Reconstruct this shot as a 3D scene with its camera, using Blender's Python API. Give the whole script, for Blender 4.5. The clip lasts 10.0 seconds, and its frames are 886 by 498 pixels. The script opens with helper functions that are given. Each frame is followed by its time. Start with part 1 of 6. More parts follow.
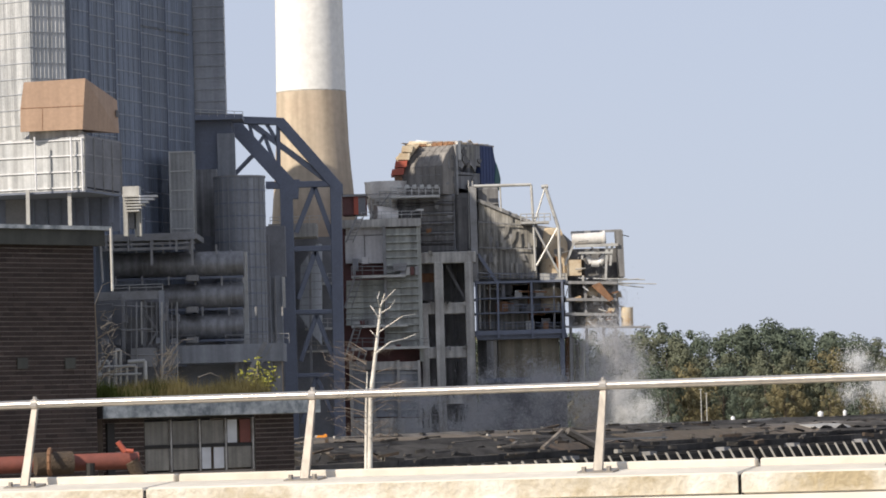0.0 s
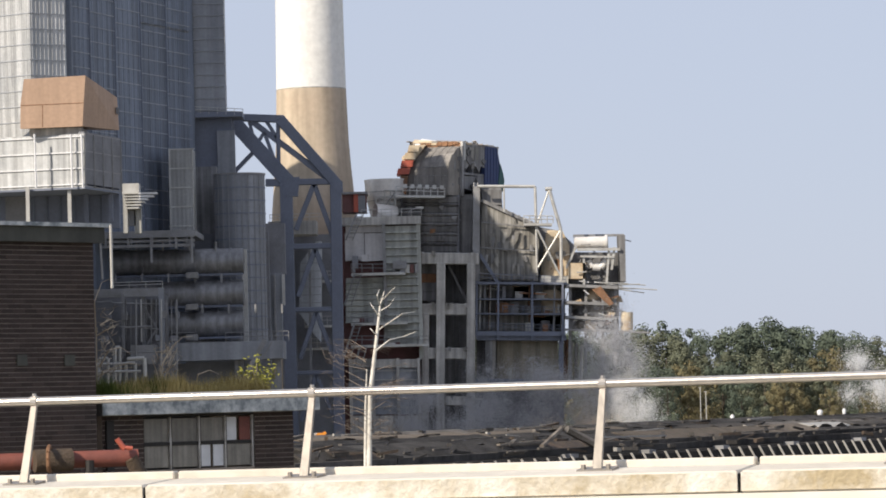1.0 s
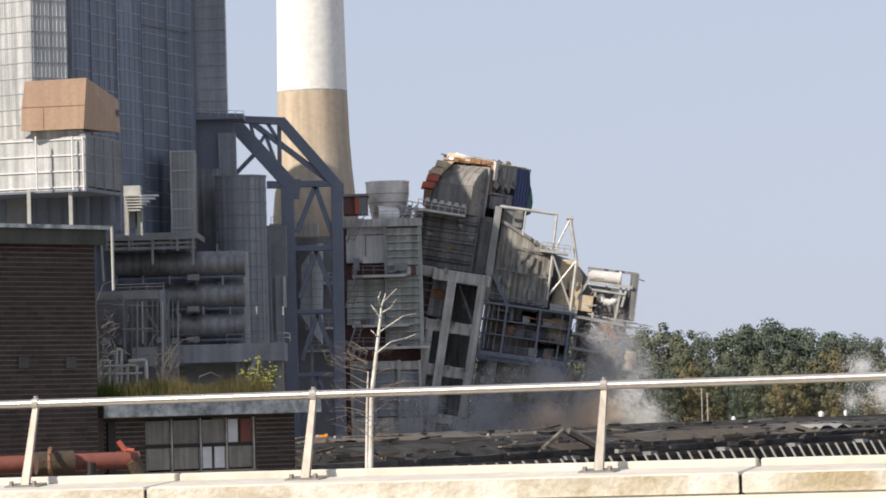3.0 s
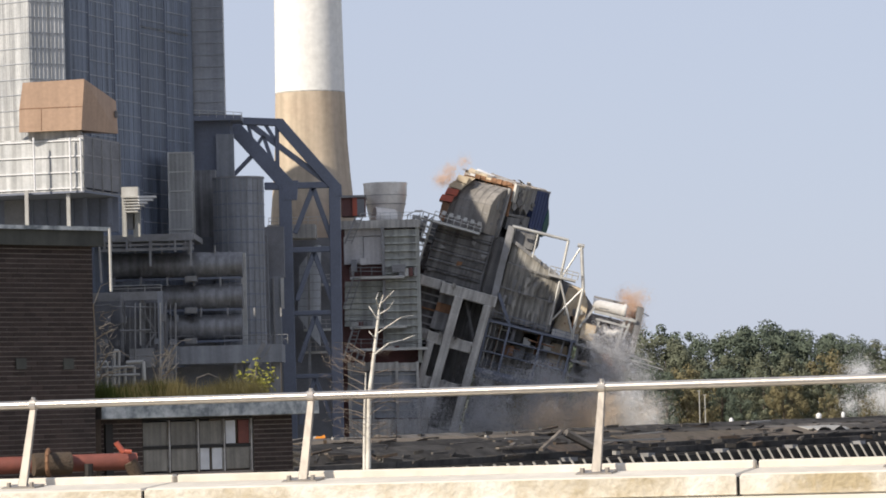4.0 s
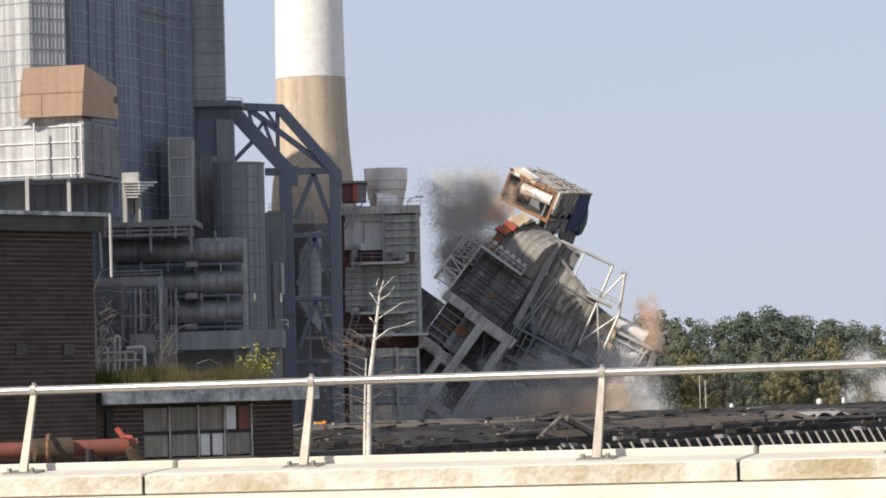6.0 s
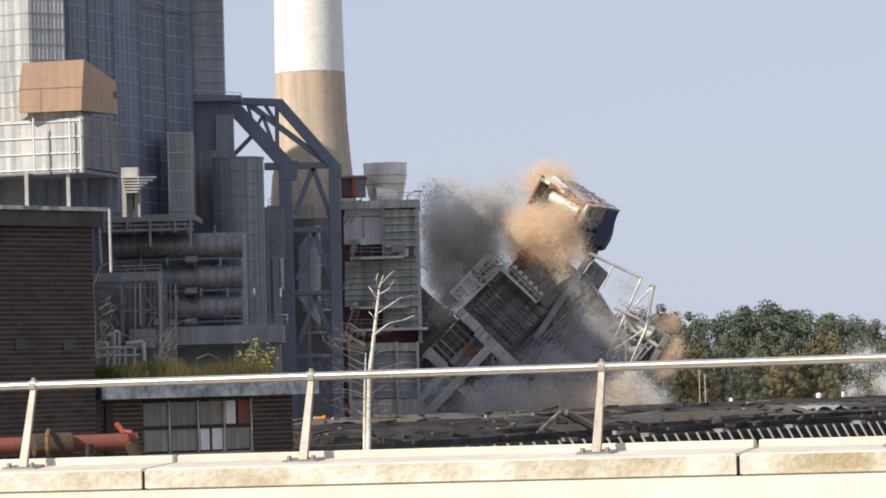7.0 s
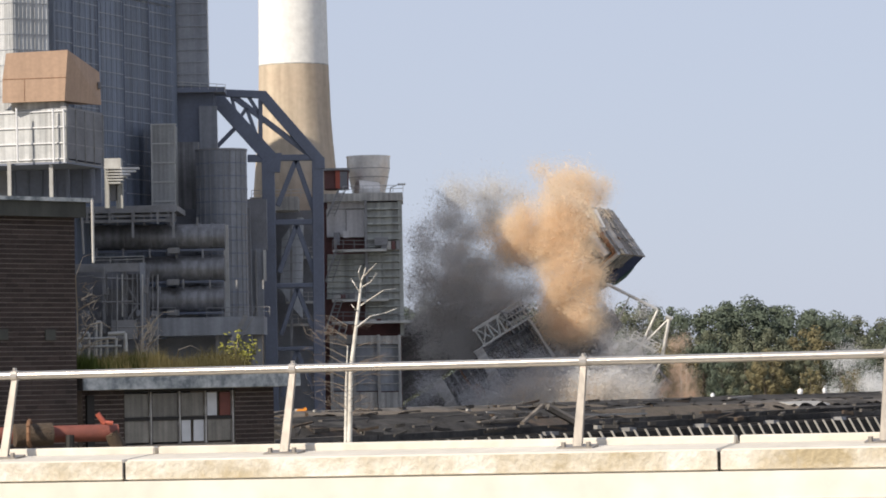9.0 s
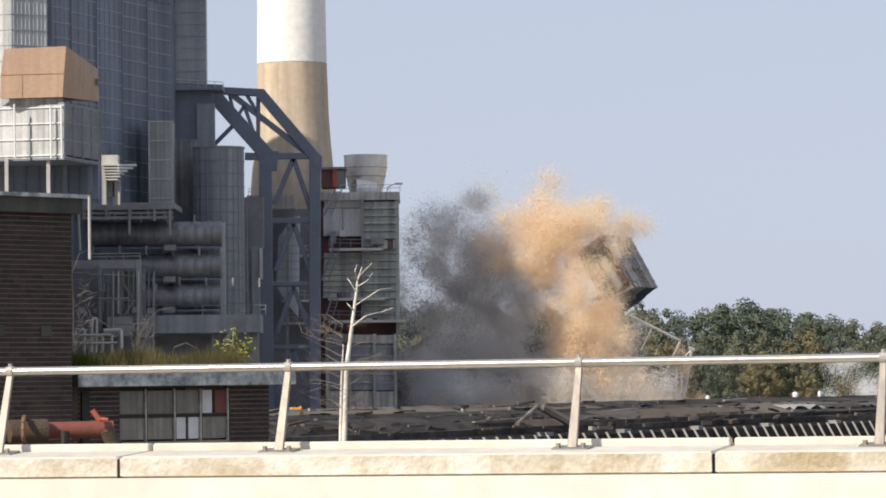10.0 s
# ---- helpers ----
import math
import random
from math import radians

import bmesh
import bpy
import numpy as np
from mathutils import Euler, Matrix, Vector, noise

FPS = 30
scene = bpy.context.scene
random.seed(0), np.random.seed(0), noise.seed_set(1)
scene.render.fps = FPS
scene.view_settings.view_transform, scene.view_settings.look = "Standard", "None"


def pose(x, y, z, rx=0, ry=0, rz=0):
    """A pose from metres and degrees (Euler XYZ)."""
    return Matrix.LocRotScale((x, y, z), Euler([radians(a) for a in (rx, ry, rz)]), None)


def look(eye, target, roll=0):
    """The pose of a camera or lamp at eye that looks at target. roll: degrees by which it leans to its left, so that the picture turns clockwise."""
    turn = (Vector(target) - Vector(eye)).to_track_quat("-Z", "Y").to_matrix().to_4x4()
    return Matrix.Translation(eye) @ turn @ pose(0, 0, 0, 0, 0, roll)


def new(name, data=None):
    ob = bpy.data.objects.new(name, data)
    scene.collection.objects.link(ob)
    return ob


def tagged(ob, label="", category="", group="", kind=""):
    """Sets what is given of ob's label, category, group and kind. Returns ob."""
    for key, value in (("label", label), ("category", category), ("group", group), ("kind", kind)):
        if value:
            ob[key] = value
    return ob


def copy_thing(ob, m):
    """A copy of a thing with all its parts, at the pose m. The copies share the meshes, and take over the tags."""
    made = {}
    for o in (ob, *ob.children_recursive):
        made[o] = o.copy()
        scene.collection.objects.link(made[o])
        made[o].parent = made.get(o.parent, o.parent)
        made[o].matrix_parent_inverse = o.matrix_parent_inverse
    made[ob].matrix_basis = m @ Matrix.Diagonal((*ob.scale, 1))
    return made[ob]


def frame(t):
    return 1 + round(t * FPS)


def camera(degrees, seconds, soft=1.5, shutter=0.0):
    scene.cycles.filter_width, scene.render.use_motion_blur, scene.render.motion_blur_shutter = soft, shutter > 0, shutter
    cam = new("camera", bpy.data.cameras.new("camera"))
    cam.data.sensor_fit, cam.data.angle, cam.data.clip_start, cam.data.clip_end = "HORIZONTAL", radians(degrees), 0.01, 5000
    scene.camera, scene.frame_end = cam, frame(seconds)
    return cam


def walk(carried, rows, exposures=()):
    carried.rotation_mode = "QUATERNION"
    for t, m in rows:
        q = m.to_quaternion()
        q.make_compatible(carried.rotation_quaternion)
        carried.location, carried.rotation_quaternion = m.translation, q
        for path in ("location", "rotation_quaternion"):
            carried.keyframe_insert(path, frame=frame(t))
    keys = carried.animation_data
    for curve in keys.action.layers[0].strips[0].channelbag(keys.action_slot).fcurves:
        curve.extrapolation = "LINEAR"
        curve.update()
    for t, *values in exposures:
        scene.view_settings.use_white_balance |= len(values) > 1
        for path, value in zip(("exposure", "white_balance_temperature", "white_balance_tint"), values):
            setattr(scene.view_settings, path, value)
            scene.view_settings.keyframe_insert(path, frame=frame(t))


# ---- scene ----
# ================= camera and its walk =================
F = 784 / math.tan(radians(7.0))
EYE = (0.0, 0.0, 10.0)
cam = camera(14.0, 10.0, soft=1.8)
CAMERA_ROWS = [
    (0, -0.0000, 2.4572, 1.6043),
    (0.5, 0.0096, 2.4295, 1.5627),
    (1, -0.0030, 2.4218, 1.4898),
    (1.5, 0.0054, 2.4285, 1.4524),
    (2, 0.0321, 2.4483, 1.4252),
    (2.5, 0.0249, 2.4449, 1.5528),
    (4, -0.0212, 2.4757, 1.5089),
    (4.5, -0.0567, 2.3736, 1.5359),
    (5, 0.0125, 2.3572, 1.5841),
    (5.5, -0.0185, 2.2830, 1.4812),
    (7, -0.0140, 2.1603, 1.5640),
    (7.5, -0.1592, 2.0552, 1.5367),
    (8, -0.1828, 2.0618, 1.5646),
    (8.5, -0.2157, 2.0342, 1.2529),
    (9, -0.2883, 2.0477, 1.1495),
    (9.5, -0.3345, 2.0358, 0.8621),
    (10, -0.3433, 2.0434, 0.6159),
]
walk(cam, [(t, pose(*EYE, 90 + p, 0, y) @ pose(0, 0, 0, 0, 0, -r)) for t, y, p, r in CAMERA_ROWS])

# ================= world, sun =================
SUN_AZ, SUN_EL = radians(48), radians(33)
to_sun = Vector((-math.sin(SUN_AZ) * math.cos(SUN_EL), -math.cos(SUN_AZ) * math.cos(SUN_EL), math.sin(SUN_EL)))
world = bpy.data.worlds.new("sky")
scene.world = world
world.use_nodes = True
wn = world.node_tree.nodes
sky = wn.new("ShaderNodeTexSky")
sky.sky_type = "NISHITA"
sky.sun_disc = False
sky.sun_elevation = SUN_EL
sky.sun_rotation = math.atan2(to_sun.x, to_sun.y)
sky.air_density, sky.dust_density, sky.ozone_density = 1.0, 0.6, 3.0
# hazy autumn sky: the clear-sky model veiled by an even pale haze
haze = wn.new("ShaderNodeMix")
haze.data_type = "RGBA"
haze.inputs[0].default_value = 0.9
haze.inputs[7].default_value = (3.6, 3.92, 4.85, 1)
world.node_tree.links.new(sky.outputs["Color"], haze.inputs[6])
world.node_tree.links.new(haze.outputs[2], wn["Background"].inputs["Color"])
wn["Background"].inputs["Strength"].default_value = 0.15
sun_data = bpy.data.lights.new("sun", "SUN")
sun_data.energy, sun_data.angle, sun_data.color = 5.5, radians(0.6), (1.0, 0.9, 0.76)
sun = new("sun", sun_data)
sun.matrix_world = look(tuple(to_sun * 300), (0, 0, 0))
scene.view_settings.exposure = 0.0


# ================= materials =================
def mat(name, colour, rough=0.8, metal=0.0, second=None, scale=1.0, streak=0.0, bump=0.15, rib=0.0, spread=0.35, island=0.0, random_tint=0.0, spec=0.5):
    """A weathered surface: broad stains between two colours, fine grain, optional vertical streaks and ribs (per metre)."""
    m = bpy.data.materials.new(name)
    m.use_nodes = True
    nt = m.node_tree
    n, link = nt.nodes, nt.links.new
    bsdf = n["Principled BSDF"]
    bsdf.inputs["Metallic"].default_value = metal
    bsdf.inputs["Specular IOR Level"].default_value = spec
    tc = n.new("ShaderNodeTexCoord")
    big = n.new("ShaderNodeTexNoise")
    big.inputs["Scale"].default_value = 0.35 * scale
    big.inputs["Detail"].default_value = 8
    big.inputs["Roughness"].default_value = 0.65
    link(tc.outputs["Object"], big.inputs["Vector"])
    fine = n.new("ShaderNodeTexNoise")
    fine.inputs["Scale"].default_value = 5.0 * scale
    fine.inputs["Detail"].default_value = 6
    link(tc.outputs["Object"], fine.inputs["Vector"])
    ramp = n.new("ShaderNodeValToRGB")
    ramp.color_ramp.elements[0].position, ramp.color_ramp.elements[1].position = 0.5 - spread * 0.5, 0.5 + spread * 0.5
    link(big.outputs["Fac"], ramp.inputs["Fac"])
    other = second or tuple(c * 0.62 for c in colour)
    mix = n.new("ShaderNodeMix")
    mix.data_type = "RGBA"
    mix.inputs[6].default_value, mix.inputs[7].default_value = (*other, 1), (*colour, 1)
    link(ramp.outputs["Color"], mix.inputs[0])
    out = mix.outputs[2]
    if streak:
        mp = n.new("ShaderNodeMapping")
        mp.inputs["Scale"].default_value = (2.2 * scale, 2.2 * scale, 0.09 * scale)
        link(tc.outputs["Object"], mp.inputs["Vector"])
        st = n.new("ShaderNodeTexNoise")
        st.inputs["Scale"].default_value = 1.0
        st.inputs["Detail"].default_value = 5
        link(mp.outputs["Vector"], st.inputs["Vector"])
        sr = n.new("ShaderNodeMapRange")
        sr.inputs[1].default_value, sr.inputs[2].default_value = 0.38, 0.66
        sr.inputs[3].default_value, sr.inputs[4].default_value = 1.0 - streak, 1.0
        link(st.outputs["Fac"], sr.inputs[0])
        mul = n.new("ShaderNodeMix")
        mul.data_type, mul.blend_type = "RGBA", "MULTIPLY"
        mul.inputs[0].default_value = 1.0
        link(out, mul.inputs[6])
        link(sr.outputs[0], mul.inputs[7])
        out = mul.outputs[2]
    gr = n.new("ShaderNodeMapRange")
    gr.inputs[3].default_value, gr.inputs[4].default_value = 0.8, 1.2
    link(fine.outputs["Fac"], gr.inputs[0])
    mul2 = n.new("ShaderNodeMix")
    mul2.data_type, mul2.blend_type = "RGBA", "MULTIPLY"
    mul2.inputs[0].default_value = 1.0
    link(out, mul2.inputs[6])
    link(gr.outputs[0], mul2.inputs[7])
    out = mul2.outputs[2]
    if island or random_tint:
        src = n.new("ShaderNodeNewGeometry").outputs["Random Per Island"] if island else n.new("ShaderNodeObjectInfo").outputs["Random"]
        k = island or random_tint
        rr = n.new("ShaderNodeMapRange")
        rr.inputs[3].default_value, rr.inputs[4].default_value = 1.0 - k, 1.0 + k
        link(src, rr.inputs[0])
        mul3 = n.new("ShaderNodeMix")
        mul3.data_type, mul3.blend_type = "RGBA", "MULTIPLY"
        mul3.inputs[0].default_value = 1.0
        link(out, mul3.inputs[6])
        link(rr.outputs[0], mul3.inputs[7])
        out = mul3.outputs[2]
    link(out, bsdf.inputs["Base Color"])
    rg = n.new("ShaderNodeMapRange")
    rg.inputs[3].default_value, rg.inputs[4].default_value = max(0.05, rough - 0.15), min(1.0, rough + 0.15)
    link(big.outputs["Fac"], rg.inputs[0])
    link(rg.outputs[0], bsdf.inputs["Roughness"])
    height = fine.outputs["Fac"]
    bp = n.new("ShaderNodeBump")
    bp.inputs["Strength"].default_value = bump
    bp.inputs["Distance"].default_value = 0.05
    if rib:
        wv = n.new("ShaderNodeTexWave")
        wv.wave_type, wv.bands_direction = "BANDS", "DIAGONAL"
        wv.inputs["Scale"].default_value = rib * 0.32
        wm = n.new("ShaderNodeMapping")
        wm.inputs["Scale"].default_value = (1, 1, 0)
        link(tc.outputs["Object"], wm.inputs["Vector"])
        link(wm.outputs["Vector"], wv.inputs["Vector"])
        ad = n.new("ShaderNodeMath")
        ad.operation = "MULTIPLY_ADD"
        link(wv.outputs["Fac"], ad.inputs[0])
        ad.inputs[1].default_value = 2.0
        link(fine.outputs["Fac"], ad.inputs[2])
        height = ad.outputs[0]
    link(height, bp.inputs["Height"])
    link(bp.outputs["Normal"], bsdf.inputs["Normal"])
    return m


M = {}
M["asphalt"] = mat("asphalt", (0.06, 0.06, 0.06), 0.9)
M["ground"] = mat("ground", (0.24, 0.21, 0.16), 0.95, second=(0.13, 0.13, 0.08), scale=0.2)
M["cap"] = mat("pale_concrete", (0.68, 0.635, 0.56), 0.85, second=(0.58, 0.53, 0.45), scale=2.0, streak=0.08, bump=0.2)
M["mossy"] = mat("mossy_concrete", (0.72, 0.68, 0.6), 0.9, second=(0.43, 0.35, 0.22), scale=6.0, bump=0.3, spread=0.22)
M["barrier"] = mat("white_concrete", (0.78, 0.74, 0.66), 0.8, scale=1.0, streak=0.06, second=(0.7, 0.66, 0.56))
M["rail"] = mat("brushed_steel", (0.6, 0.56, 0.5), 0.3, 0.75, scale=3, second=(0.5, 0.45, 0.4), bump=0.05)
M["post"] = mat("galvanised_post", (0.27, 0.245, 0.215), 0.5, 0.4, scale=2, second=(0.23, 0.205, 0.18))
M["joint"] = mat("joint_filler", (0.03, 0.028, 0.025), 0.9)
M["brick"] = mat("dark_clinker_brick", (0.075, 0.052, 0.044), 0.85, second=(0.048, 0.036, 0.032), scale=3.0, random_tint=0.25, spec=0.25)
M["brickjoin"] = mat("dark_clinker_rest", (0.075, 0.052, 0.044), 0.85, second=(0.048, 0.036, 0.032), scale=3.0, island=0.25, spec=0.25)
M["mortar"] = mat("pale_mortar", (0.38, 0.32, 0.27), 0.95, second=(0.2, 0.17, 0.145), scale=4)
M["fascia"] = mat("grey_green_fascia", (0.1, 0.1, 0.083), 0.8, second=(0.055, 0.055, 0.047), scale=2, streak=0.3)
M["zinc"] = mat("worn_zinc_edge", (0.58, 0.59, 0.58), 0.5, 0.2, second=(0.17, 0.19, 0.2), scale=12, spread=0.25)
M["redpaint"] = mat("faded_red_paint", (0.25, 0.075, 0.05), 0.65, second=(0.14, 0.045, 0.035), scale=3)
M["lagging"] = mat("charred_lagging", (0.05, 0.042, 0.035), 0.95, second=(0.12, 0.08, 0.05), scale=8, bump=0.8)
M["dirtyglass"] = mat("dusty_wired_glass", (0.34, 0.315, 0.27), 0.4, second=(0.13, 0.115, 0.095), scale=7, bump=0.1, spread=0.7, streak=0.3, random_tint=0.2)
M["whitepane"] = mat("pale_board", (0.7, 0.7, 0.72), 0.6, second=(0.6, 0.6, 0.6))
M["whiteframe"] = mat("peeling_white_paint", (0.62, 0.6, 0.56), 0.7, second=(0.25, 0.22, 0.2), scale=8)
M["blackiron"] = mat("black_iron", (0.025, 0.022, 0.02), 0.7)
M["dryplant"] = mat("dry_stalk", (0.56, 0.48, 0.36), 0.9, second=(0.42, 0.33, 0.23), scale=3)
M["birchbark"] = mat("birch_bark", (0.78, 0.75, 0.68), 0.8, second=(0.5, 0.46, 0.4), scale=4, spread=0.25)
M["twig"] = mat("birch_twig", (0.25, 0.2, 0.16), 0.9)
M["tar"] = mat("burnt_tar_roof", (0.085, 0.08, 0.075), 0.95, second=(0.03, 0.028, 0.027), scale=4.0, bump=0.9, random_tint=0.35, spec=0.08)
M["oldboard"] = mat("weathered_roof_felt", (0.165, 0.15, 0.135), 0.95, second=(0.05, 0.046, 0.042), scale=5.0, bump=0.8, spread=0.5, random_tint=0.45, spec=0.1)
M["brownboard"] = mat("brown_weathered_felt", (0.2, 0.168, 0.135), 0.95, second=(0.095, 0.082, 0.068), scale=7.0, bump=0.9, spread=0.5, random_tint=0.3, spec=0.08)
M["batten"] = mat("pale_split_batten", (0.33, 0.29, 0.24), 0.9, second=(0.12, 0.1, 0.085), scale=5.0, bump=0.5, random_tint=0.4, spec=0.1)
M["glazebar"] = mat("pale_glazing_bar", (0.37, 0.355, 0.325), 0.6, second=(0.25, 0.235, 0.21))
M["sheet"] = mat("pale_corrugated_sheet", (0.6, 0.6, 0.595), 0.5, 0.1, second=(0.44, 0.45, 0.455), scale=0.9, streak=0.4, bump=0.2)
M["greysheet"] = mat("grey_corrugated_sheet", (0.42, 0.42, 0.405), 0.6, 0.05, second=(0.3, 0.3, 0.29), scale=0.6, streak=0.3, rib=4.0, bump=0.25)
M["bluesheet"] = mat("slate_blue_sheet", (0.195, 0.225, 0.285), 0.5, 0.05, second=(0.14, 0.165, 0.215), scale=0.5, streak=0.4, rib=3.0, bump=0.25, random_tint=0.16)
M["girt"] = mat("dull_girt", (0.36, 0.375, 0.4), 0.6, second=(0.27, 0.285, 0.31))
M["brown"] = mat("ochre_brown_cladding", (0.46, 0.31, 0.215), 0.7, second=(0.39, 0.26, 0.18), scale=0.6, streak=0.12, bump=0.1)
# Far plant's steel, casing and panel colours are lifted to imitate haze.
M["bluesteel"] = mat("dark_blue_steel", (0.165, 0.185, 0.24), 0.55, 0.1, second=(0.125, 0.14, 0.185), scale=0.6)
M["steel"] = mat("dull_steelwork", (0.31, 0.31, 0.32), 0.6, 0.25, second=(0.2, 0.195, 0.19), scale=1.5)
M["palesteel"] = mat("pale_galvanised_steel", (0.55, 0.55, 0.53), 0.5, 0.4, second=(0.4, 0.38, 0.35), scale=1.5)
M["duct"] = mat("dull_silver_duct", (0.31, 0.312, 0.325), 0.45, 0.35, second=(0.165, 0.16, 0.16), scale=0.9, streak=0.3)
M["silver"] = mat("bright_aluminium", (0.78, 0.76, 0.73), 0.4, 0.2, second=(0.56, 0.51, 0.45), scale=0.5)
M["concrete"] = mat("grey_concrete", (0.62, 0.6, 0.565), 0.9, second=(0.4, 0.38, 0.355), scale=0.9, streak=0.4)
M["bluepanel"] = mat("blue_grey_panel", (0.33, 0.345, 0.375), 0.6, second=(0.24, 0.25, 0.275), scale=0.5, streak=0.3, random_tint=0.1)
M["greenpanel"] = mat("grey_green_louvre", (0.58, 0.59, 0.545), 0.7, second=(0.42, 0.425, 0.39), scale=0.6, streak=0.4, random_tint=0.1)
M["pinkpanel"] = mat("warm_grey_panel", (0.64, 0.62, 0.615), 0.7, second=(0.52, 0.5, 0.495), scale=0.6, streak=0.25, random_tint=0.06)
M["palepanel"] = mat("pale_blue_panel", (0.6, 0.62, 0.65), 0.6, second=(0.45, 0.47, 0.5), scale=0.6, streak=0.35)
M["maroon"] = mat("maroon_wall", (0.19, 0.085, 0.08), 0.8, second=(0.11, 0.055, 0.05))
# Gloom of unlit rooms and openings is put into this colour.
M["dark"] = mat("dim_interior", (0.255, 0.257, 0.275), 0.95, second=(0.17, 0.172, 0.185), spec=0.2)
M["casing"] = mat("sooty_boiler_casing", (0.33, 0.325, 0.325), 0.75, second=(0.19, 0.187, 0.188), scale=0.8, streak=0.45, random_tint=0.2, spec=0.3)
M["soot"] = mat("blackened_casing_band", (0.24, 0.233, 0.232), 0.75, second=(0.14, 0.136, 0.136), scale=0.8, streak=0.5, random_tint=0.2, spec=0.3)
M["hood"] = mat("brown_grey_hood", (0.31, 0.288, 0.262), 0.7, second=(0.2, 0.186, 0.172), scale=0.7, streak=0.4)
M["headroof"] = mat("stained_roof_sheet", (0.42, 0.41, 0.4), 0.6, 0.05, second=(0.25, 0.2, 0.16), scale=1.1, streak=0.2, bump=0.3, random_tint=0.2)
M["rust"] = mat("rusted_sheet", (0.36, 0.19, 0.1), 0.85, second=(0.16, 0.085, 0.05), scale=1.2, streak=0.3)
M["stained"] = mat("stained_panel", (0.46, 0.445, 0.41), 0.7, second=(0.26, 0.24, 0.21), scale=1.1, streak=0.65, spread=0.5, random_tint=0.14)
M["yellow"] = mat("yellowed_wall", (0.34, 0.3, 0.22), 0.8, second=(0.22, 0.19, 0.14), scale=0.8, streak=0.45)
M["bluetarp"] = mat("deep_blue_sheet", (0.05, 0.075, 0.2), 0.65, second=(0.03, 0.05, 0.13), scale=0.6, streak=0.3)
M["greentarp"] = mat("dark_green_sheet", (0.015, 0.1, 0.1), 0.5)
M["red"] = mat("orange_red_steel", (0.5, 0.11, 0.06), 0.6, second=(0.3, 0.07, 0.045), scale=1.5)
M["cream"] = mat("cream_insulation", (0.62, 0.55, 0.42), 0.9, second=(0.4, 0.28, 0.17), scale=1.5)
M["white_chimney"] = mat("white_chimney_paint", (0.8, 0.79, 0.76), 0.7, second=(0.74, 0.72, 0.68), scale=0.3, streak=0.06, bump=0.05)
M["tan_chimney"] = mat("tan_chimney_concrete", (0.6, 0.51, 0.39), 0.85, second=(0.5, 0.39, 0.29), scale=0.25, streak=0.3, bump=0.1)
M["orange"] = mat("orange_machine_paint", (0.8, 0.3, 0.03), 0.5)
M["bark"] = mat("tree_bark", (0.1, 0.08, 0.06), 0.95)


def leaf_mat(name, a, b):
    m = mat(name, a, 0.85, second=b, scale=0.25, island=0.25, bump=0.0, spec=0.08)
    return m


# The wood's leaf colours are greyed and lightened, with distance haze put in.
M["leaf_dark"] = leaf_mat("dark_green_leaves", (0.115, 0.138, 0.102), (0.088, 0.108, 0.082))
M["leaf_olive"] = leaf_mat("olive_leaves", (0.148, 0.156, 0.105), (0.112, 0.122, 0.086))
M["leaf_gold"] = leaf_mat("yellowing_leaves", (0.22, 0.185, 0.1), (0.15, 0.135, 0.078))
M["leaf_bright"] = leaf_mat("sunlit_shrub_leaves", (0.3, 0.28, 0.06), (0.16, 0.17, 0.04))
M["grass"] = leaf_mat("dry_roof_grass", (0.55, 0.42, 0.18), (0.3, 0.25, 0.1))
M["grass_green"] = leaf_mat("green_roof_grass", (0.12, 0.15, 0.035), (0.07, 0.09, 0.025))


def dust_mat(name, colour):
    m = bpy.data.materials.new(name)
    m.use_nodes = True
    n, link = m.node_tree.nodes, m.node_tree.links.new
    bsdf = n["Principled BSDF"]
    bsdf.inputs["Roughness"].default_value = 1.0
    bsdf.inputs["Specular IOR Level"].default_value = 0.0
    rnd = n.new("ShaderNodeNewGeometry")
    rr = n.new("ShaderNodeMapRange")
    rr.inputs[3].default_value, rr.inputs[4].default_value = 0.93, 1.07
    link(rnd.outputs["Random Per Island"], rr.inputs[0])
    mul = n.new("ShaderNodeMix")
    mul.data_type, mul.blend_type = "RGBA", "MULTIPLY"
    mul.inputs[0].default_value = 1.0
    mul.inputs[6].default_value = (*colour, 1)
    link(rr.outputs[0], mul.inputs[7])
    link(mul.outputs[2], bsdf.inputs["Base Color"])
    # fine grains let half the light through
    thru = n.new("ShaderNodeBsdfTranslucent")
    link(mul.outputs[2], thru.inputs[0])
    both = n.new("ShaderNodeMixShader")
    both.inputs[0].default_value = 0.5
    link(bsdf.outputs[0], both.inputs[1])
    link(thru.outputs[0], both.inputs[2])
    # each grain cluster covers its place by half only
    clear = n.new("ShaderNodeBsdfTransparent")
    veil = n.new("ShaderNodeMixShader")
    veil.inputs[0].default_value = 0.8
    link(clear.outputs[0], veil.inputs[1])
    link(both.outputs[0], veil.inputs[2])
    link(veil.outputs[0], n["Material Output"].inputs["Surface"])
    return m


M["dust_orange"] = dust_mat("ochre_dust", (0.91, 0.77, 0.6))
M["dust_rust"] = dust_mat("rusty_dust", (0.84, 0.66, 0.52))
M["dust_grey"] = dust_mat("sooty_dust", (0.72, 0.705, 0.685))
M["dust_pale"] = dust_mat("pale_dust", (0.74, 0.72, 0.7))
M["dust_blue"] = dust_mat("bluish_dust", (0.62, 0.62, 0.64))
M["dust_tan"] = dust_mat("tan_dust", (0.84, 0.74, 0.63))
M["dust_white"] = dust_mat("white_steam_dust", (0.88, 0.88, 0.88))

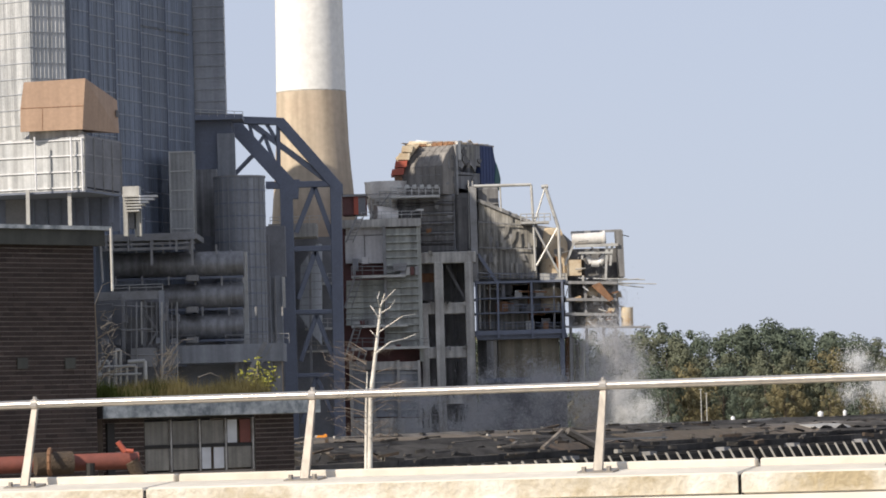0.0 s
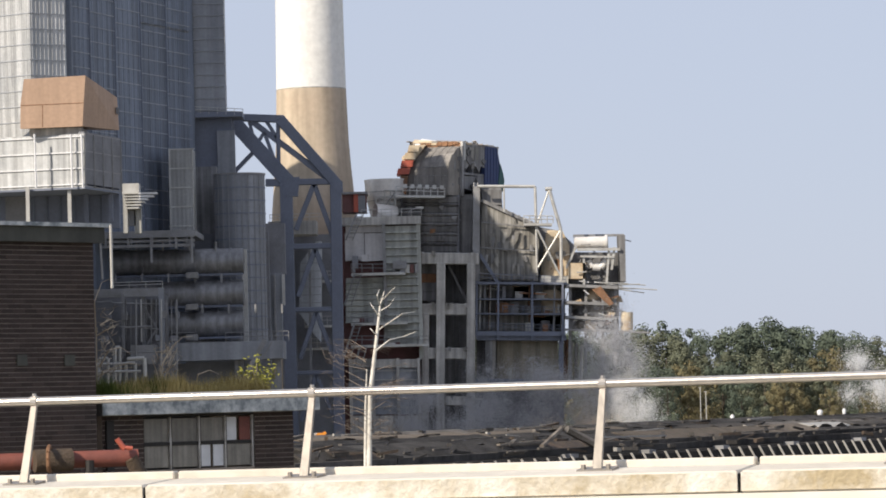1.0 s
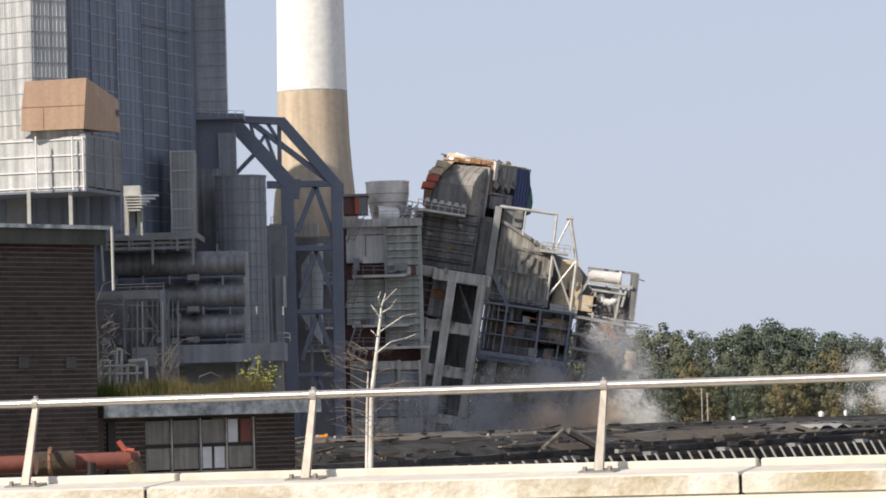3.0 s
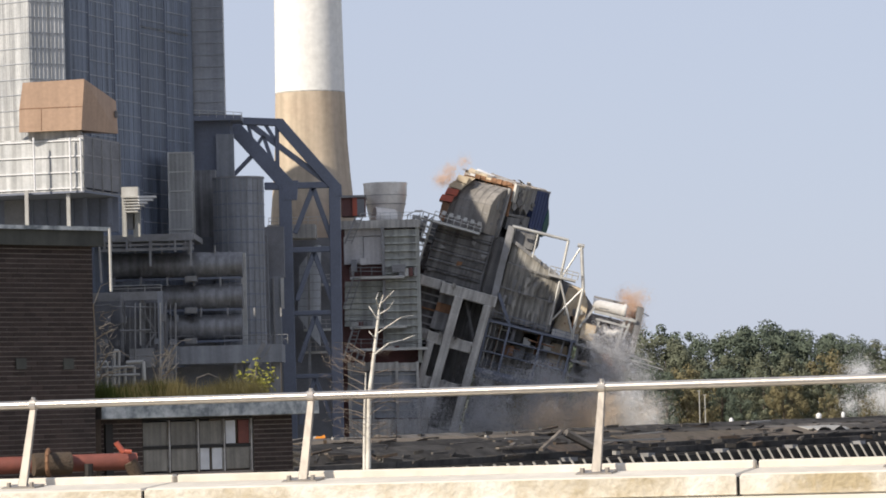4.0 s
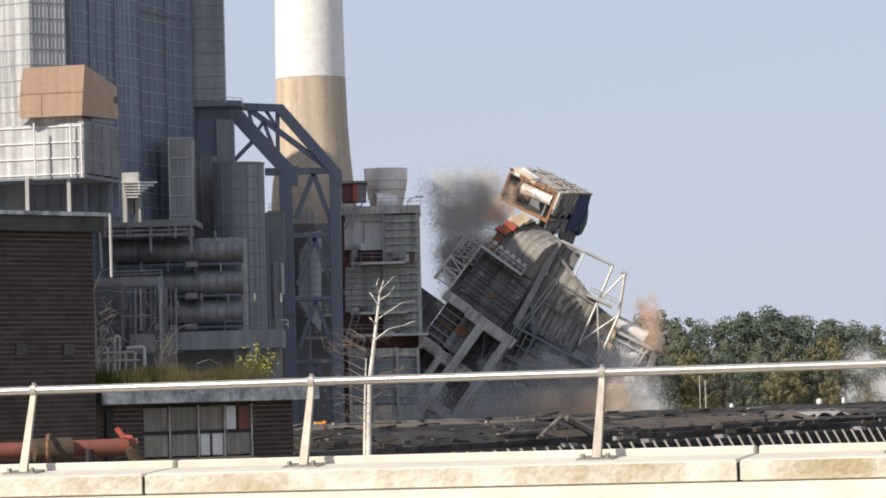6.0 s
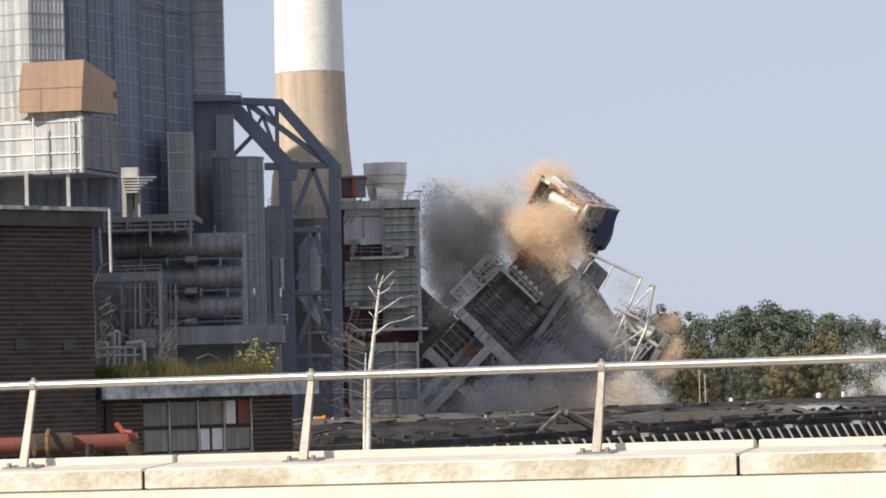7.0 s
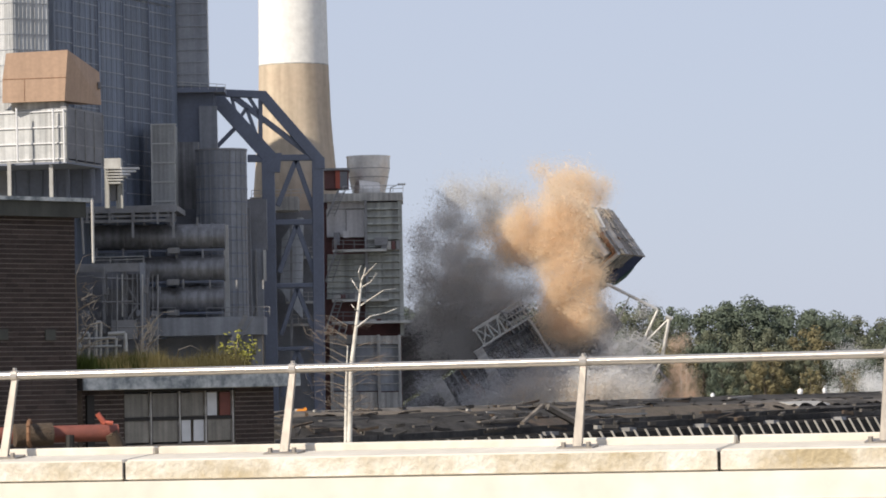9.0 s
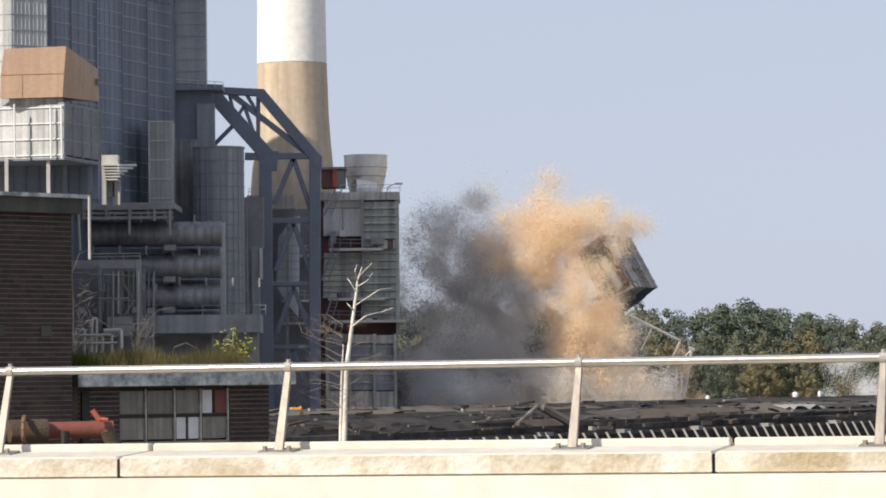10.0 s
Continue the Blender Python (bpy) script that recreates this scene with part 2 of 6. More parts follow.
# ================= helpers for building =================
PITCH, ROLL = radians(2.4572), radians(1.6043)


def at(x, y, d):
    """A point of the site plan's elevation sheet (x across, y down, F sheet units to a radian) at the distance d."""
    a, b = (x - 784) / F, (441 - y) / F
    right = a * math.cos(ROLL) + b * math.sin(ROLL)
    up = -a * math.sin(ROLL) + b * math.cos(ROLL)
    yy = math.cos(PITCH) - up * math.sin(PITCH)
    k = d / yy
    return Vector((right * k, d, EYE[2] + (math.sin(PITCH) + up * math.cos(PITCH)) * k))


class Mesh:
    def __init__(self):
        self.v, self.f = [], []

    def hexa(self, pts):
        """Eight corners: bottom ring then top ring, each counter-clockwise from above."""
        o = len(self.v)
        self.v += [tuple(p) for p in pts]
        self.f += [(o + 3, o + 2, o + 1, o), (o + 4, o + 5, o + 6, o + 7), (o, o + 1, o + 5, o + 4), (o + 1, o + 2, o + 6, o + 5), (o + 2, o + 3, o + 7, o + 6), (o + 3, o, o + 4, o + 7)]
        return self

    def box(self, x0, x1, y0, y1, z0, z1):
        return self.hexa([(x0, y0, z0), (x1, y0, z0), (x1, y1, z0), (x0, y1, z0), (x0, y0, z1), (x1, y0, z1), (x1, y1, z1), (x0, y1, z1)])

    def sbox(self, x0, y0, x1, y1, d, dep):
        """An upright box from sheet coordinates, its front at distance d."""
        xm, ym = (x0 + x1) / 2, (y0 + y1) / 2
        return self.box(at(x0, ym, d).x, at(x1, ym, d).x, d, d + dep, at(xm, y1, d).z, at(xm, y0, d).z)

    def quad(self, pts, d, dep):
        """A four-cornered plate of sheet points (top-left, top-right, bottom-right, bottom-left), dep thick."""
        a, b, c, e = [at(x, y, d) for x, y in pts]
        s = Vector((0, dep, 0))
        return self.hexa([e, c, c + s, e + s, a, b, b + s, a + s])

    def poly(self, pts, d, dep):
        """A plate with any outline of sheet points, clockwise on the sheet."""
        o, n = len(self.v), len(pts)
        front = [at(x, y, d) for x, y in pts]
        self.v += [tuple(p) for p in front] + [tuple(p + Vector((0, dep, 0))) for p in front]
        self.f.append(tuple(o + i for i in reversed(range(n))))
        self.f.append(tuple(o + n + i for i in range(n)))
        self.f += [(o + i, o + (i + 1) % n, o + n + (i + 1) % n, o + n + i) for i in range(n)]
        return self

    def prism(self, plan, z0, z1):
        o, n = len(self.v), len(plan)
        self.v += [(x, y, z0) for x, y in plan] + [(x, y, z1) for x, y in plan]
        self.f += [tuple(o + i for i in reversed(range(n))), tuple(o + n + i for i in range(n))]
        self.f += [(o + i, o + (i + 1) % n, o + n + (i + 1) % n, o + n + i) for i in range(n)]
        return self

    def tube(self, p, q, r, n=10, r2=None):
        p, q = Vector(p), Vector(q)
        w = (q - p).normalized()
        u = w.orthogonal().normalized()
        v = w.cross(u)
        r2 = r if r2 is None else r2
        o = len(self.v)
        for c, rr in ((p, r), (q, r2)):
            self.v += [tuple(c + (u * math.cos(2 * math.pi * i / n) + v * math.sin(2 * math.pi * i / n)) * rr) for i in range(n)]
        self.f += [(o + i, o + (i + 1) % n, o + n + (i + 1) % n, o + n + i) for i in range(n)]
        o2 = len(self.v)
        self.v += self.v[o:o + 2 * n]
        self.f += [tuple(o2 + i for i in reversed(range(n))), tuple(o2 + n + i for i in range(n))]
        return self

    def path(self, pts, radii, n=7):
        for i in range(len(pts) - 1):
            self.tube(pts[i], pts[i + 1], radii[i], n, radii[i + 1])
        return self

    def stube(self, a, b, d, r, n=8, d2=None):
        return self.tube(at(*a, d), at(*b, d if d2 is None else d2), r, n)

    def beam(self, a, b, d, w, dep, d2=None):
        """A square steel member between two sheet points: w metres broad, dep deep."""
        p, q = at(*a, d), at(*b, d if d2 is None else d2)
        k = (q - p).normalized()
        side = k.cross(Vector((0, 1, 0))).normalized() * (w / 2)
        s = Vector((0, dep, 0))
        return self.hexa([p - side, p + side, p + side + s, p - side + s, q - side, q + side, q + side + s, q - side + s])

    def lathe(self, cx, cy, rings, n=32):
        o = len(self.v)
        for r, z in rings:
            self.v += [(cx + r * math.cos(2 * math.pi * i / n), cy + r * math.sin(2 * math.pi * i / n), z) for i in range(n)]
        for k in range(len(rings) - 1):
            self.f += [(o + k * n + i, o + k * n + (i + 1) % n, o + (k + 1) * n + (i + 1) % n, o + (k + 1) * n + i) for i in range(n)]
        o2 = len(self.v)
        self.v += self.v[o:o + n] + self.v[o + (len(rings) - 1) * n:o + len(rings) * n]
        self.f.append(tuple(o2 + n + i for i in range(n)))
        self.f.append(tuple(o2 + i for i in reversed(range(n))))
        return self


HOME = {}


def thing(name, loc, label, category, group="", kind=""):
    ob = new(name)
    ob.location = loc
    HOME[name if ob.name == name else ob.name] = Vector(loc)
    HOME[ob.name] = Vector(loc)
    return tagged(ob, label, category, group, kind)


def part(name, mb, material, parent, label="", smooth=False, bevel=0.0):
    home = HOME[parent.name]
    me = bpy.data.meshes.new(name)
    me.from_pydata([(x - home.x, y - home.y, z - home.z) for x, y, z in mb.v], [], mb.f)
    if bevel or smooth:
        bm = bmesh.new()
        bm.from_mesh(me)
        bmesh.ops.recalc_face_normals(bm, faces=bm.faces)
        if bevel:
            bmesh.ops.bevel(bm, geom=bm.edges[:], offset=bevel, segments=1, affect="EDGES", clamp_overlap=True)
        bm.to_mesh(me)
        bm.free()
    if smooth:
        for p in me.polygons:
            p.use_smooth = len(p.vertices) == 4
    me.materials.append(M[material])
    ob = new(name, me)
    ob.parent = parent
    HOME[ob.name] = home
    if label:
        ob["label"] = label
    return ob


def solid(name, mb, material, label, category="", group="", kind="", smooth=False, bevel=0.0):
    """A thing that is one mesh; its origin stands at the middle of its base."""
    vs = np.array(mb.v)
    loc = Vector(((vs[:, 0].min() + vs[:, 0].max()) / 2, (vs[:, 1].min() + vs[:, 1].max()) / 2, vs[:, 2].min()))
    holder = new("holder")
    HOME[holder.name] = loc
    ob = part(name, mb, material, holder, smooth=smooth, bevel=bevel)
    ob.parent = None
    ob.location = loc
    bpy.data.objects.remove(holder)
    return tagged(ob, label, category, group, kind)


def railing(parent, a, b, d, h=1.1, step=1.6, r=0.035, material="palesteel", name="guard_rail"):
    """A platform's guard rail between two sheet points at its foot."""
    p, q = at(*a, d), at(*b, d)
    n = max(1, round((q - p).length / step))
    m = Mesh()
    up = Vector((0, 0, h))
    for i in range(n + 1):
        c = p.lerp(q, i / n)
        m.tube(c, c + up, r, 5)
    for k in (1.0, 0.55):
        m.tube(p + up * k, q + up * k, r, 5)
    return part(name, m, material, parent)


# ================= ground, bridge =================
g = Mesh()
g.v += [(-3000, -60, 0), (3000, -60, 0), (3000, 4500, 0), (-3000, 4500, 0)]
g.f.append((0, 1, 2, 3))
solid("ground", g, "ground", "bare industrial ground with scrub", "ground", kind="structure")

RAIL_YAW = radians(16)
rail_dir = Vector((math.cos(RAIL_YAW), -math.sin(RAIL_YAW), 0))
rail_out = Vector((math.sin(RAIL_YAW), math.cos(RAIL_YAW), 0))
R0 = Vector((0.0, 20.0, 0.0))


def on_bridge(s, o, z):
    return R0 + rail_dir * s + rail_out * o + Vector((0, 0, z - 0.012 + 0.0042 * s))


def bridge_box(m, s0, s1, o0, o1, z):
    """z: heights of near bottom, far bottom, far top, near top."""
    return m.hexa([on_bridge(s0, o0, z[0]), on_bridge(s1, o0, z[0]), on_bridge(s1, o1, z[1]), on_bridge(s0, o1, z[1]),
                   on_bridge(s0, o0, z[3]), on_bridge(s1, o0, z[3]), on_bridge(s1, o1, z[2]), on_bridge(s0, o1, z[2])])


CAP_FAR, CAP_NEAR = 9.625, 9.598
deck = Mesh()
bridge_box(deck, -30, 30, -26, -0.37, (8.2, 8.2, 8.5, 8.5))
solid("bridge_deck", deck, "asphalt", "asphalt deck of the road bridge", "road", kind="structure")
wall = Mesh()
bridge_box(wall, -30, 30, -0.36, 0.2, (8.0, 8.0, 9.479, 9.479))
parapet = solid("wall_parapet", wall, "barrier", "white concrete wall under the bridge coping", "wall", kind="structure")
HOME[parapet.name] = parapet.location.copy()
ledge = Mesh()
bridge_box(ledge, -30, 30, -0.366, -0.36, (9.325, 9.325, 9.335, 9.335))
part("ledge_strip", ledge, "cap", parapet)
for k in range(-9, 9):
    s0 = -1.672 + 3.372 * k
    c = Mesh()
    bridge_box(c, s0 + 0.008, s0 + 3.364, -0.33, 0.27, (9.482, 9.482, CAP_FAR, CAP_NEAR))
    part("coping_stone", c, "cap", parapet, bevel=0.012)
    lip = Mesh()
    bridge_box(lip, s0 + 0.012, s0 + 3.36, 0.185, 0.268, (9.6, 9.6, 9.662, 9.662))
    part("rear_lip", lip, "cap", parapet, bevel=0.008)
    fr = Mesh()
    bridge_box(fr, s0 + 0.01, s0 + 3.362, -0.338, -0.331, (9.49, 9.49, CAP_NEAR - 0.008, CAP_NEAR - 0.008))
    part("coping_front", fr, "mossy", parapet, "weather-stained front with brown moss")
    j = Mesh()
    bridge_box(j, s0 - 0.008, s0 + 0.008, -0.32, 0.26, (9.46, 9.46, CAP_FAR - 0.015, CAP_NEAR - 0.015))
    part("joint", j, "joint", parapet)

hand = thing("handrail", on_bridge(0, 0, 9.6), "brushed steel tube handrail on leaning posts along the bridge", "railing")
Z_RAIL = 10.085
m = Mesh()
m.tube(on_bridge(-25, 0.17, Z_RAIL), on_bridge(25, 0.17, Z_RAIL), 0.024, 16)
part("rail_tube", m, "rail", hand, smooth=True)
POST_STEP, POST_0 = 1.688, -2.526
for k in range(-8, 10):
    s = POST_0 + POST_STEP * k
    m = Mesh()
    top, foot = on_bridge(s, 0.17, Z_RAIL - 0.02), on_bridge(s, -0.02, 9.6)
    a = rail_dir * 0.028
    b = rail_out * 0.012
    m.hexa([foot - a - b, foot + a - b, foot + a + b, foot - a + b, top - a * 0.7 - b, top + a * 0.7 - b, top + a * 0.7 + b, top - a * 0.7 + b])
    post = part("post", m, "post", hand, bevel=0.004)
    m = Mesh()
    bridge_box(m, s - 0.1, s + 0.1, -0.09, 0.07, (CAP_NEAR, CAP_NEAR, 9.632, 9.616))
    part("base_plate", m, "post", post)
    for i in (-0.07, 0.07):
        m = Mesh()
        m.tube(on_bridge(s + i, -0.05, 9.61), on_bridge(s + i, -0.05, 9.645), 0.014, 6)
        part("bolt", m, "post", post)
    m = Mesh()
    m.tube(on_bridge(s - 0.02, 0.17, Z_RAIL), on_bridge(s + 0.02, 0.17, Z_RAIL), 0.031, 12)
    m.tube(on_bridge(s, 0.17, Z_RAIL + 0.02), on_bridge(s, 0.17, Z_RAIL + 0.045), 0.012, 8)
    part("collar", m, "rail", post)

# ================= chimney =================
CH_D = 458
cx = at(548, 158, CH_D).x
zb = at(548, 158, CH_D).z
ppm = F / CH_D
chim = thing("chimney", (cx, CH_D + 5, 0), "tall round chimney, white above a tan concrete shaft", "chimney")
r_band = 62.5 / ppm
m = Mesh()
m.lathe(cx, CH_D + 5, [(r_band + 2.4, 0), (r_band + 0.95, zb - 16), (r_band + 0.68, zb - 13), (r_band + 0.42, zb - 10), (r_band + 0.19, zb - 6.6), (r_band, zb)], 64)
part("lower_shaft", m, "tan_chimney", chim, "tan stained concrete shaft", smooth=True)
m = Mesh()
m.lathe(cx, CH_D + 5, [(r_band, zb), (r_band - 0.08, zb + 6), (r_band - 0.18, zb + 14), (r_band - 0.8, zb + 60)], 64)
part("upper_shaft", m, "white_chimney", chim, "white painted shaft", smooth=True)
m = Mesh()
m.lathe(cx, CH_D + 5, [(r_band + 0.02, zb - 0.06), (r_band + 0.02, zb + 0.06)], 64)
part("band_edge", m, "concrete", chim)

# ================= boiler house =================
# Roofs lie out of view, stepped to shape shadows on chimney and tower.
ROOF_Z, ROOF_MID, ROOF_LOW = 67.0, 64.0, 54.0
plan = [(-330, 402), (55, 384), (118, 386.6), (121, 394.3), (160, 399), (160.5, 399), (205, 405), (205.5, 405), (250, 411), (250.5, 411), (295, 417), (295.5, 417), (336, 422.5)]
xy = [(at(x, 150, d).x, d) for x, d in plan]
bh = thing("boiler_house", (xy[5][0], 420, 0), "very tall boiler house clad in ribbed metal sheet with pale girts", "building")
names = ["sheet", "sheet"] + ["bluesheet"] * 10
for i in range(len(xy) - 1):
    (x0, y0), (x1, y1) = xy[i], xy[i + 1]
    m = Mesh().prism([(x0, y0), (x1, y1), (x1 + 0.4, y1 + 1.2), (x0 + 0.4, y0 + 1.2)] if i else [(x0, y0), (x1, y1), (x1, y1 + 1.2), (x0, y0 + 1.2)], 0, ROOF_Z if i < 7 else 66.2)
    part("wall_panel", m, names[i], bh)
    if abs(x1 - x0) < 0.5:
        continue
    n = Vector((y1 - y0, -(x1 - x0), 0)).normalized() * 0.07
    for k in range(20):
        z = 31.0 + 1.66 * k + (0.25 * ((i * 7) % 5) if i > 1 else 0)
        q = Mesh().hexa([(x0 + n.x, y0 + n.y, z), (x1 + n.x, y1 + n.y, z), (x1, y1, z), (x0, y0, z), (x0 + n.x, y0 + n.y, z + 0.085), (x1 + n.x, y1 + n.y, z + 0.085), (x1, y1, z + 0.085), (x0, y0, z + 0.085)])
        part("girt", q, "girt", bh)
m = Mesh().prism(xy[:8] + [(xy[7][0], 431), (xy[0][0], 431)], ROOF_Z, ROOF_Z + 0.6)
part("roof", m, "greysheet", bh)
for i in range(len(xy) - 1):
    (x0, y0), (x1, y1) = xy[i], xy[i + 1]
    if abs(x1 - x0) < 0.5:
        part("corner_trim", Mesh().prism([(x0 - 0.05, y0 - 0.16), (x1 + 0.05, y1 - 0.16), (x1 + 0.05, y1 - 0.02), (x0 - 0.05, y0 - 0.02)], 25, 57.8), "bluesteel", bh)
        continue
    a0 = 0.86 if i == 0 else 0.0
    count = 14 if i == 0 else 9 if i == 1 else 5
    for k in range(count):
        u = a0 + (1 - a0) * (k + 0.5) / count
        px, py = x0 + (x1 - x0) * u, y0 + (y1 - y0) * u
        part("sheet_rib", Mesh().box(px - 0.03, px + 0.03, py - 0.025, py + 0.02, 25, 57.8), names[i], bh)
for i0, i1, z in ((0, 7, ROOF_Z), (7, 9, ROOF_MID), (9, 12, ROOF_LOW)):
    if i0:
        part("roof", Mesh().prism(xy[i0:i1 + 1] + [(xy[i1][0], 431), (xy[i0][0], 431)], z, z + 0.3), "greysheet", bh)
    part("rear_wall", Mesh().box(xy[i0][0], xy[i1][0], 429, 430, 0, z), "greysheet", bh)
# Raised strip out of view, added so the house shades the tower.
for i in range(7, len(xy) - 1):
    (x0, y0), (x1, y1) = xy[i], xy[i + 1]
    if abs(x1 - x0) > 0.5:
        part("roof_storey", Mesh().prism([(x0 + 0.4, y0 + 1.2), (x1 + 0.4, y1 + 1.2), (x1 - 2.4, y1 + 2.4), (x0 - 2.4, y0 + 2.4)], 50, 66.2), "greysheet", bh)
m = Mesh().sbox(330, -14, 397, 205, 424.5, 2.5)
part("lift_shaft", m, "bluepanel", bh, "grey panelled rear stair shaft")
for k in range(12):
    y = 200 - 21 * k
    part("panel_joint", Mesh().sbox(336, y, 396.5, y + 1, 424.4, 0.1), "girt", bh)

# penthouse on stilts in front of the boiler house
pent = thing("plant_penthouse", tuple(at(90, 400, 352)), "ochre brown cab over a pale corrugated housing on stilts", "plant room")
c0 = [at(x, y, 352) for x, y in ((36, 234), (146, 229), (151, 139), (42, 146))]
s1 = [at(x, y, 362) for x, y in ((211, 236), (207, 178))]
back = at(50, 234, 362)
m = Mesh()
m.v += [tuple(p) for p in (c0[0], c0[1], s1[0], back, c0[3], c0[2], s1[1], at(48, 170, 362))]
m.v += [tuple(at(36, 192, 352)), tuple(at(148, 187, 352))]
m.f += [(0, 1, 9, 8), (8, 9, 5, 4), (1, 2, 6, 5, 9), (2, 3, 7, 6), (3, 0, 8, 4, 7), (4, 5, 6, 7), (3, 2, 1, 0)]
cab = part("cab", m, "brown", pent, "ochre brown cladding")
m = Mesh().beam((36, 192.5), (148, 187.5), 351.97, 0.06, 0.05)
part("seam", m, "rust", cab)
m = Mesh().beam((75, 192), (75, 230), 351.97, 0.04, 0.05)
part("seam", m, "rust", cab)
m = Mesh().quad([(205, 195), (210, 196), (210, 207), (205, 207)], 361, 0.5)
part("vent", m, "dark", cab)
part("plinth", Mesh().sbox(52, 232, 145, 245, 353, 8), "concrete", pent)
corner = at(150, 290, 352)
lft = at(-80, 290, 356)
rgt = at(214, 290, 362)
zt, zl = at(75, 244, 352).z, at(75, 338, 352).z
m = Mesh().prism([(lft.x, 356), (corner.x, 352), (corner.x + 0.1, 353), (lft.x, 357)], zl, zt)
house = part("front_sheeting", m, "sheet", pent, "pale ribbed metal sheeting")
for k in range(4):
    z = zl + (zt - zl) * (0.04 + 0.3 * k)
    part("girt", Mesh().hexa([(lft.x, 355.85, z), (corner.x, 351.85, z), (corner.x, 352, z), (lft.x, 356, z), (lft.x, 355.85, z + 0.12), (corner.x, 351.85, z + 0.12), (corner.x, 352, z + 0.12), (lft.x, 356, z + 0.12)]), "whitepane", house)
for k in range(34):
    u = (k + 0.5) / 34
    x = at(2, 290, 354).x + (corner.x - at(2, 290, 354).x) * u
    y = 354.57 + (352 - 354.57) * u
    part("sheet_rib", Mesh().box(x - 0.04, x + 0.04, y - 0.012, y + 0.1, zl + 0.1, zt - 0.1), "sheet", house)
for x in (64, 128, 147):
    part("downpipe", Mesh().stube((x - 3, 243), (x, 338), 351.7, 0.1), "whitepane", house)
# The side turned from the sun has its shade in the dark material.
m = Mesh().prism([(corner.x, 352), (rgt.x, 362), (rgt.x - 0.6, 362), (corner.x - 0.6, 352.4)], zl + 0.3, zt + 0.2)
side = part("side_wall", m, "dark", pent, "glazed side with its shade put into the colour")
for i in range(5):
    k = i / 4
    x, y = corner.x + (rgt.x - corner.x) * k, 352 + 10 * k
    part("mullion", Mesh().box(x - 0.02, x + 0.1, y - 0.15, y, zl, zt), "steel", side)
for i in range(4):
    z = zl + (zt - zl) * i / 3
    part("transom", Mesh().hexa([(corner.x, 351.9, z), (rgt.x, 361.9, z), (rgt.x, 362, z), (corner.x, 352, z), (corner.x, 351.9, z + 0.1), (rgt.x, 361.9, z + 0.1), (rgt.x, 362, z + 0.1), (corner.x, 352, z + 0.1)]), "steel", side)
part("floor_slab", Mesh().prism([(lft.x, 356), (corner.x, 352), (rgt.x, 362), (lft.x, 366)], zl - 0.2, zl), "bluesteel", pent)
for x in (56, 130):
    part("stilt", Mesh().sbox(x - 3, 336, x + 3.5, 1000, 353, 0.4), "palesteel", pent)
part("stilt", Mesh().sbox(156, 334, 164, 1000, 361, 0.6), "bluesteel", pent)
part("stilt", Mesh().sbox(193, 334, 200, 396, 361, 0.6), "bluesteel", pent)
part("rear_wall", Mesh().sbox(-60, 338, 212, 412, 362.5, 1), "bluesteel", pent)
for k in range(6):
    part("wall_batten", Mesh().sbox(58 + 24 * k, 340, 60 + 24 * k, 412, 362.3, 0.2), "bluesheet", pent)
part("rear_wall", Mesh().sbox(-60, 412, 150, 1000, 366, 1), "bluesheet", pent)
part("doorway", Mesh().sbox(10, 345, 48, 400, 362.2, 0.3), "dark", pent)

vent = part("ventilator", Mesh().sbox(216, 330, 246, 348, 372, 2), "palesteel", bh, "pale louvred exhaust ventilator on a stub")
part("stub", Mesh().sbox(218, 348, 226, 418, 372, 1.2), "greysheet", vent)
part("stub", Mesh().sbox(238, 372, 250, 418, 373, 1.2), "greysheet", vent)
part("duct_neck", Mesh().sbox(226, 350, 240, 405, 373, 1), "dark", vent)
for k in range(6):
    w = (278, 272, 262, 256, 250, 246)[k]
    part("louvre", Mesh().sbox(218 + k, 346 + 5.2 * k, w, 348.6 + 5.2 * k, 371.4, 1.6), "palesteel", vent)
    if k < 3:
        part("end_plate", Mesh().sbox(246, 345.5 + 5.2 * k, w, 349 + 5.2 * k, 371.3, 0.1), "whitepane", vent)

bay = thing("pale_bay", tuple(at(321, 415, 412)), "pale grey sheeted lift bay on the boiler house", "building bay")
part("bay_body", Mesh().sbox(301, 270, 343, 417, 412, 4), "greysheet", bay)
for y in (268, 302, 336, 370, 404):
    part("bay_rib", Mesh().sbox(300, y, 344, y + 2, 411.9, 0.2), "palesteel", bay)
for x in (300, 341):
    part("bay_post", Mesh().sbox(x, 268, x + 2, 418, 411.9, 0.2), "palesteel", bay)

# plain block out of view beside the penthouse, added to shade the yard
shade_block = thing("plant_block", (-61, 373, 0), "unseen plain grey block added beside the penthouse to shade the yard", "building")
part("block_wall", Mesh().box(-72, -50, 368, 378, 0, 45.4), "greysheet", shade_block)
part("block_roof", Mesh().box(-72.2, -49.8, 367.8, 378.2, 45.4, 45.8), "steel", shade_block)

# steel gallery below the boiler house
gal = thing("steel_gallery", tuple(at(260, 640, 400)), "dark steel gallery with beams and hangers under the boiler house", "gallery")
part("soffit", Mesh().sbox(165, 414, 346, 424, 399, 14), "steel", gal)
part("beam", Mesh().sbox(180, 430, 345, 434, 399, 0.4), "steel", gal)
part("beam", Mesh().sbox(180, 438, 345, 443, 399, 0.4), "steel", gal)
for x in (185, 225, 266, 310, 338):
    part("hanger", Mesh().sbox(x, 420, x + 4, 470 if x in (266, 338) else 445, 398.6, 0.4), "steel", gal)
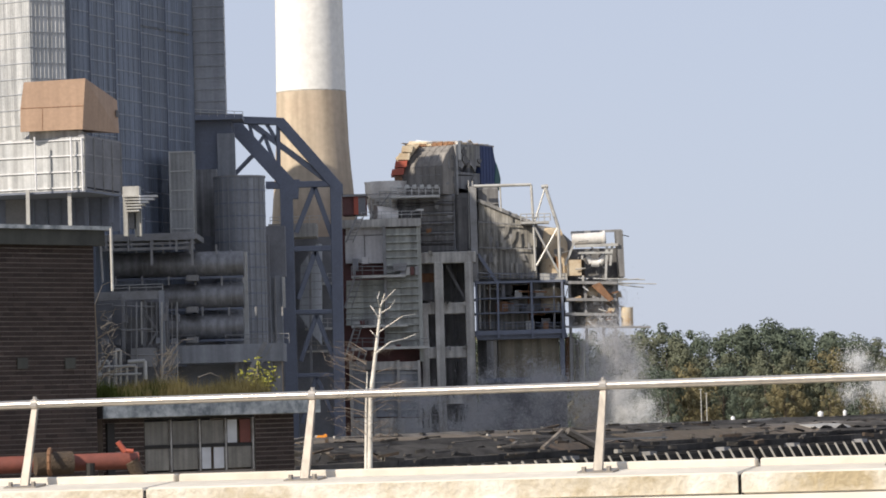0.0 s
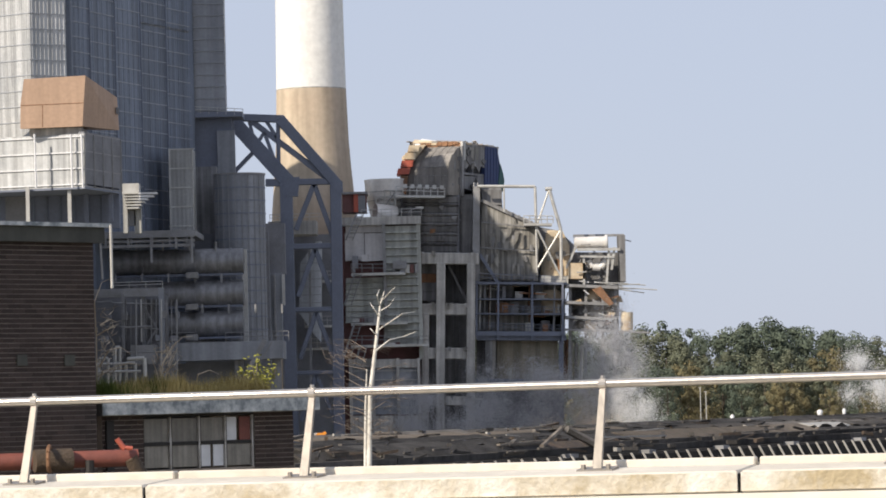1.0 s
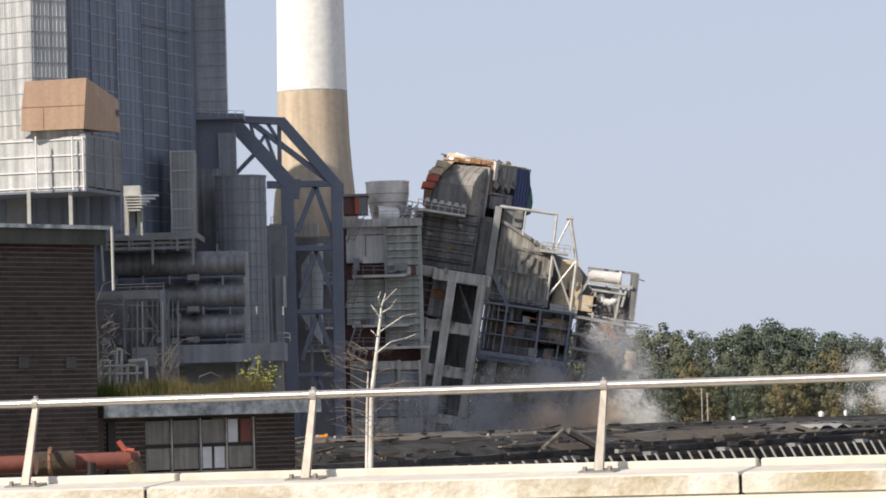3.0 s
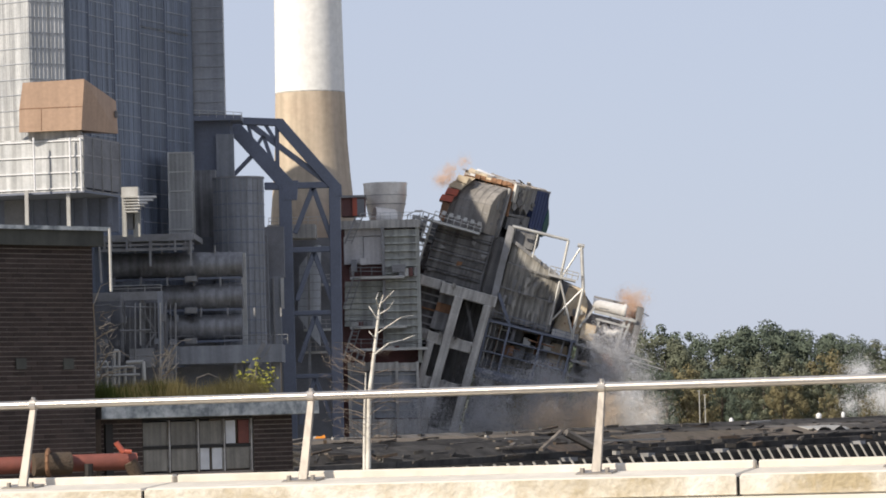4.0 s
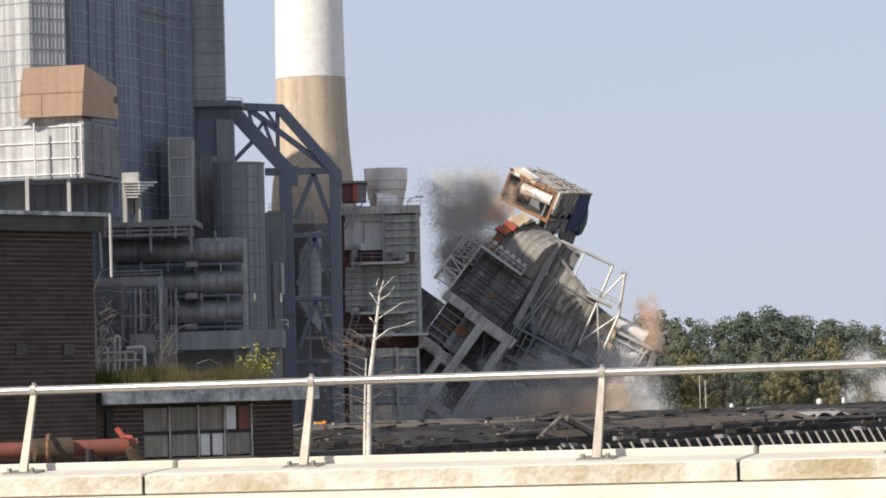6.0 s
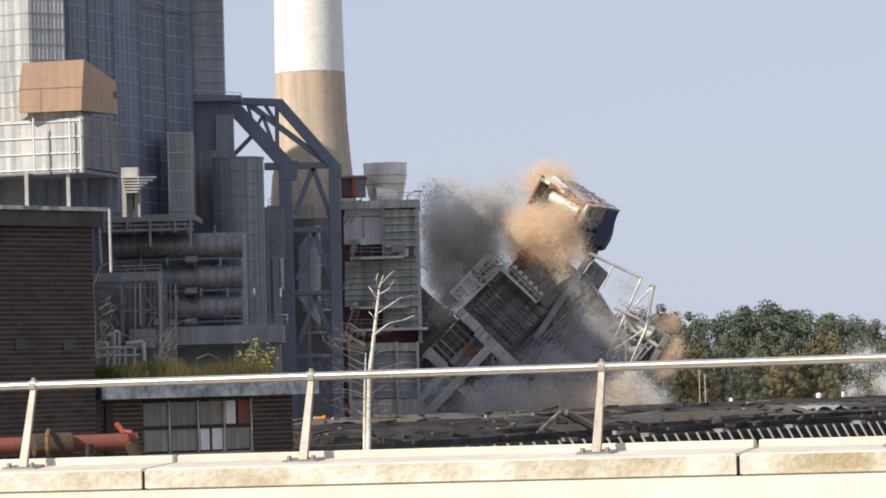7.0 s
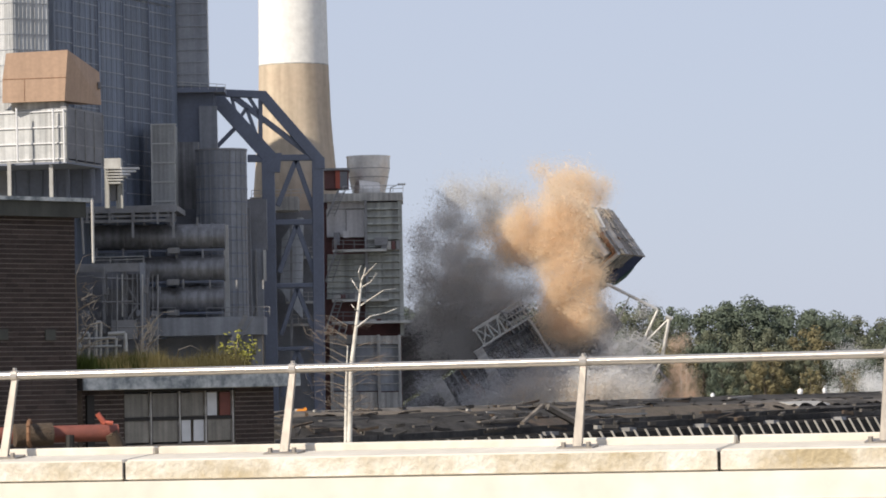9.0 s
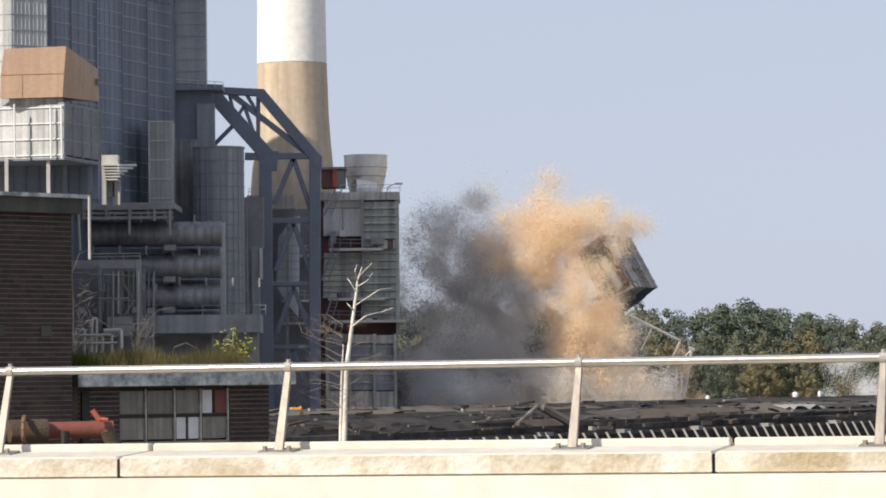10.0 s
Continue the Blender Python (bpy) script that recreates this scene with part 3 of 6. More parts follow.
part("back_wall", Mesh().sbox(150, 420, 480, 780, 420, 1), "dark", gal)
part("column", Mesh().sbox(340, 440, 346, 600, 405, 0.5), "bluesteel", gal)

for k, (y, x0) in enumerate(((467, 160), (523, 170), (577, 285))):
    dp = thing("flue_duct", tuple(at(320, y + 22, 404)), "large round dull silver duct with a pale collar", "duct", "flue ducts")
    p, q = at(x0, y, 404), at(432, y, 404)
    p.z = q.z + (0.15 if k == 0 else 0)
    part("duct_pipe", Mesh().tube(p, q, 1.45, 28), "duct", dp, smooth=True)
    for x in (252, 300, 346, 385, 408):
        if x > x0:
            c = at(x, y, 404)
            c.z = q.z
            part("flange", Mesh().tube(c, c + Vector((0.18, 0, 0)), 1.56, 28), "duct", dp, smooth=True)
    part("saddle", Mesh().sbox(330, y + 20, 350, y + 30, 401, 2), "steel", dp)

silo = thing("round_silo", tuple(at(425, 610, 414)), "round silo clad in blue-grey panels", "silo")
cxx = at(427, 460, 417).x
z0, z1 = at(427, 612, 417).z, at(427, 316, 417).z
part("shell", Mesh().lathe(cxx, 417, [(2.95, z0), (2.95, z1)], 40), "bluepanel", silo, smooth=True)
for k in range(14):
    z = z0 + (z1 - z0) * k / 13
    part("panel_ring", Mesh().lathe(cxx, 417, [(3.0, z - 0.06), (3.0, z + 0.06)], 40), "bluesteel", silo, smooth=True)
for k in range(12):
    a = math.pi + math.pi * (k + 0.5) / 12
    part("panel_seam", Mesh().box(cxx + 2.96 * math.cos(a) - 0.03, cxx + 2.96 * math.cos(a) + 0.03, 417 + 2.96 * math.sin(a) - 0.05, 417 + 2.96 * math.sin(a), z0, z1), "steel", silo)
part("cover", Mesh().lathe(cxx, 417, [(3.05, z1), (3.05, z1 + 0.2)], 40), "steel", silo)
part("pale_strip", Mesh().sbox(430, 446, 439, 610, 409, 0.6), "palesteel", silo, "pale end plate")

annexe = thing("plant_block", tuple(at(375, 450, 424)), "dark annexe block beside the silo", "building")
part("block_wall", Mesh().sbox(342, 205, 412, 450, 426, 6), "bluesteel", annexe)
part("panel_bay", Mesh().sbox(385, 236, 416, 316, 425, 1), "bluepanel", annexe)
part("platform", Mesh().sbox(340, 203, 428, 212, 424, 6), "bluesteel", annexe)
railing(annexe, (340, 205), (430, 209), 424, 0.75, 1.0)
part("hood_step", Mesh().sbox(346, 300, 385, 452, 421, 2), "casing", annexe)
part("block_wall", Mesh().sbox(470, 400, 505, 490, 425, 2), "dark", annexe)
part("block_wall", Mesh().sbox(474, 488, 500, 620, 424, 2), "bluepanel", annexe)
part("pipe_strip", Mesh().sbox(486, 490, 489, 612, 423.6, 0.3), "steel", annexe)
part("pipe_strip", Mesh().sbox(500, 490, 505, 545, 423.6, 0.3), "palesteel", annexe)

deckc = thing("concrete_platform", tuple(at(400, 700, 400)), "concrete platform on columns with a guard rail", "platform")
# Concrete in darker panel and casing colours, which stand for its shade.
part("slab", Mesh().sbox(290, 610, 502, 642, 400, 8), "bluepanel", deckc)
part("column", Mesh().sbox(418, 640, 434, 800, 401, 1.2), "casing", deckc)
part("column", Mesh().sbox(484, 640, 500, 800, 401, 1.2), "casing", deckc)
part("column", Mesh().sbox(300, 640, 312, 800, 401, 1.2), "bluepanel", deckc)
part("dark_opening", Mesh().sbox(312, 648, 418, 700, 404, 1), "dark", deckc)
railing(deckc, (400, 611), (512, 608), 400, material="steel")
railing(deckc, (290, 612), (345, 611), 400, material="steel")
m = Mesh().beam((440, 660), (470, 606), 398, 0.5, 0.1).beam((452, 664), (482, 610), 398, 0.12, 0.1)
part("stair_flight", m, "steel", deckc)

yard = thing("pipe_yard_frame", tuple(at(240, 700, 396)), "pale steel portal frame with pipes and a door", "frame")
part("crossbeam", Mesh().sbox(165, 516, 290, 531, 396, 0.8), "steel", yard)
part("column", Mesh().sbox(283, 514, 292, 700, 395.8, 0.8), "bluepanel", yard)
# Added dark panel standing in for the dark clutter behind the pipes.
part("screen", Mesh().sbox(160, 531, 300, 700, 399, 0.3), "dark", yard)
part("column", Mesh().sbox(216, 520, 221, 640, 395.7, 0.5), "steel", yard)
part("column", Mesh().sbox(252, 530, 258, 640, 396.5, 0.5), "steel", yard)
part("panel", Mesh().sbox(222, 562, 252, 640, 397, 0.3), "casing", yard)
part("panel", Mesh().sbox(258, 535, 282, 610, 397, 0.3), "casing", yard)
part("brace", Mesh().beam((256, 552), (276, 582), 395.9, 0.2, 0.2), "steel", yard)
part("brace", Mesh().beam((258, 620), (276, 590), 395.9, 0.2, 0.2), "steel", yard)
part("tank", Mesh().sbox(232, 616, 276, 650, 394, 3), "steel", yard)
for x0, x1, y in ((176, 192, 640), (205, 213, 620), (224, 240, 648)):
    part("pipe_bend", Mesh().stube((x0, y), (x0, y + 60), 392, 0.18).stube((x1, y), (x1, y + 60), 392, 0.18).stube((x0, y), (x1, y), 392, 0.18), "palesteel", yard)
part("pipe_bend", Mesh().stube((226, 641), (256, 639), 391, 0.22).stube((256, 639), (258, 672), 391, 0.22), "palesteel", yard)
part("pipe_run", Mesh().stube((172, 650), (240, 648), 391.5, 0.14).stube((172, 664), (250, 662), 391.5, 0.14), "palesteel", yard)
for x in (180, 200, 306, 312):
    part("ladder_rail", Mesh().stube((x, 605), (x + 2, 690), 391, 0.05), "steel", yard)
railing(yard, (200, 517), (288, 514), 396, 0.7)

for i in range(34):
    x, y = 170 + (i * 53) % 150, 540 + (i * 29) % 130
    if i % 3 == 0:
        part("pipe_run", Mesh().stube((x, y), (min(298, x + 30 + (i * 7) % 40), y + (i % 5) - 2), 394 + (i % 7) * 0.4, 0.05 + 0.02 * (i % 4), 6), ("steel", "palesteel", "casing")[i % 3], yard)
    elif i % 3 == 1:
        part("pipe_run", Mesh().stube((x, 535), (x + 1, y + 40), 394 + (i % 7) * 0.4, 0.05 + 0.02 * (i % 4), 6), ("steel", "casing", "palesteel", "steel")[i % 4], yard)
    else:
        part("fitting", Mesh().sbox(x, y, x + 6 + i % 7, y + 8 + i % 9, 394.5 + (i % 5) * 0.4, 0.6), ("steel", "casing", "bluepanel", "dark")[i % 4], yard)
for k, (y, x0) in enumerate(((467, 175), (523, 185), (577, 292))):
    for j in range(5):
        x = x0 + 18 + (j * 47) % 225
        gp = part("duct_hanger", Mesh().sbox(x, y - 34, x + 3, y - 18, 402.2, 0.3), "steel", gal)
    part("duct_beam", Mesh().sbox(x0, y + 24, 430, y + 28, 403.2, 0.6), "bluesteel", gal)
for x in (200, 232, 270, 300, 330):
    part("guard_post", Mesh().sbox(x, 420, x + 1.5, 441, 398.4, 0.1), "steel", gal)
part("top_rail", Mesh().sbox(180, 424, 345, 426, 398.4, 0.1), "steel", gal)

# ================= blue truss =================
tr = thing("blue_truss", tuple(at(555, 780, 432)), "dark blue braced steel truss tower with inclined legs", "truss")
B = "bluesteel"
for nm, a, b, w in (("leg", (506, 330), (519, 800), 1.5), ("leg", (594, 330), (602, 800), 1.35), ("arm", (408, 215), (517, 334), 1.75), ("arm", (494, 214), (600, 334), 1.3),
                    ("chord", (342, 208), (420, 211), 1.1), ("chord", (405, 212), (500, 215), 0.9), ("strut", (513, 327), (600, 325), 0.75), ("strut", (470, 328), (512, 328), 0.9),
                    ("strut", (516, 441), (600, 439), 0.65), ("strut", (522, 553), (600, 551), 0.55), ("strut", (525, 665), (600, 663), 0.5),
                    ("brace", (556, 330), (524, 412), 0.6), ("brace", (556, 330), (592, 430), 0.6), ("brace", (558, 445), (528, 530), 0.6), ("brace", (558, 445), (596, 545), 0.6),
                    ("brace", (560, 558), (532, 640), 0.55), ("brace", (560, 558), (597, 650), 0.55), ("brace", (560, 668), (534, 750), 0.5), ("brace", (560, 668), (598, 756), 0.5),
                    ("brace", (446, 220), (597, 333), 0.72), ("post", (492, 222), (493, 302), 0.5), ("brace", (468, 240), (490, 300), 0.45), ("brace", (468, 238), (452, 264), 0.4), ("brace", (440, 216), (452, 262), 0.4), ("brace", (410, 314), (456, 266), 0.5), ("brace", (470, 217), (494, 255), 0.45)):
    off, dep = {"leg": (0, 1.3), "arm": (0.04, 1.2), "chord": (0.08, 1.0), "strut": (0.14, 0.7), "brace": (0.4, 0.5), "post": (0.3, 0.5)}[nm]
    part(nm, Mesh().beam(a, b, 432 + off, w, dep), B, tr, bevel=0.06)
part("foot_beam", Mesh().sbox(500, 790, 620, 800, 432, 2), B, tr)
part("gusset", Mesh().poly([(500, 318), (530, 318), (527, 352), (505, 352)], 431.93, 1.4), B, tr)
part("gusset", Mesh().poly([(586, 318), (606, 325), (607, 345), (592, 345)], 431.93, 1.4), B, tr)
part("rear_leg", Mesh().beam((548, 445), (553, 800), 440, 0.3, 0.3), "steel", tr)

clad = thing("clad_hopper", tuple(at(552, 600, 441)), "pale panelled conical hopper behind the truss", "hopper")
part("hopper_side", Mesh().poly([(532, 470), (560, 432), (569, 432), (569, 552), (530, 552)], 441, 3), "palepanel", clad, "pale blue-grey panels")
part("hopper_neck", Mesh().poly([(530, 558), (569, 558), (569, 610), (556, 596)], 441, 3), "palepanel", clad)
part("hopper_roof", Mesh().sbox(475, 396, 560, 420, 439, 6), "concrete", clad)
part("hopper_wall", Mesh().sbox(500, 420, 590, 800, 446, 1), "dark", clad)
railing(clad, (478, 398), (600, 394), 438, 0.9, 1.2)
for y, x0, x1 in ((620, 540, 585), (580, 540, 600), (500, 560, 600)):
    part("gallery_edge", Mesh().sbox(x0, y, x1, y + 4, 444, 1.5), "palesteel", clad)
    railing(clad, (x0, y), (x1, y), 444)
for k in range(7):
    part("panel_seam", Mesh().sbox(530, 470 + 14 * k, 569, 471 + 14 * k, 440.95, 0.05), "steel", clad)

# ================= middle filter building =================
mid = thing("filter_building", tuple(at(675, 770, 444)), "tall filter building of grey panels with gallery platforms", "building")
part("core", Mesh().sbox(606, 400, 743, 800, 446.5, 9), "maroon", mid, "maroon inner wall")
part("upper_panel", Mesh().sbox(612, 402, 680, 416, 445, 1.5), "pinkpanel", mid)
for i in range(2):
    part("upper_panel", Mesh().sbox(611 + i * 35, 417, 645 + i * 35, 466, 445, 1.5), "pinkpanel", mid)
for i in range(16):
    y = 404 + 13.3 * i
    part("louvre_panel", Mesh().sbox(681, y, 742, y + 12.6, 444.6 + 0.1 * (i % 2), 1.5), "greenpanel", mid)
    part("louvre_lip", Mesh().sbox(680, y + 9.6, 743, y + 12.4, 444.25, 0.6), "greenpanel", mid)
for i in range(8):
    y = 496 + 10 * i
    part("louvre_panel", Mesh().sbox(613, y, 680, y + 9.4, 445.2, 1.0), "greenpanel", mid)
    part("louvre_lip", Mesh().sbox(612, y + 7, 681, y + 9.2, 444.9, 0.4), "greenpanel", mid)
part("wall_rib", Mesh().sbox(711, 404, 712.2, 612, 444.2, 0.3), "greenpanel", mid)
for i in range(14):
    x, y = 624 + (i * 37) % 120, (470, 560, 600)[i % 3] + (i * 5) % 14
    part("machine", Mesh().sbox(x, y, x + 5 + (i * 3) % 8, (487, 575, 614)[i % 3], 443.2 + (i % 4) * 0.3, 0.8), ("steel", "palesteel", "maroon", "casing")[i % 4], mid)
for i in range(3):
    for k in range(5):
        part("glazing_bar", Mesh().sbox(622 + 42 * i, 660 + 16 * k, 660 + 41 * i, 661.3 + 16 * k, 443.6, 0.2), "palesteel", mid)
part("edge_post", Mesh().sbox(740, 400, 747, 640, 444.4, 2), "greenpanel", mid)
part("service_pipe", Mesh().sbox(679, 400, 684, 560, 443.6, 0.4), "steel", mid)
for y, x0, x1 in ((487, 622, 718), (575, 622, 722), (614, 622, 760)):
    pl = part("platform", Mesh().sbox(x0, y, x1, y + 4.5, 442.4, 2.5), "palesteel", mid)
    railing(mid, (x0, y), (x1, y), 442.4, 1.05, 1.3, 0.04, "steel")
for a, b in (((628, 490), (610, 545)), ((628, 578), (610, 635)), ((638, 618), (618, 690)), ((632, 382), (612, 430))):
    m = Mesh().beam(a, b, 441.8, 0.22, 0.1).beam((a[0] + 12, a[1]), (b[0] + 12, b[1]), 441.8, 0.12, 0.1)
    for k in range(8):
        u = k / 8
        p = (a[0] + (b[0] - a[0]) * u, a[1] + (b[1] - a[1]) * u)
        m.beam(p, (p[0] + 12, p[1]), 441.8, 0.07, 0.5)
    part("stair_flight", m, "steel", mid)
part("roof_slab", Mesh().sbox(604, 388, 745, 402, 444, 11), "concrete", mid)
railing(mid, (640, 389), (746, 386), 444, 0.9, 1.3)
for i, (x0, x1) in enumerate(((622, 660), (662, 704), (706, 742))):
    part("lower_panel", Mesh().sbox(x0, 640, x1, 655, 443.4, 2), "concrete", mid)
    part("glazed_panel", Mesh().sbox(x0, 656, x1, 738, 443.8, 1.5), "bluepanel", mid)
    part("lower_panel", Mesh().sbox(x0, 740, x1, 800, 443.4, 2), "concrete", mid)
for x in (620, 660, 704, 741):
    part("column", Mesh().sbox(x, 638, x + 5, 800, 443, 1), "concrete", mid)
part("hatch_box", Mesh().sbox(640, 455, 652, 467, 443.6, 1), "pinkpanel", mid)
part("machine", Mesh().sbox(696, 466, 720, 480, 443, 2), "steel", mid)
part("machine", Mesh().sbox(624, 458, 634, 480, 443.6, 1), "dark", mid)

cont = thing("rusty_container", tuple(at(627, 388, 444)), "rusty red open box housing on the filter roof", "housing")
part("body", Mesh().sbox(606, 346, 648, 380, 445, 5), "maroon", cont)
part("red_side", Mesh().sbox(626, 348, 634, 380, 444.6, 0.5), "red", cont)
part("dark_front", Mesh().sbox(634, 350, 647, 380, 444.7, 0.4), "dark", cont)
part("roof_lip", Mesh().sbox(604, 344, 650, 348, 444.4, 6), "steel", cont)

fl = thing("flared_duct", tuple(at(684, 388, 449)), "flared silver aluminium duct outlet on the roof", "duct")
fx, fz0, fz1 = at(684, 350, 450).x, at(684, 392, 450).z, at(684, 322, 450).z
part("flare", Mesh().lathe(fx, 452, [(2.0, fz0 - 1), (2.1, fz0 + 0.6), (2.45, fz0 + 2.2), (2.68, fz0 + 3.4), (2.72, fz1)], 36), "silver", fl, smooth=True)
part("rim", Mesh().lathe(fx, 452, [(2.77, fz1 - 0.12), (2.77, fz1 + 0.08)], 36), "silver", fl)
for k in range(3):
    z = fz0 + 1.2 + 1.1 * k
    r = (2.3, 2.55, 2.72)[k]
    part("seam", Mesh().lathe(fx, 452, [(r, z), (r, z + 0.06)], 36), "duct", fl)
part("elbow", Mesh().tube(at(664, 380, 448.6), at(700, 384, 449.5), 1.1, 20), "silver", fl, smooth=True)
lampp = thing("roof_lamp", tuple(at(738, 388, 446)), "small lamp on a bent pole at the roof edge", "lamp")
part("pole", Mesh().stube((722, 392), (724, 378), 446, 0.06).stube((724, 378), (738, 372), 446, 0.05), "steel", lampp)
part("lamp_head", Mesh().sbox(736, 370, 750, 373.5, 446, 0.3), "palesteel", lampp)

# ================= near roofs: brick house, annexe, pipe =================
class Wall:
    """An upright plane through a sheet point, its right end turned away by yaw degrees."""

    def __init__(self, x, y, d, yaw):
        self.o = at(x, y, d)
        self.r = Vector((math.cos(radians(yaw)), math.sin(radians(yaw)), 0))
        self.n = Vector((math.sin(radians(yaw)), -math.cos(radians(yaw)), 0))

    def hit(self, x, y, off=0.0):
        """Where the sheet point lies on the plane moved off metres towards the viewer's side: (along, height)."""
        e = Vector(EYE)
        k = at(x, y, 1.0) - e
        o = self.o + self.n * off
        p = e + k * ((o - e).dot(self.n) / k.dot(self.n))
        return (p - o).dot(self.r), p.z

    def p(self, s, off, z):
        q = self.o + self.r * s + self.n * off
        return Vector((q.x, q.y, z))

    def slab(self, m, s0, s1, o0, o1, z0, z1):
        """o0: inner offset, o1: outer offset."""
        return m.hexa([self.p(s0, o1, z0), self.p(s1, o1, z0), self.p(s1, o0, z0), self.p(s0, o0, z0), self.p(s0, o1, z1), self.p(s1, o1, z1), self.p(s1, o0, z1), self.p(s0, o0, z1)])

    def sheet(self, m, x0, y0, x1, y1, o0, o1):
        s0, s1 = self.hit(x0, (y0 + y1) / 2)[0], self.hit(x1, (y0 + y1) / 2)[0]
        z0, z1 = self.hit((x0 + x1) / 2, y1)[1], self.hit((x0 + x1) / 2, y0)[1]
        return self.slab(m, s0, s1, o0, o1, z0, z1)


bw = Wall(168, 600, 60, 47)
z_top = bw.hit(80, 431)[1]
house_b = thing("brick_house", tuple(bw.p(-1, -2, 0)), "dark clinker brick house with a grey-green roof edge", "building")
part("core_wall", bw.slab(Mesh(), -8, 0, -5, 0, 0, z_top), "mortar", house_b, "mortar bed behind the bricks")
m = Mesh()
bw.sheet(m, -300, 404, 174, 432, -6, 0.16)
part("fascia", m, "fascia", house_b)
m = Mesh()
bw.sheet(m, -300, 397, 182, 404, -6, 0.22)
part("roof_edge", m, "zinc", house_b, "pale metal roof edge")
part("drainpipe", Mesh().tube(at(196, 404, 59.6), at(199, 515, 59.6), 0.024, 8), "palesteel", house_b)
part("drainpipe", Mesh().tube(at(178, 436, 59.8), at(182, 500, 59.8), 0.02, 6), "steel", house_b)
for x in (38, 122):
    part("wall_plate", bw.sheet(Mesh(), x - 9, 634, x + 9, 653, 0.02, 0.04), "fascia", house_b, "grey square patch")

aw = Wall(178, 738, 60.6, 40)
sa = [aw.hit(x, 780)[0] for x in (182, 255, 303, 354, 400, 424, 448, 452, 520)]
zf0, zf1 = aw.hit(300, 738)[1], aw.hit(300, 703)[1]
zw0, zw1, zw2 = aw.hit(330, 835)[1], aw.hit(330, 790)[1], aw.hit(330, 742)[1]
ann = thing("brick_annexe", tuple(aw.p(2, -2, 0)), "low brick annexe with patched glazing and a zinc-edged flat roof", "building")
part("core_wall", aw.slab(Mesh(), sa[0], sa[1], -0.3, 0, 0, zf0), "mortar", ann)
part("core_wall", aw.slab(Mesh(), sa[7], sa[8], -0.3, 0, 0, zf0), "mortar", ann)
part("core_wall", aw.slab(Mesh(), sa[1], sa[7], -0.3, -0.02, 0, zw0), "mortar", ann)
part("end_wall", aw.slab(Mesh(), sa[8] - 0.3, sa[8], -5, -0.3, 0, zf0), "mortar", ann)
part("dark_room", aw.slab(Mesh(), sa[1], sa[7], -1.4, -1.3, 0, zf0), "dark", ann)
part("roof_slab", aw.slab(Mesh(), sa[0] - 0.2, sa[8] + 0.35, -5, 0.3, zf0 + 0.004, zf1 - 0.02), "tar", ann)
part("roof_edge", aw.slab(Mesh(), sa[0] - 0.2, sa[8] + 0.36, 0.3, 0.33, zf0, zf1), "zinc", ann, "blotchy zinc roof edge", bevel=0.01)
win = part("window", aw.slab(Mesh(), sa[1], sa[7], -0.06, -0.02, zw2, zw2 + 0.05), "blackiron", ann, "patched steel window band")
panes = ((sa[1], sa[2], 1, "dirtyglass"), (sa[2], sa[3], 1, "dirtyglass"), (sa[3], sa[4], 1, "dirtyglass"), (sa[4], sa[5], 1, "whitepane"), (sa[5], sa[6], 1, "redpaint"),
         (sa[1], sa[2], 0, "dirtyglass"), (sa[2], sa[3], 0, "dirtyglass"), (sa[3], (sa[3] + sa[4]) / 2, 0, "whitepane"), ((sa[3] + sa[4]) / 2, sa[4], 0, "whitepane"), (sa[4], sa[6], 0, "dirtyglass"))
for s0, s1, row, mm in panes:
    z0, z1 = (zw1, zw2) if row else (zw0, zw1)
    part("pane", aw.slab(Mesh(), s0 + 0.035, s1 - 0.03, -0.05, -0.03, z0 + 0.035, z1 - 0.03), mm, win)
for s in (sa[2], sa[3], sa[4], sa[6]):
    part("frame_bar", aw.slab(Mesh(), s - 0.012, s + 0.014, -0.05, 0.005, zw0, zw2), "whiteframe", win)
    part("frame_bar", aw.slab(Mesh(), s + 0.012, s + 0.04, -0.05, -0.01, zw0, zw2), "blackiron", win)
part("frame_bar", aw.slab(Mesh(), sa[1], sa[7], -0.05, -0.012, zw1 - 0.03, zw1 + 0.03), "blackiron", win)
part("door_post", aw.slab(Mesh(), aw.hit(187, 790)[0], aw.hit(200, 790)[0], 0, 0.06, 0, aw.hit(190, 750)[1]), "blackiron", ann)

pipe = thing("red_pipe", tuple(at(120, 840, 57)), "faded red pipe with a charred lagged flange", "pipe")
rp = 0.135
part("pipe_run", Mesh().tube(at(-60, 826, 57), at(245, 815, 57.6), rp, 16), "redpaint", pipe, smooth=True)
part("lagging_sleeve", Mesh().tube(at(62, 822, 57), at(128, 819, 57.2), rp * 1.35, 14), "lagging", pipe, "charred lagging", smooth=True)
m = Mesh()
for i in range(12):
    a0, a1 = 2 * math.pi * i / 12, 2 * math.pi * (i + 1) / 12
    c = at(88, 818, 56.95)
    m.tube(c + Vector((0.03, math.cos(a0), math.sin(a0))) * 0.2, c + Vector((0.03, math.cos(a1), math.sin(a1))) * 0.2, 0.035, 6)
part("rope_ring", m, "rust", pipe)
part("pipe_bend", Mesh().tube(at(232, 815, 57.5), at(252, 850, 57.6), rp * 0.9, 12), "lagging", pipe, smooth=True)
part("valve_lever", Mesh().tube(at(208, 782, 57.3), at(222, 800, 57.3), 0.045, 8).tube(at(214, 797, 57.3), at(236, 799, 57.3), 0.035, 8), "red", pipe)
part("pipe_stand", Mesh().tube(at(160, 820, 57.2), at(160, 1700, 57.2), 0.07, 8), "blackiron", pipe)

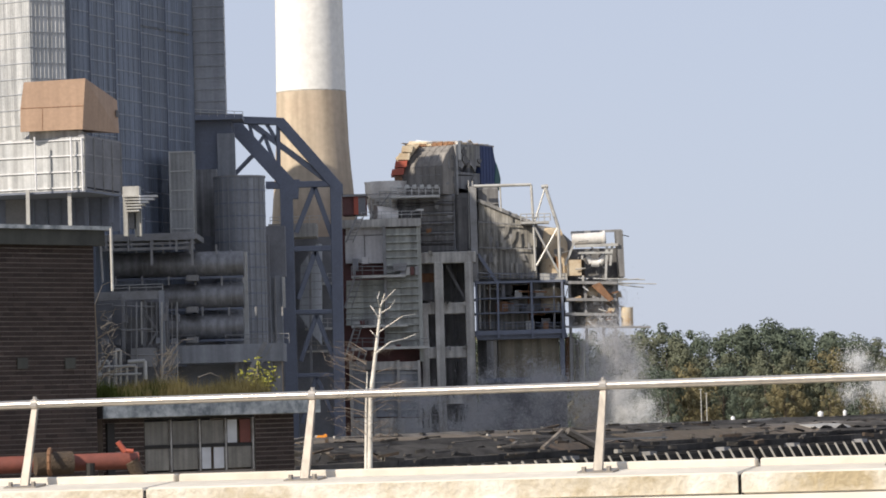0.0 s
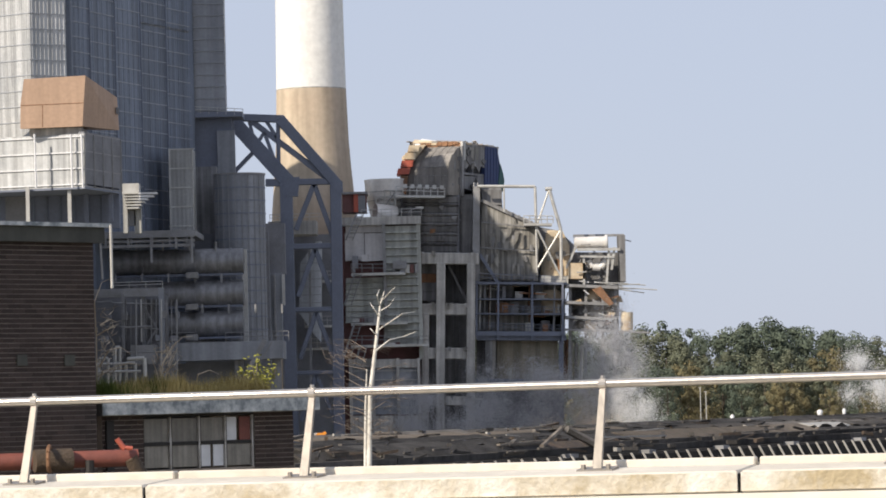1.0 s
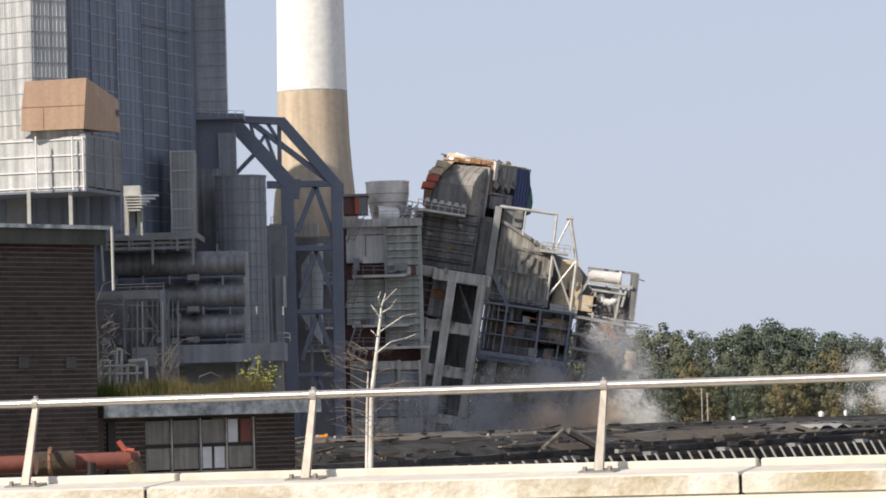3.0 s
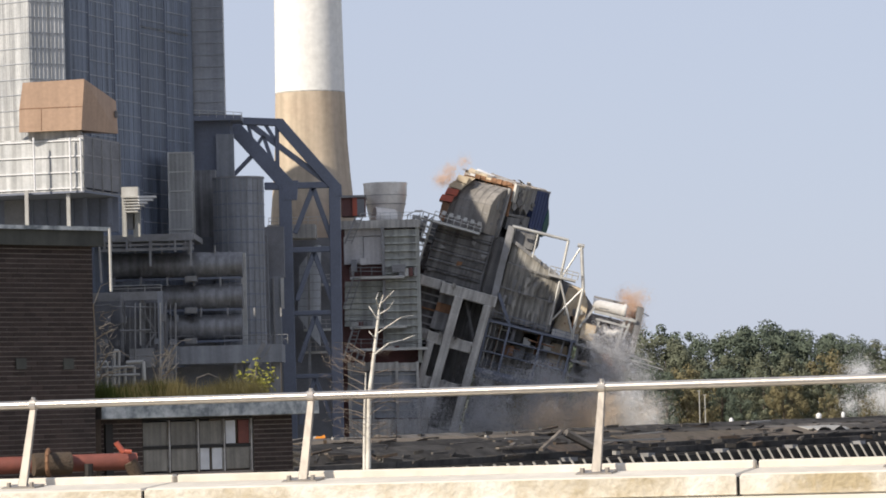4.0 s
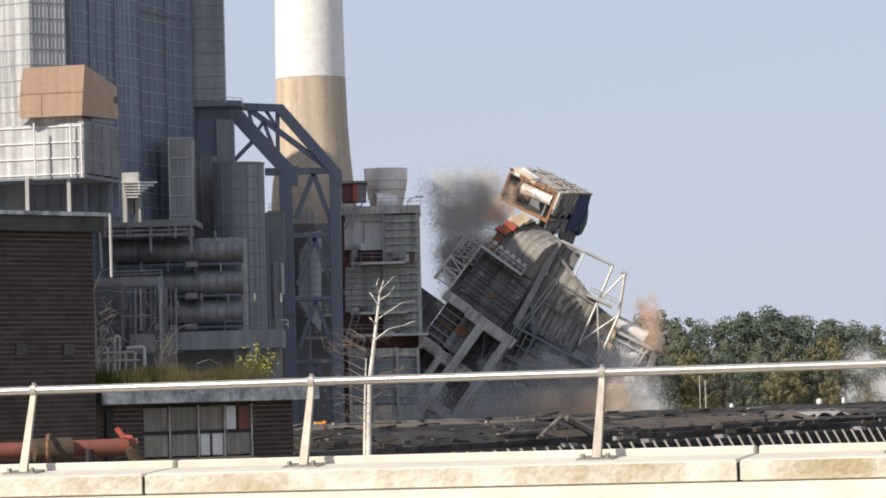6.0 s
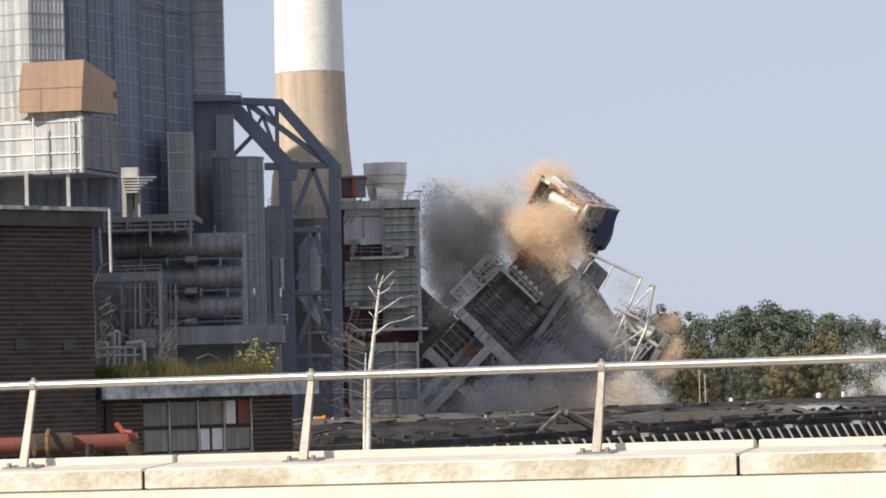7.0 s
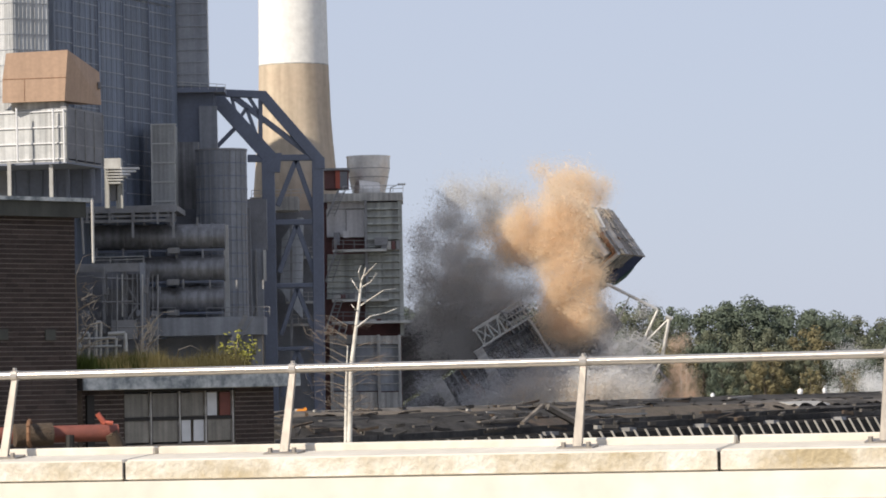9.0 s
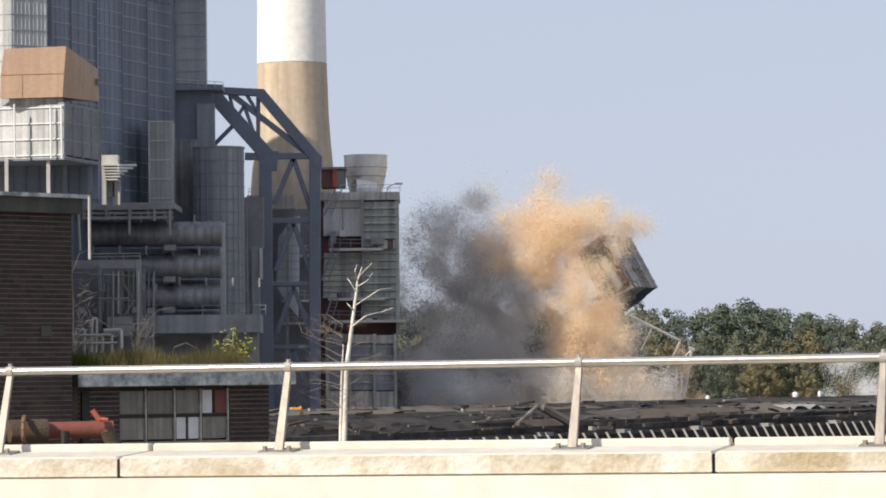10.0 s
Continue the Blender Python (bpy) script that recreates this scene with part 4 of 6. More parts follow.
# plants on the annexe roof
rng = random.Random(4)


def tuft(m, base, n, h, w, lean=0.35):
    for _ in range(n):
        a = rng.uniform(0, 6.283)
        p = base + Vector((rng.gauss(0, w), rng.gauss(0, w), 0))
        hh = h * rng.uniform(0.4, 1.1)
        tip = p + Vector((math.cos(a) * lean * hh, math.sin(a) * lean * hh, hh))
        side = Vector((math.cos(a + 1.57), math.sin(a + 1.57), 0)) * 0.006
        o = len(m.v)
        m.v += [tuple(p - side), tuple(p + side), tuple(tip)]
        m.f.append((o, o + 1, o + 2))


for mm, x0, x1, lab in (("grass", 205, 470, "dry yellow grass growing on the annexe roof"), ("grass_green", 176, 300, "green grass growing on the annexe roof")):
    m = Mesh()
    for i in range(230 if mm == "grass" else 110):
        x = rng.uniform(x0, x1)
        s = aw.hit(x, 700)[0]
        h = 0.27 + 0.1 * math.sin(x * 0.045) + 0.07 * math.sin(x * 0.2)
        tuft(m, aw.p(s, rng.uniform(-1.2, 0.15), zf1 - 0.02), 40, max(0.12, h), 0.06)
    solid("roof_grass", m, mm, lab, "grass", kind="stuff")


def stalk(m, pts, d, r0):
    q = [at(x, y, d) + Vector((0, rng.uniform(-0.2, 0.2), 0)) for x, y in pts]
    k = [r0 * (1 - 0.75 * i / (len(q) - 1)) for i in range(len(q))]
    m.path(q, k, 5)


weeds = (((173, 690), (170, 600), (169, 540), (180, 505), (196, 499)), ((172, 690), (185, 662), (230, 648), (250, 652)), ((172, 600), (190, 590), (212, 578)), ((176, 655), (195, 625), (215, 620), (232, 632)),
         ((178, 580), (195, 570), (205, 575)), ((172, 672), (200, 660), (240, 655)))
def weed(loc, stems, d, spray, label):
    w = thing("dead_weed", loc, label, "plant")
    for st in stems:
        m = Mesh()
        stalk(m, st, d, 0.014)
        part("stalk", m, "dryplant", w)
    x0, x1, y0, y1, n = spray
    for _ in range(n):
        x, y = rng.uniform(x0, x1), rng.uniform(y0, y1)
        m = Mesh()
        stalk(m, ((x, y), (x + rng.uniform(-9, 14), y - rng.uniform(-3, 16)), (x + rng.uniform(-12, 26), y - rng.uniform(-10, 24))), d, 0.006)
        part("side_shoot", m, "dryplant", w)


weed(tuple(at(172, 700, 61.5)), weeds, 61.5, (171, 205, 560, 690, 46), "tall dead weed with drooping pale stalks")
weed(tuple(at(286, 700, 62.5)), (((284, 700), (290, 650), (305, 618), (325, 602), (342, 600)), ((282, 700), (284, 655), (296, 630)), ((288, 690), (300, 655), (312, 625)), ((286, 690), (276, 660), (270, 640)), ((290, 665), (310, 652), (318, 640)), ((346, 690), (352, 668), (372, 660), (388, 668))), 62.5, (276, 310, 625, 695, 60), "bushy dead weed with pale branching stalks")

shrub = thing("shrub", tuple(at(460, 700, 64)), "small yellow-green shrub growing on the annexe roof", "shrub")
m = Mesh()
leaves = Mesh()
for tip in ((445, 645), (455, 636), (470, 650), (480, 660), (490, 655), (462, 660), (448, 668), (474, 672), (436, 662), (425, 660)):
    root = (460 + (tip[0] - 460) * 0.3, 702)
    mid_p = ((root[0] + tip[0]) / 2 + rng.uniform(-4, 4), (root[1] + tip[1]) / 2)
    stalk(m, (root, mid_p, tip), 64, 0.012)
    for _ in range(26):
        u = rng.uniform(0.25, 1.05)
        c = at(root[0] + (tip[0] - root[0]) * u + rng.gauss(0, 4), root[1] + (tip[1] - root[1]) * u + rng.gauss(0, 4), 64 + rng.uniform(-0.25, 0.25))
        a = Vector((rng.gauss(0, 1), rng.gauss(0, 1), rng.gauss(-0.5, 0.7))).normalized() * rng.uniform(0.05, 0.1)
        b = a.orthogonal().normalized() * 0.022
        o = len(leaves.v)
        leaves.v += [tuple(c), tuple(c + a * 0.5 + b), tuple(c + a), tuple(c + a * 0.5 - b)]
        leaves.f.append((o, o + 1, o + 2, o + 3))
part("stem", m, "twig", shrub)
part("foliage", leaves, "leaf_bright", shrub)

BD = 79.0
birch = thing("birch_tree", tuple(at(655, 800, BD)), "slender bare white-barked birch growing through the roof", "tree")
trunks = (((650, 1800), (655, 800), (656, 700), (663, 640), (668, 595), (672, 560), (673, 545), (681, 520)), ((646, 1800), (648, 800), (648, 720), (650, 658)))
for pts, rr in zip(trunks, (0.062, 0.052)):
    q = [at(x, y, BD) for x, y in pts]
    part("trunk", Mesh().path(q, [rr * (1 - 0.8 * (i / (len(q) - 1)) ** 1.1) for i in range(len(q))], 9), "birchbark", birch, smooth=True)
limbs = (((672, 565), (662, 550), (655, 540)), ((673, 545), (668, 528), (672, 516)), ((678, 535), (690, 522), (700, 512)), ((672, 556), (690, 545), (700, 530)), ((668, 590), (690, 575), (712, 560), (735, 556)),
         ((666, 625), (690, 606), (715, 600), (740, 590)), ((668, 600), (660, 590), (655, 585)))
for i, l in enumerate(limbs):
    q = [at(x, y, BD + rng.uniform(-0.4, 0.4)) for x, y in l]
    part("limb", Mesh().path(q, [0.019 * (1 - 0.75 * k / (len(q) - 1)) for k in range(len(q))], 6), "birchbark", birch)
m = Mesh()
for _ in range(46):
    s = rng.choice((-1, 1))
    y0 = rng.uniform(620, 790)
    x0 = 657 if s > 0 else 649
    ln = rng.uniform(25, 75)
    p1 = (x0 + s * ln * 0.5, y0 - ln * rng.uniform(0.1, 0.35))
    p2 = (x0 + s * ln, y0 - ln * rng.uniform(0.05, 0.5))
    stalk(m, ((x0, y0), p1, p2), BD, 0.009)
    for _ in range(3):
        u = rng.uniform(0.3, 1)
        b = (x0 + s * ln * u, y0 - ln * 0.28 * u)
        stalk(m, (b, (b[0] + s * rng.uniform(5, 14), b[1] - rng.uniform(-8, 12)), (b[0] + s * rng.uniform(10, 26), b[1] - rng.uniform(-12, 22))), BD, 0.004)
tagged(part("twig_spray", m, "twig", birch), kind="stuff")

# ================= long ruined roof =================
rw = Wall(545, 800, 74, 62)
roof = thing("ruined_roof", tuple(rw.p(15, -4, 0)), "long burnt-out roof of torn tar felt and weathered boards", "roof")
s_end = rw.hit(1640, 800)[0]
s_beg = rw.hit(520, 800)[0]
def felt(s0, s1, y0, o0, y1, o1, mm, tear, lump, label=""):
    """A sagging felt sheet along the roof with an uneven upper edge and a torn lower one."""
    za, zc = rw.hit(1000, y0, o0)[1], rw.hit(1000, y1, o1)[1]
    n = max(3, int((s1 - s0) / 0.3))
    m = Mesh()
    drop, sag = 0.0, rng.uniform(0, 6.28)
    for k in range(n + 1):
        q = s0 + (s1 - s0) * k / n
        drop = max(-1.0, min(1.0, drop * 0.6 + rng.uniform(-0.9, 0.9)))
        wave = 0.5 * math.sin(q * 0.9 + sag) + 0.5 * math.sin(q * 2.3 + sag * 2)
        for f in (0.0, 0.35, 0.7, 1.0):
            z = za + (zc - za) * f + lump * (wave + rng.uniform(-0.15, 0.15)) + (tear * drop if f == 1.0 else 0)
            o = o0 + (o1 - o0) * f + lump * 1.5 * math.sin(f * 3.1) + rng.uniform(-0.3, 0.3) * lump
            m.v += [tuple(rw.p(q, o, z)), tuple(rw.p(q, o - 0.05, z - 0.03))]
    for k in range(n):
        for c in range(3):
            a, b = 8 * k + 2 * c, 8 * (k + 1) + 2 * c
            m.f += [(a, a + 2, b + 2, b), (a + 1, b + 1, b + 3, a + 3)]
        a, b = 8 * k, 8 * (k + 1)
        m.f += [(a, b, b + 1, a + 1), (a + 6, a + 7, b + 7, b + 6)]
    m.f += [(0, 1, 3, 2), (2, 3, 5, 4), (4, 5, 7, 6)]
    e = 8 * n
    m.f += [(e, e + 2, e + 3, e + 1), (e + 2, e + 4, e + 5, e + 3), (e + 4, e + 6, e + 7, e + 5)]
    return part("felt_sheet", m, mm, roof, label)


def felt_row(y0, o0, y1, o1, mats, tear, lump, length, x0=520, x1=1660, gap=0.0):
    q, stop = rw.hit(x0, y0, o0)[0], rw.hit(x1, y0, o0)[0]
    while q < stop:
        e = min(stop, q + length * rng.uniform(0.55, 1.4))
        felt(q, e, y0 + rng.uniform(-1.2, 1.2), o0, y1 + rng.uniform(-1, 1), o1, rng.choice(mats), tear, lump)
        q = e + (rng.uniform(0.05, gap) if gap and rng.random() < 0.4 else 0.02)


felt_row(756, -6.6, 766, -6.2, ("tar", "oldboard", "tar"), 0.02, 0.012, 11.0)
felt_row(761, -5.8, 770, -5.2, ("tar", "oldboard", "brownboard"), 0.09, 0.015, 9.0, gap=1.2)
felt_row(767, -4.9, 777, -4.3, ("oldboard", "tar", "tar"), 0.12, 0.015, 8.0, gap=1.0)
felt_row(774, -3.9, 788, -3.2, ("tar", "tar", "oldboard"), 0.08, 0.012, 6.0, x1=1100, gap=0.6)
felt_row(772, -3.9, 792, -3.0, ("brownboard",), 0.03, 0.01, 12.0, x0=1085, x1=1415)
felt_row(772, -3.9, 780, -3.4, ("glazebar", "batten", "oldboard"), 0.1, 0.015, 2.6, x0=1415)
felt_row(779, -3.7, 792, -3.0, ("oldboard", "tar"), 0.03, 0.01, 9.0, x0=1415)
felt_row(784, -2.6, 802, -2.2, ("tar", "lagging", "tar", "oldboard"), 0.06, 0.012, 1.6, x1=1090, gap=0.5)
for y0, y1, off in ((789, 799, -1.9), (798, 809, -1.55)):
    q, stop = rw.hit(520 if y0 > 790 else 1060, y0, off)[0], rw.hit(1660, y0, off)[0]
    while q < stop:
        e = min(stop, q + rng.uniform(3.5, 6.5))
        m = rw.slab(Mesh(), q, e - 0.02, off - 0.25, off + rng.uniform(0, 0.05), rw.hit(1000, y1, off)[1] + rng.uniform(-0.01, 0.01), rw.hit(1000, y0, off)[1] + rng.uniform(-0.015, 0.015))
        part("fascia_board", m, rng.choice(("tar", "oldboard", "tar")), roof)
        q = e
for y, off in ((759, -6.15), (770, -4.9), (772, -4.2), (783, -2.5)):
    zz = rw.hit(1000, y, off)[1]
    q, stop = rw.hit(520, y, off)[0] + rng.uniform(0, 4), rw.hit(1660, y, off)[0]
    while q < stop:
        e = q + rng.uniform(0.8, 4)
        w0, w1, h = rng.uniform(-0.05, 0.03), rng.uniform(-0.05, 0.03), rng.uniform(0.02, 0.05)
        m = Mesh().hexa([rw.p(q, off + 0.1, zz + w0), rw.p(e, off + 0.1, zz + w1), rw.p(e, off, zz + w1), rw.p(q, off, zz + w0), rw.p(q, off + 0.1, zz + w0 + h), rw.p(e, off + 0.1, zz + w1 + h), rw.p(e, off, zz + w1 + h), rw.p(q, off, zz + w0 + h)])
        part("batten", m, rng.choice(("batten", "oldboard", "oldboard", "glazebar")), roof)
        q = e + rng.uniform(1.5, 7.0)
for x in (1012, 1150, 1281, 1405, 1525):
    q = rw.hit(x, 800, -1.3)[0]
    part("pier", rw.slab(Mesh(), q - 0.2, q + 0.2, -1.5, -1.2, rw.hit(1000, 862, -1.3)[1], rw.hit(1000, 808, -1.3)[1]), "steel", roof, "grey pier between the roof lights")
q = rw.hit(1012, 790, -1.2)[0]
part("fallen_rafter", Mesh().tube(rw.p(q - 1.2, -1.4, rw.hit(1000, 792, -1.4)[1]), rw.p(q + 0.5, -1.7, rw.hit(1000, 762, -1.7)[1]), 0.06, 6), "batten", roof)
part("fallen_rafter", Mesh().tube(rw.p(q + 0.6, -1.6, rw.hit(1000, 764, -1.6)[1]), rw.p(q + 1.5, -1.1, rw.hit(1000, 800, -1.1)[1]), 0.1, 6), "oldboard", roof)
zt, zb2 = rw.hit(1000, 808)[1], rw.hit(1000, 860)[1]
# Tar-coloured slab stands for the shade behind the glazing bars.
part("roof_void", rw.slab(Mesh(), s_beg, s_end + 8, -6.2, -0.9, zb2 - 3, rw.hit(1000, 797, -1)[1] - 0.25), "tar", roof, "dark slab standing for the unlit roof space")
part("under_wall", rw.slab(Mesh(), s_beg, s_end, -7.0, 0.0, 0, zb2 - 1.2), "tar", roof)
s = s_beg
while s < s_end:
    m = Mesh().hexa([rw.p(s, 0.22, zb2), rw.p(s + 0.026, 0.22, zb2), rw.p(s + 0.026, 0.17, zb2), rw.p(s, 0.17, zb2), rw.p(s - 0.05, -0.1, zt - 0.06), rw.p(s - 0.024, -0.1, zt - 0.06), rw.p(s - 0.024, -0.16, zt - 0.06), rw.p(s - 0.05, -0.16, zt - 0.06)])
    part("glazing_bar", m, "glazebar", roof)
    s += 0.66
for _ in range(170):
    s = rng.uniform(s_beg, s_end)
    u = rng.random()
    off = -6.5 + 6 * u
    z = rw.hit(1000, 757 + 46 * u, off)[1]
    ln, a = rng.uniform(0.15, 0.8), rng.uniform(-0.5, 0.5)
    p = rw.p(s, off, z + rng.uniform(-0.03, 0.05))
    dv = rw.r * ln * math.cos(a) + Vector((0, 0, ln * math.sin(a) * 0.35)) + rw.n * rng.uniform(-0.3, 0.3)
    part("debris", Mesh().tube(p, p + dv, rng.uniform(0.02, 0.07), 4), rng.choice(("oldboard", "tar", "tar", "lagging", "oldboard", "glazebar" if rng.random() < 0.3 else "tar")), roof)

# ================= far trees and small things =================
def crown_mesh(seed, n_lobes=46, n_leaf=5600):
    r = random.Random(seed)
    lobes = []
    for _ in range(n_lobes):
        h = r.uniform(0.2, 0.95)
        spread = 6.2 * math.sin(math.pi * min(0.97, (h - 0.15) / 0.95)) ** 0.7
        a = r.uniform(0, 6.283)
        k = r.uniform(0.35, 0.9)
        lobes.append((Vector((math.cos(a) * spread * k, math.sin(a) * spread * k, h * 22)), r.uniform(0.9, 2.1)))
    m = Mesh()
    for _ in range(n_leaf):
        c, rad = r.choice(lobes)
        v = Vector((r.gauss(0, 1), r.gauss(0, 1), r.gauss(0.25, 1))).normalized()
        p = c + v * rad * (r.uniform(0.85, 1.04) if r.random() < 0.7 else r.uniform(0.3, 0.85))
        nrm = (v + Vector((r.gauss(0, 0.2), r.gauss(0, 0.2), r.gauss(0, 0.2)))).normalized()
        a = nrm.orthogonal().normalized()
        b = nrm.cross(a)
        s = r.uniform(0.19, 0.32)
        o = len(m.v)
        ang = r.uniform(0, 6.28)
        u = a * math.cos(ang) + b * math.sin(ang)
        w = nrm.cross(u)
        m.v += [tuple(p - u * s), tuple(p + w * s * 0.7), tuple(p + u * s), tuple(p - w * s * 0.7)]
        m.f.append((o, o + 1, o + 2, o + 3))
    return m, lobes


protos = []
for i, (mm, lab) in enumerate((("leaf_dark", "broad dark green broadleaf tree"), ("leaf_olive", "olive green broadleaf tree in early autumn"), ("leaf_dark", "tall dark green broadleaf tree"), ("leaf_gold", "yellowing broadleaf tree in early autumn"), ("leaf_olive", "round olive green broadleaf tree"))):
    cm, lobes = crown_mesh(20 + i)
    tree = thing("tree", (0, 0, 0), lab, "tree", "wood behind the site")
    tm = Mesh().path([(0, 0, 0), (0.1, 0, 6), (0, 0.2, 12), (0.1, 0.1, 18)], [0.45, 0.36, 0.26, 0.08], 8)
    for c, rad in lobes[:8]:
        tm.tube((0.05, 0.1, min(14, c.z * 0.6)), c, 0.13, 5, 0.05)
    part("trunk", tm, "bark", tree)
    part("crown", cm, mm, tree)
    protos.append(tree)
tops = ((660, 600), (740, 598), (1000, 590), (1100, 592), (1180, 576), (1240, 588), (1290, 584), (1345, 580), (1400, 589), (1440, 600), (1490, 596), (1560, 610), (1700, 612))


def top_y(x):
    for (x0, y0), (x1, y1) in zip(tops, tops[1:]):
        if x0 <= x <= x1:
            return y0 + (y1 - y0) * (x - x0) / (x1 - x0)
    return 600


used = 0
for row, (d, drop, step) in enumerate(((760, -27, 50), (735, -14, 50), (705, 12, 56), (675, 52, 60), (650, 80, 64))):
    x = 680 + 13 * row
    while x < 1690:
        y = top_y(x) + drop + rng.uniform(-5, 9)
        p = at(x, y, d)
        sc = p.z / 23.5
        tree = protos[rng.choice((0, 0, 1, 2, 2, 4, 4, 3 if row > 0 else 2, 3 if row > 1 else 1))]
        mtx = Matrix.Translation((p.x, d + rng.uniform(-6, 6), 0)) @ pose(0, 0, 0, 0, 0, rng.uniform(0, 360))
        if used < 5:
            tree = protos[used]
            tree.matrix_basis = mtx
            tree.scale = (sc, sc, sc)
        else:
            c = copy_thing(tree, mtx)
            c.scale = (sc, sc, sc)
        used += 1
        x += step * rng.uniform(0.75, 1.25)

for x, y0 in ((1240, 690), (1250, 697)):
    sp = thing("lamp_post", (at(x, 745, 520).x, 520, 0), "thin pale lamp post before the wood", "lamp post", "yard lamp posts")
    top = at(x, y0, 520)
    part("pole", Mesh().tube((top.x, 520, 0), top, 0.07, 6), "palesteel", sp)
    part("lamp_head", Mesh().box(top.x - 0.25, top.x + 0.15, 519.9, 520.1, top.z, top.z + 0.1), "palesteel", sp)
for x, y, w in ((1297, 742, 8), (1452, 733, 11), (1495, 731, 7)):
    p = at(x, y, 240)
    v = thing("roof_cowl", (p.x, 240, 0), "small white vent cowl beyond the ruined roof", "vent cowl", "vent cowls")
    part("cowl_head", Mesh().lathe(p.x, 240, [(0.1, p.z - 0.35), (w * 0.016, p.z - 0.1), (w * 0.018, p.z + 0.1), (0.04, p.z + 0.2)], 12), "whitepane", v, smooth=True)
    part("cowl_pipe", Mesh().tube((p.x, 240, 0), (p.x, 240, p.z - 0.3), 0.08, 8), "palesteel", v)

ex = thing("excavator", (at(566, 780, 300).x, 300, 0), "orange excavator standing below the plant", "excavator")
part("body", Mesh().poly([(559, 775), (563, 771), (570, 771), (575, 775), (575, 781), (559, 781)], 300, 1.6), "orange", ex)
part("boom", Mesh().beam((571, 774), (578, 770), 300.2, 0.25, 0.35), "orange", ex)
part("cab", Mesh().sbox(557, 771, 562, 780, 300.1, 1.2), "palesteel", ex)
part("track", Mesh().sbox(557, 781, 577, 786, 299.8, 2.2), "dark", ex)
part("undercarriage", Mesh().box(at(557, 786, 300).x, at(577, 786, 300).x, 299.9, 301.8, 0, at(566, 786, 300).z), "dark", ex)

# ================= the falling boiler tower =================
TD = 450.0
A0, B0, W0 = Vector((3.3, TD, 28.8)), Vector((4.3, TD, 37.1)), Vector((21.9, TD, 31.6))

tw = thing("boiler_casing", tuple(A0), "sooty banded boiler casing with a torn brown hood, toppling", "boiler")
part("inner_wall", Mesh().sbox(702, 345, 806, 452, 450, 9), "dark", tw)
for i in range(6):
    y = 347 + 17.5 * i
    part("casing_band", Mesh().sbox(703, y, 804, y + 11.5, 449.2, 0.8), "soot", tw, bevel=0.1)
    part("band_ledge", Mesh().sbox(702, y + 11.5, 805, y + 17.5, 448.95, 1.0), "casing" if i % 2 else "soot", tw, bevel=0.2)
HEAD_YAW = radians(31)
HX, HY = Vector((math.cos(HEAD_YAW), -math.sin(HEAD_YAW), 0)), Vector((math.sin(HEAD_YAW), math.cos(HEAD_YAW), 0))
HEAD_Q = at(806, 252, 451)


def hp(u, v, w):
    """A place on the tower head: u along its front, v into its depth, w up, from the front's upper right corner."""
    return HEAD_Q + HX * u + HY * v + Vector((0, 0, w))


def hbox(m, u0, u1, v0, v1, w0, w1):
    return m.hexa([hp(u0, v0, w0), hp(u1, v0, w0), hp(u1, v1, w0), hp(u0, v1, w0), hp(u0, v0, w1), hp(u1, v0, w1), hp(u1, v1, w1), hp(u0, v1, w1)])


def hprism(m, profile, u0, u1):
    """A side profile of (v, w) drawn out along the front."""
    o, n = len(m.v), len(profile)
    m.v += [tuple(hp(u0, v, w)) for v, w in profile] + [tuple(hp(u1, v, w)) for v, w in profile]
    m.f += [tuple(o + i for i in range(n)), tuple(o + n + i for i in reversed(range(n)))]
    m.f += [(o + i, o + n + i, o + n + (i + 1) % n, o + (i + 1) % n) for i in range(n)]
    return m


HOOD = [(-3.3, -6.6), (-3.3, -3.1), (-3.05, -2.5), (-2.3, -1.55), (-1.2, -0.75), (-0.35, -0.35), (-0.1, -0.4), (-0.1, -6.6)]
hood = part("hood", hprism(Mesh(), HOOD, -6.1, 0.0), "hood", tw, "brown-grey curved hood")
for k in range(7):
    m = Mesh()
    for (v0, w0), (v1, w1) in zip(HOOD[:5], HOOD[1:6]):
        u = -6.0 + 0.98 * k
        m.hexa([hp(u, v0 - 0.05, w0), hp(u + 0.07, v0 - 0.05, w0), hp(u + 0.07, v0, w0), hp(u, v0, w0), hp(u, v1 - 0.05, w1 + 0.03), hp(u + 0.07, v1 - 0.05, w1 + 0.03), hp(u + 0.07, v1, w1), hp(u, v1, w1)])
    part("hood_rib", m, "hood", hood)
for w in (-4.2, -5.4, -3.1):
    part("hood_seam", hbox(Mesh(), -6.1, 0.02, -3.35, -3.3, w, w + 0.06), "casing", hood)
for v, w, h in ((-2.0, -3.4, 1.2), (-1.1, -2.2, 0.5), (-1.1, -3.6, 0.4), (-2.4, -5.4, 0.3), (-0.9, -5.2, 0.9)):
    part("flank_plate", hbox(Mesh(), 0.0, 0.06, v, v + 0.45, w, w + h), "casing", hood)
part("flank_post", hbox(Mesh(), 0.0, 0.35, -0.55, -0.1, -6.6, -0.3), "steel", hood)
for i in range(10):
    x, y = rng.uniform(700, 795), rng.uniform(352, 446)
    part("torn_patch", Mesh().quad([(x, y), (x + rng.uniform(3, 12), y + rng.uniform(-1, 1)), (x + rng.uniform(3, 12), y + rng.uniform(3, 9)), (x, y + rng.uniform(3, 9))], 448.6 + rng.uniform(0, 0.3), 0.1), rng.choice(("steel", "casing", "soot", "rust")), tw)
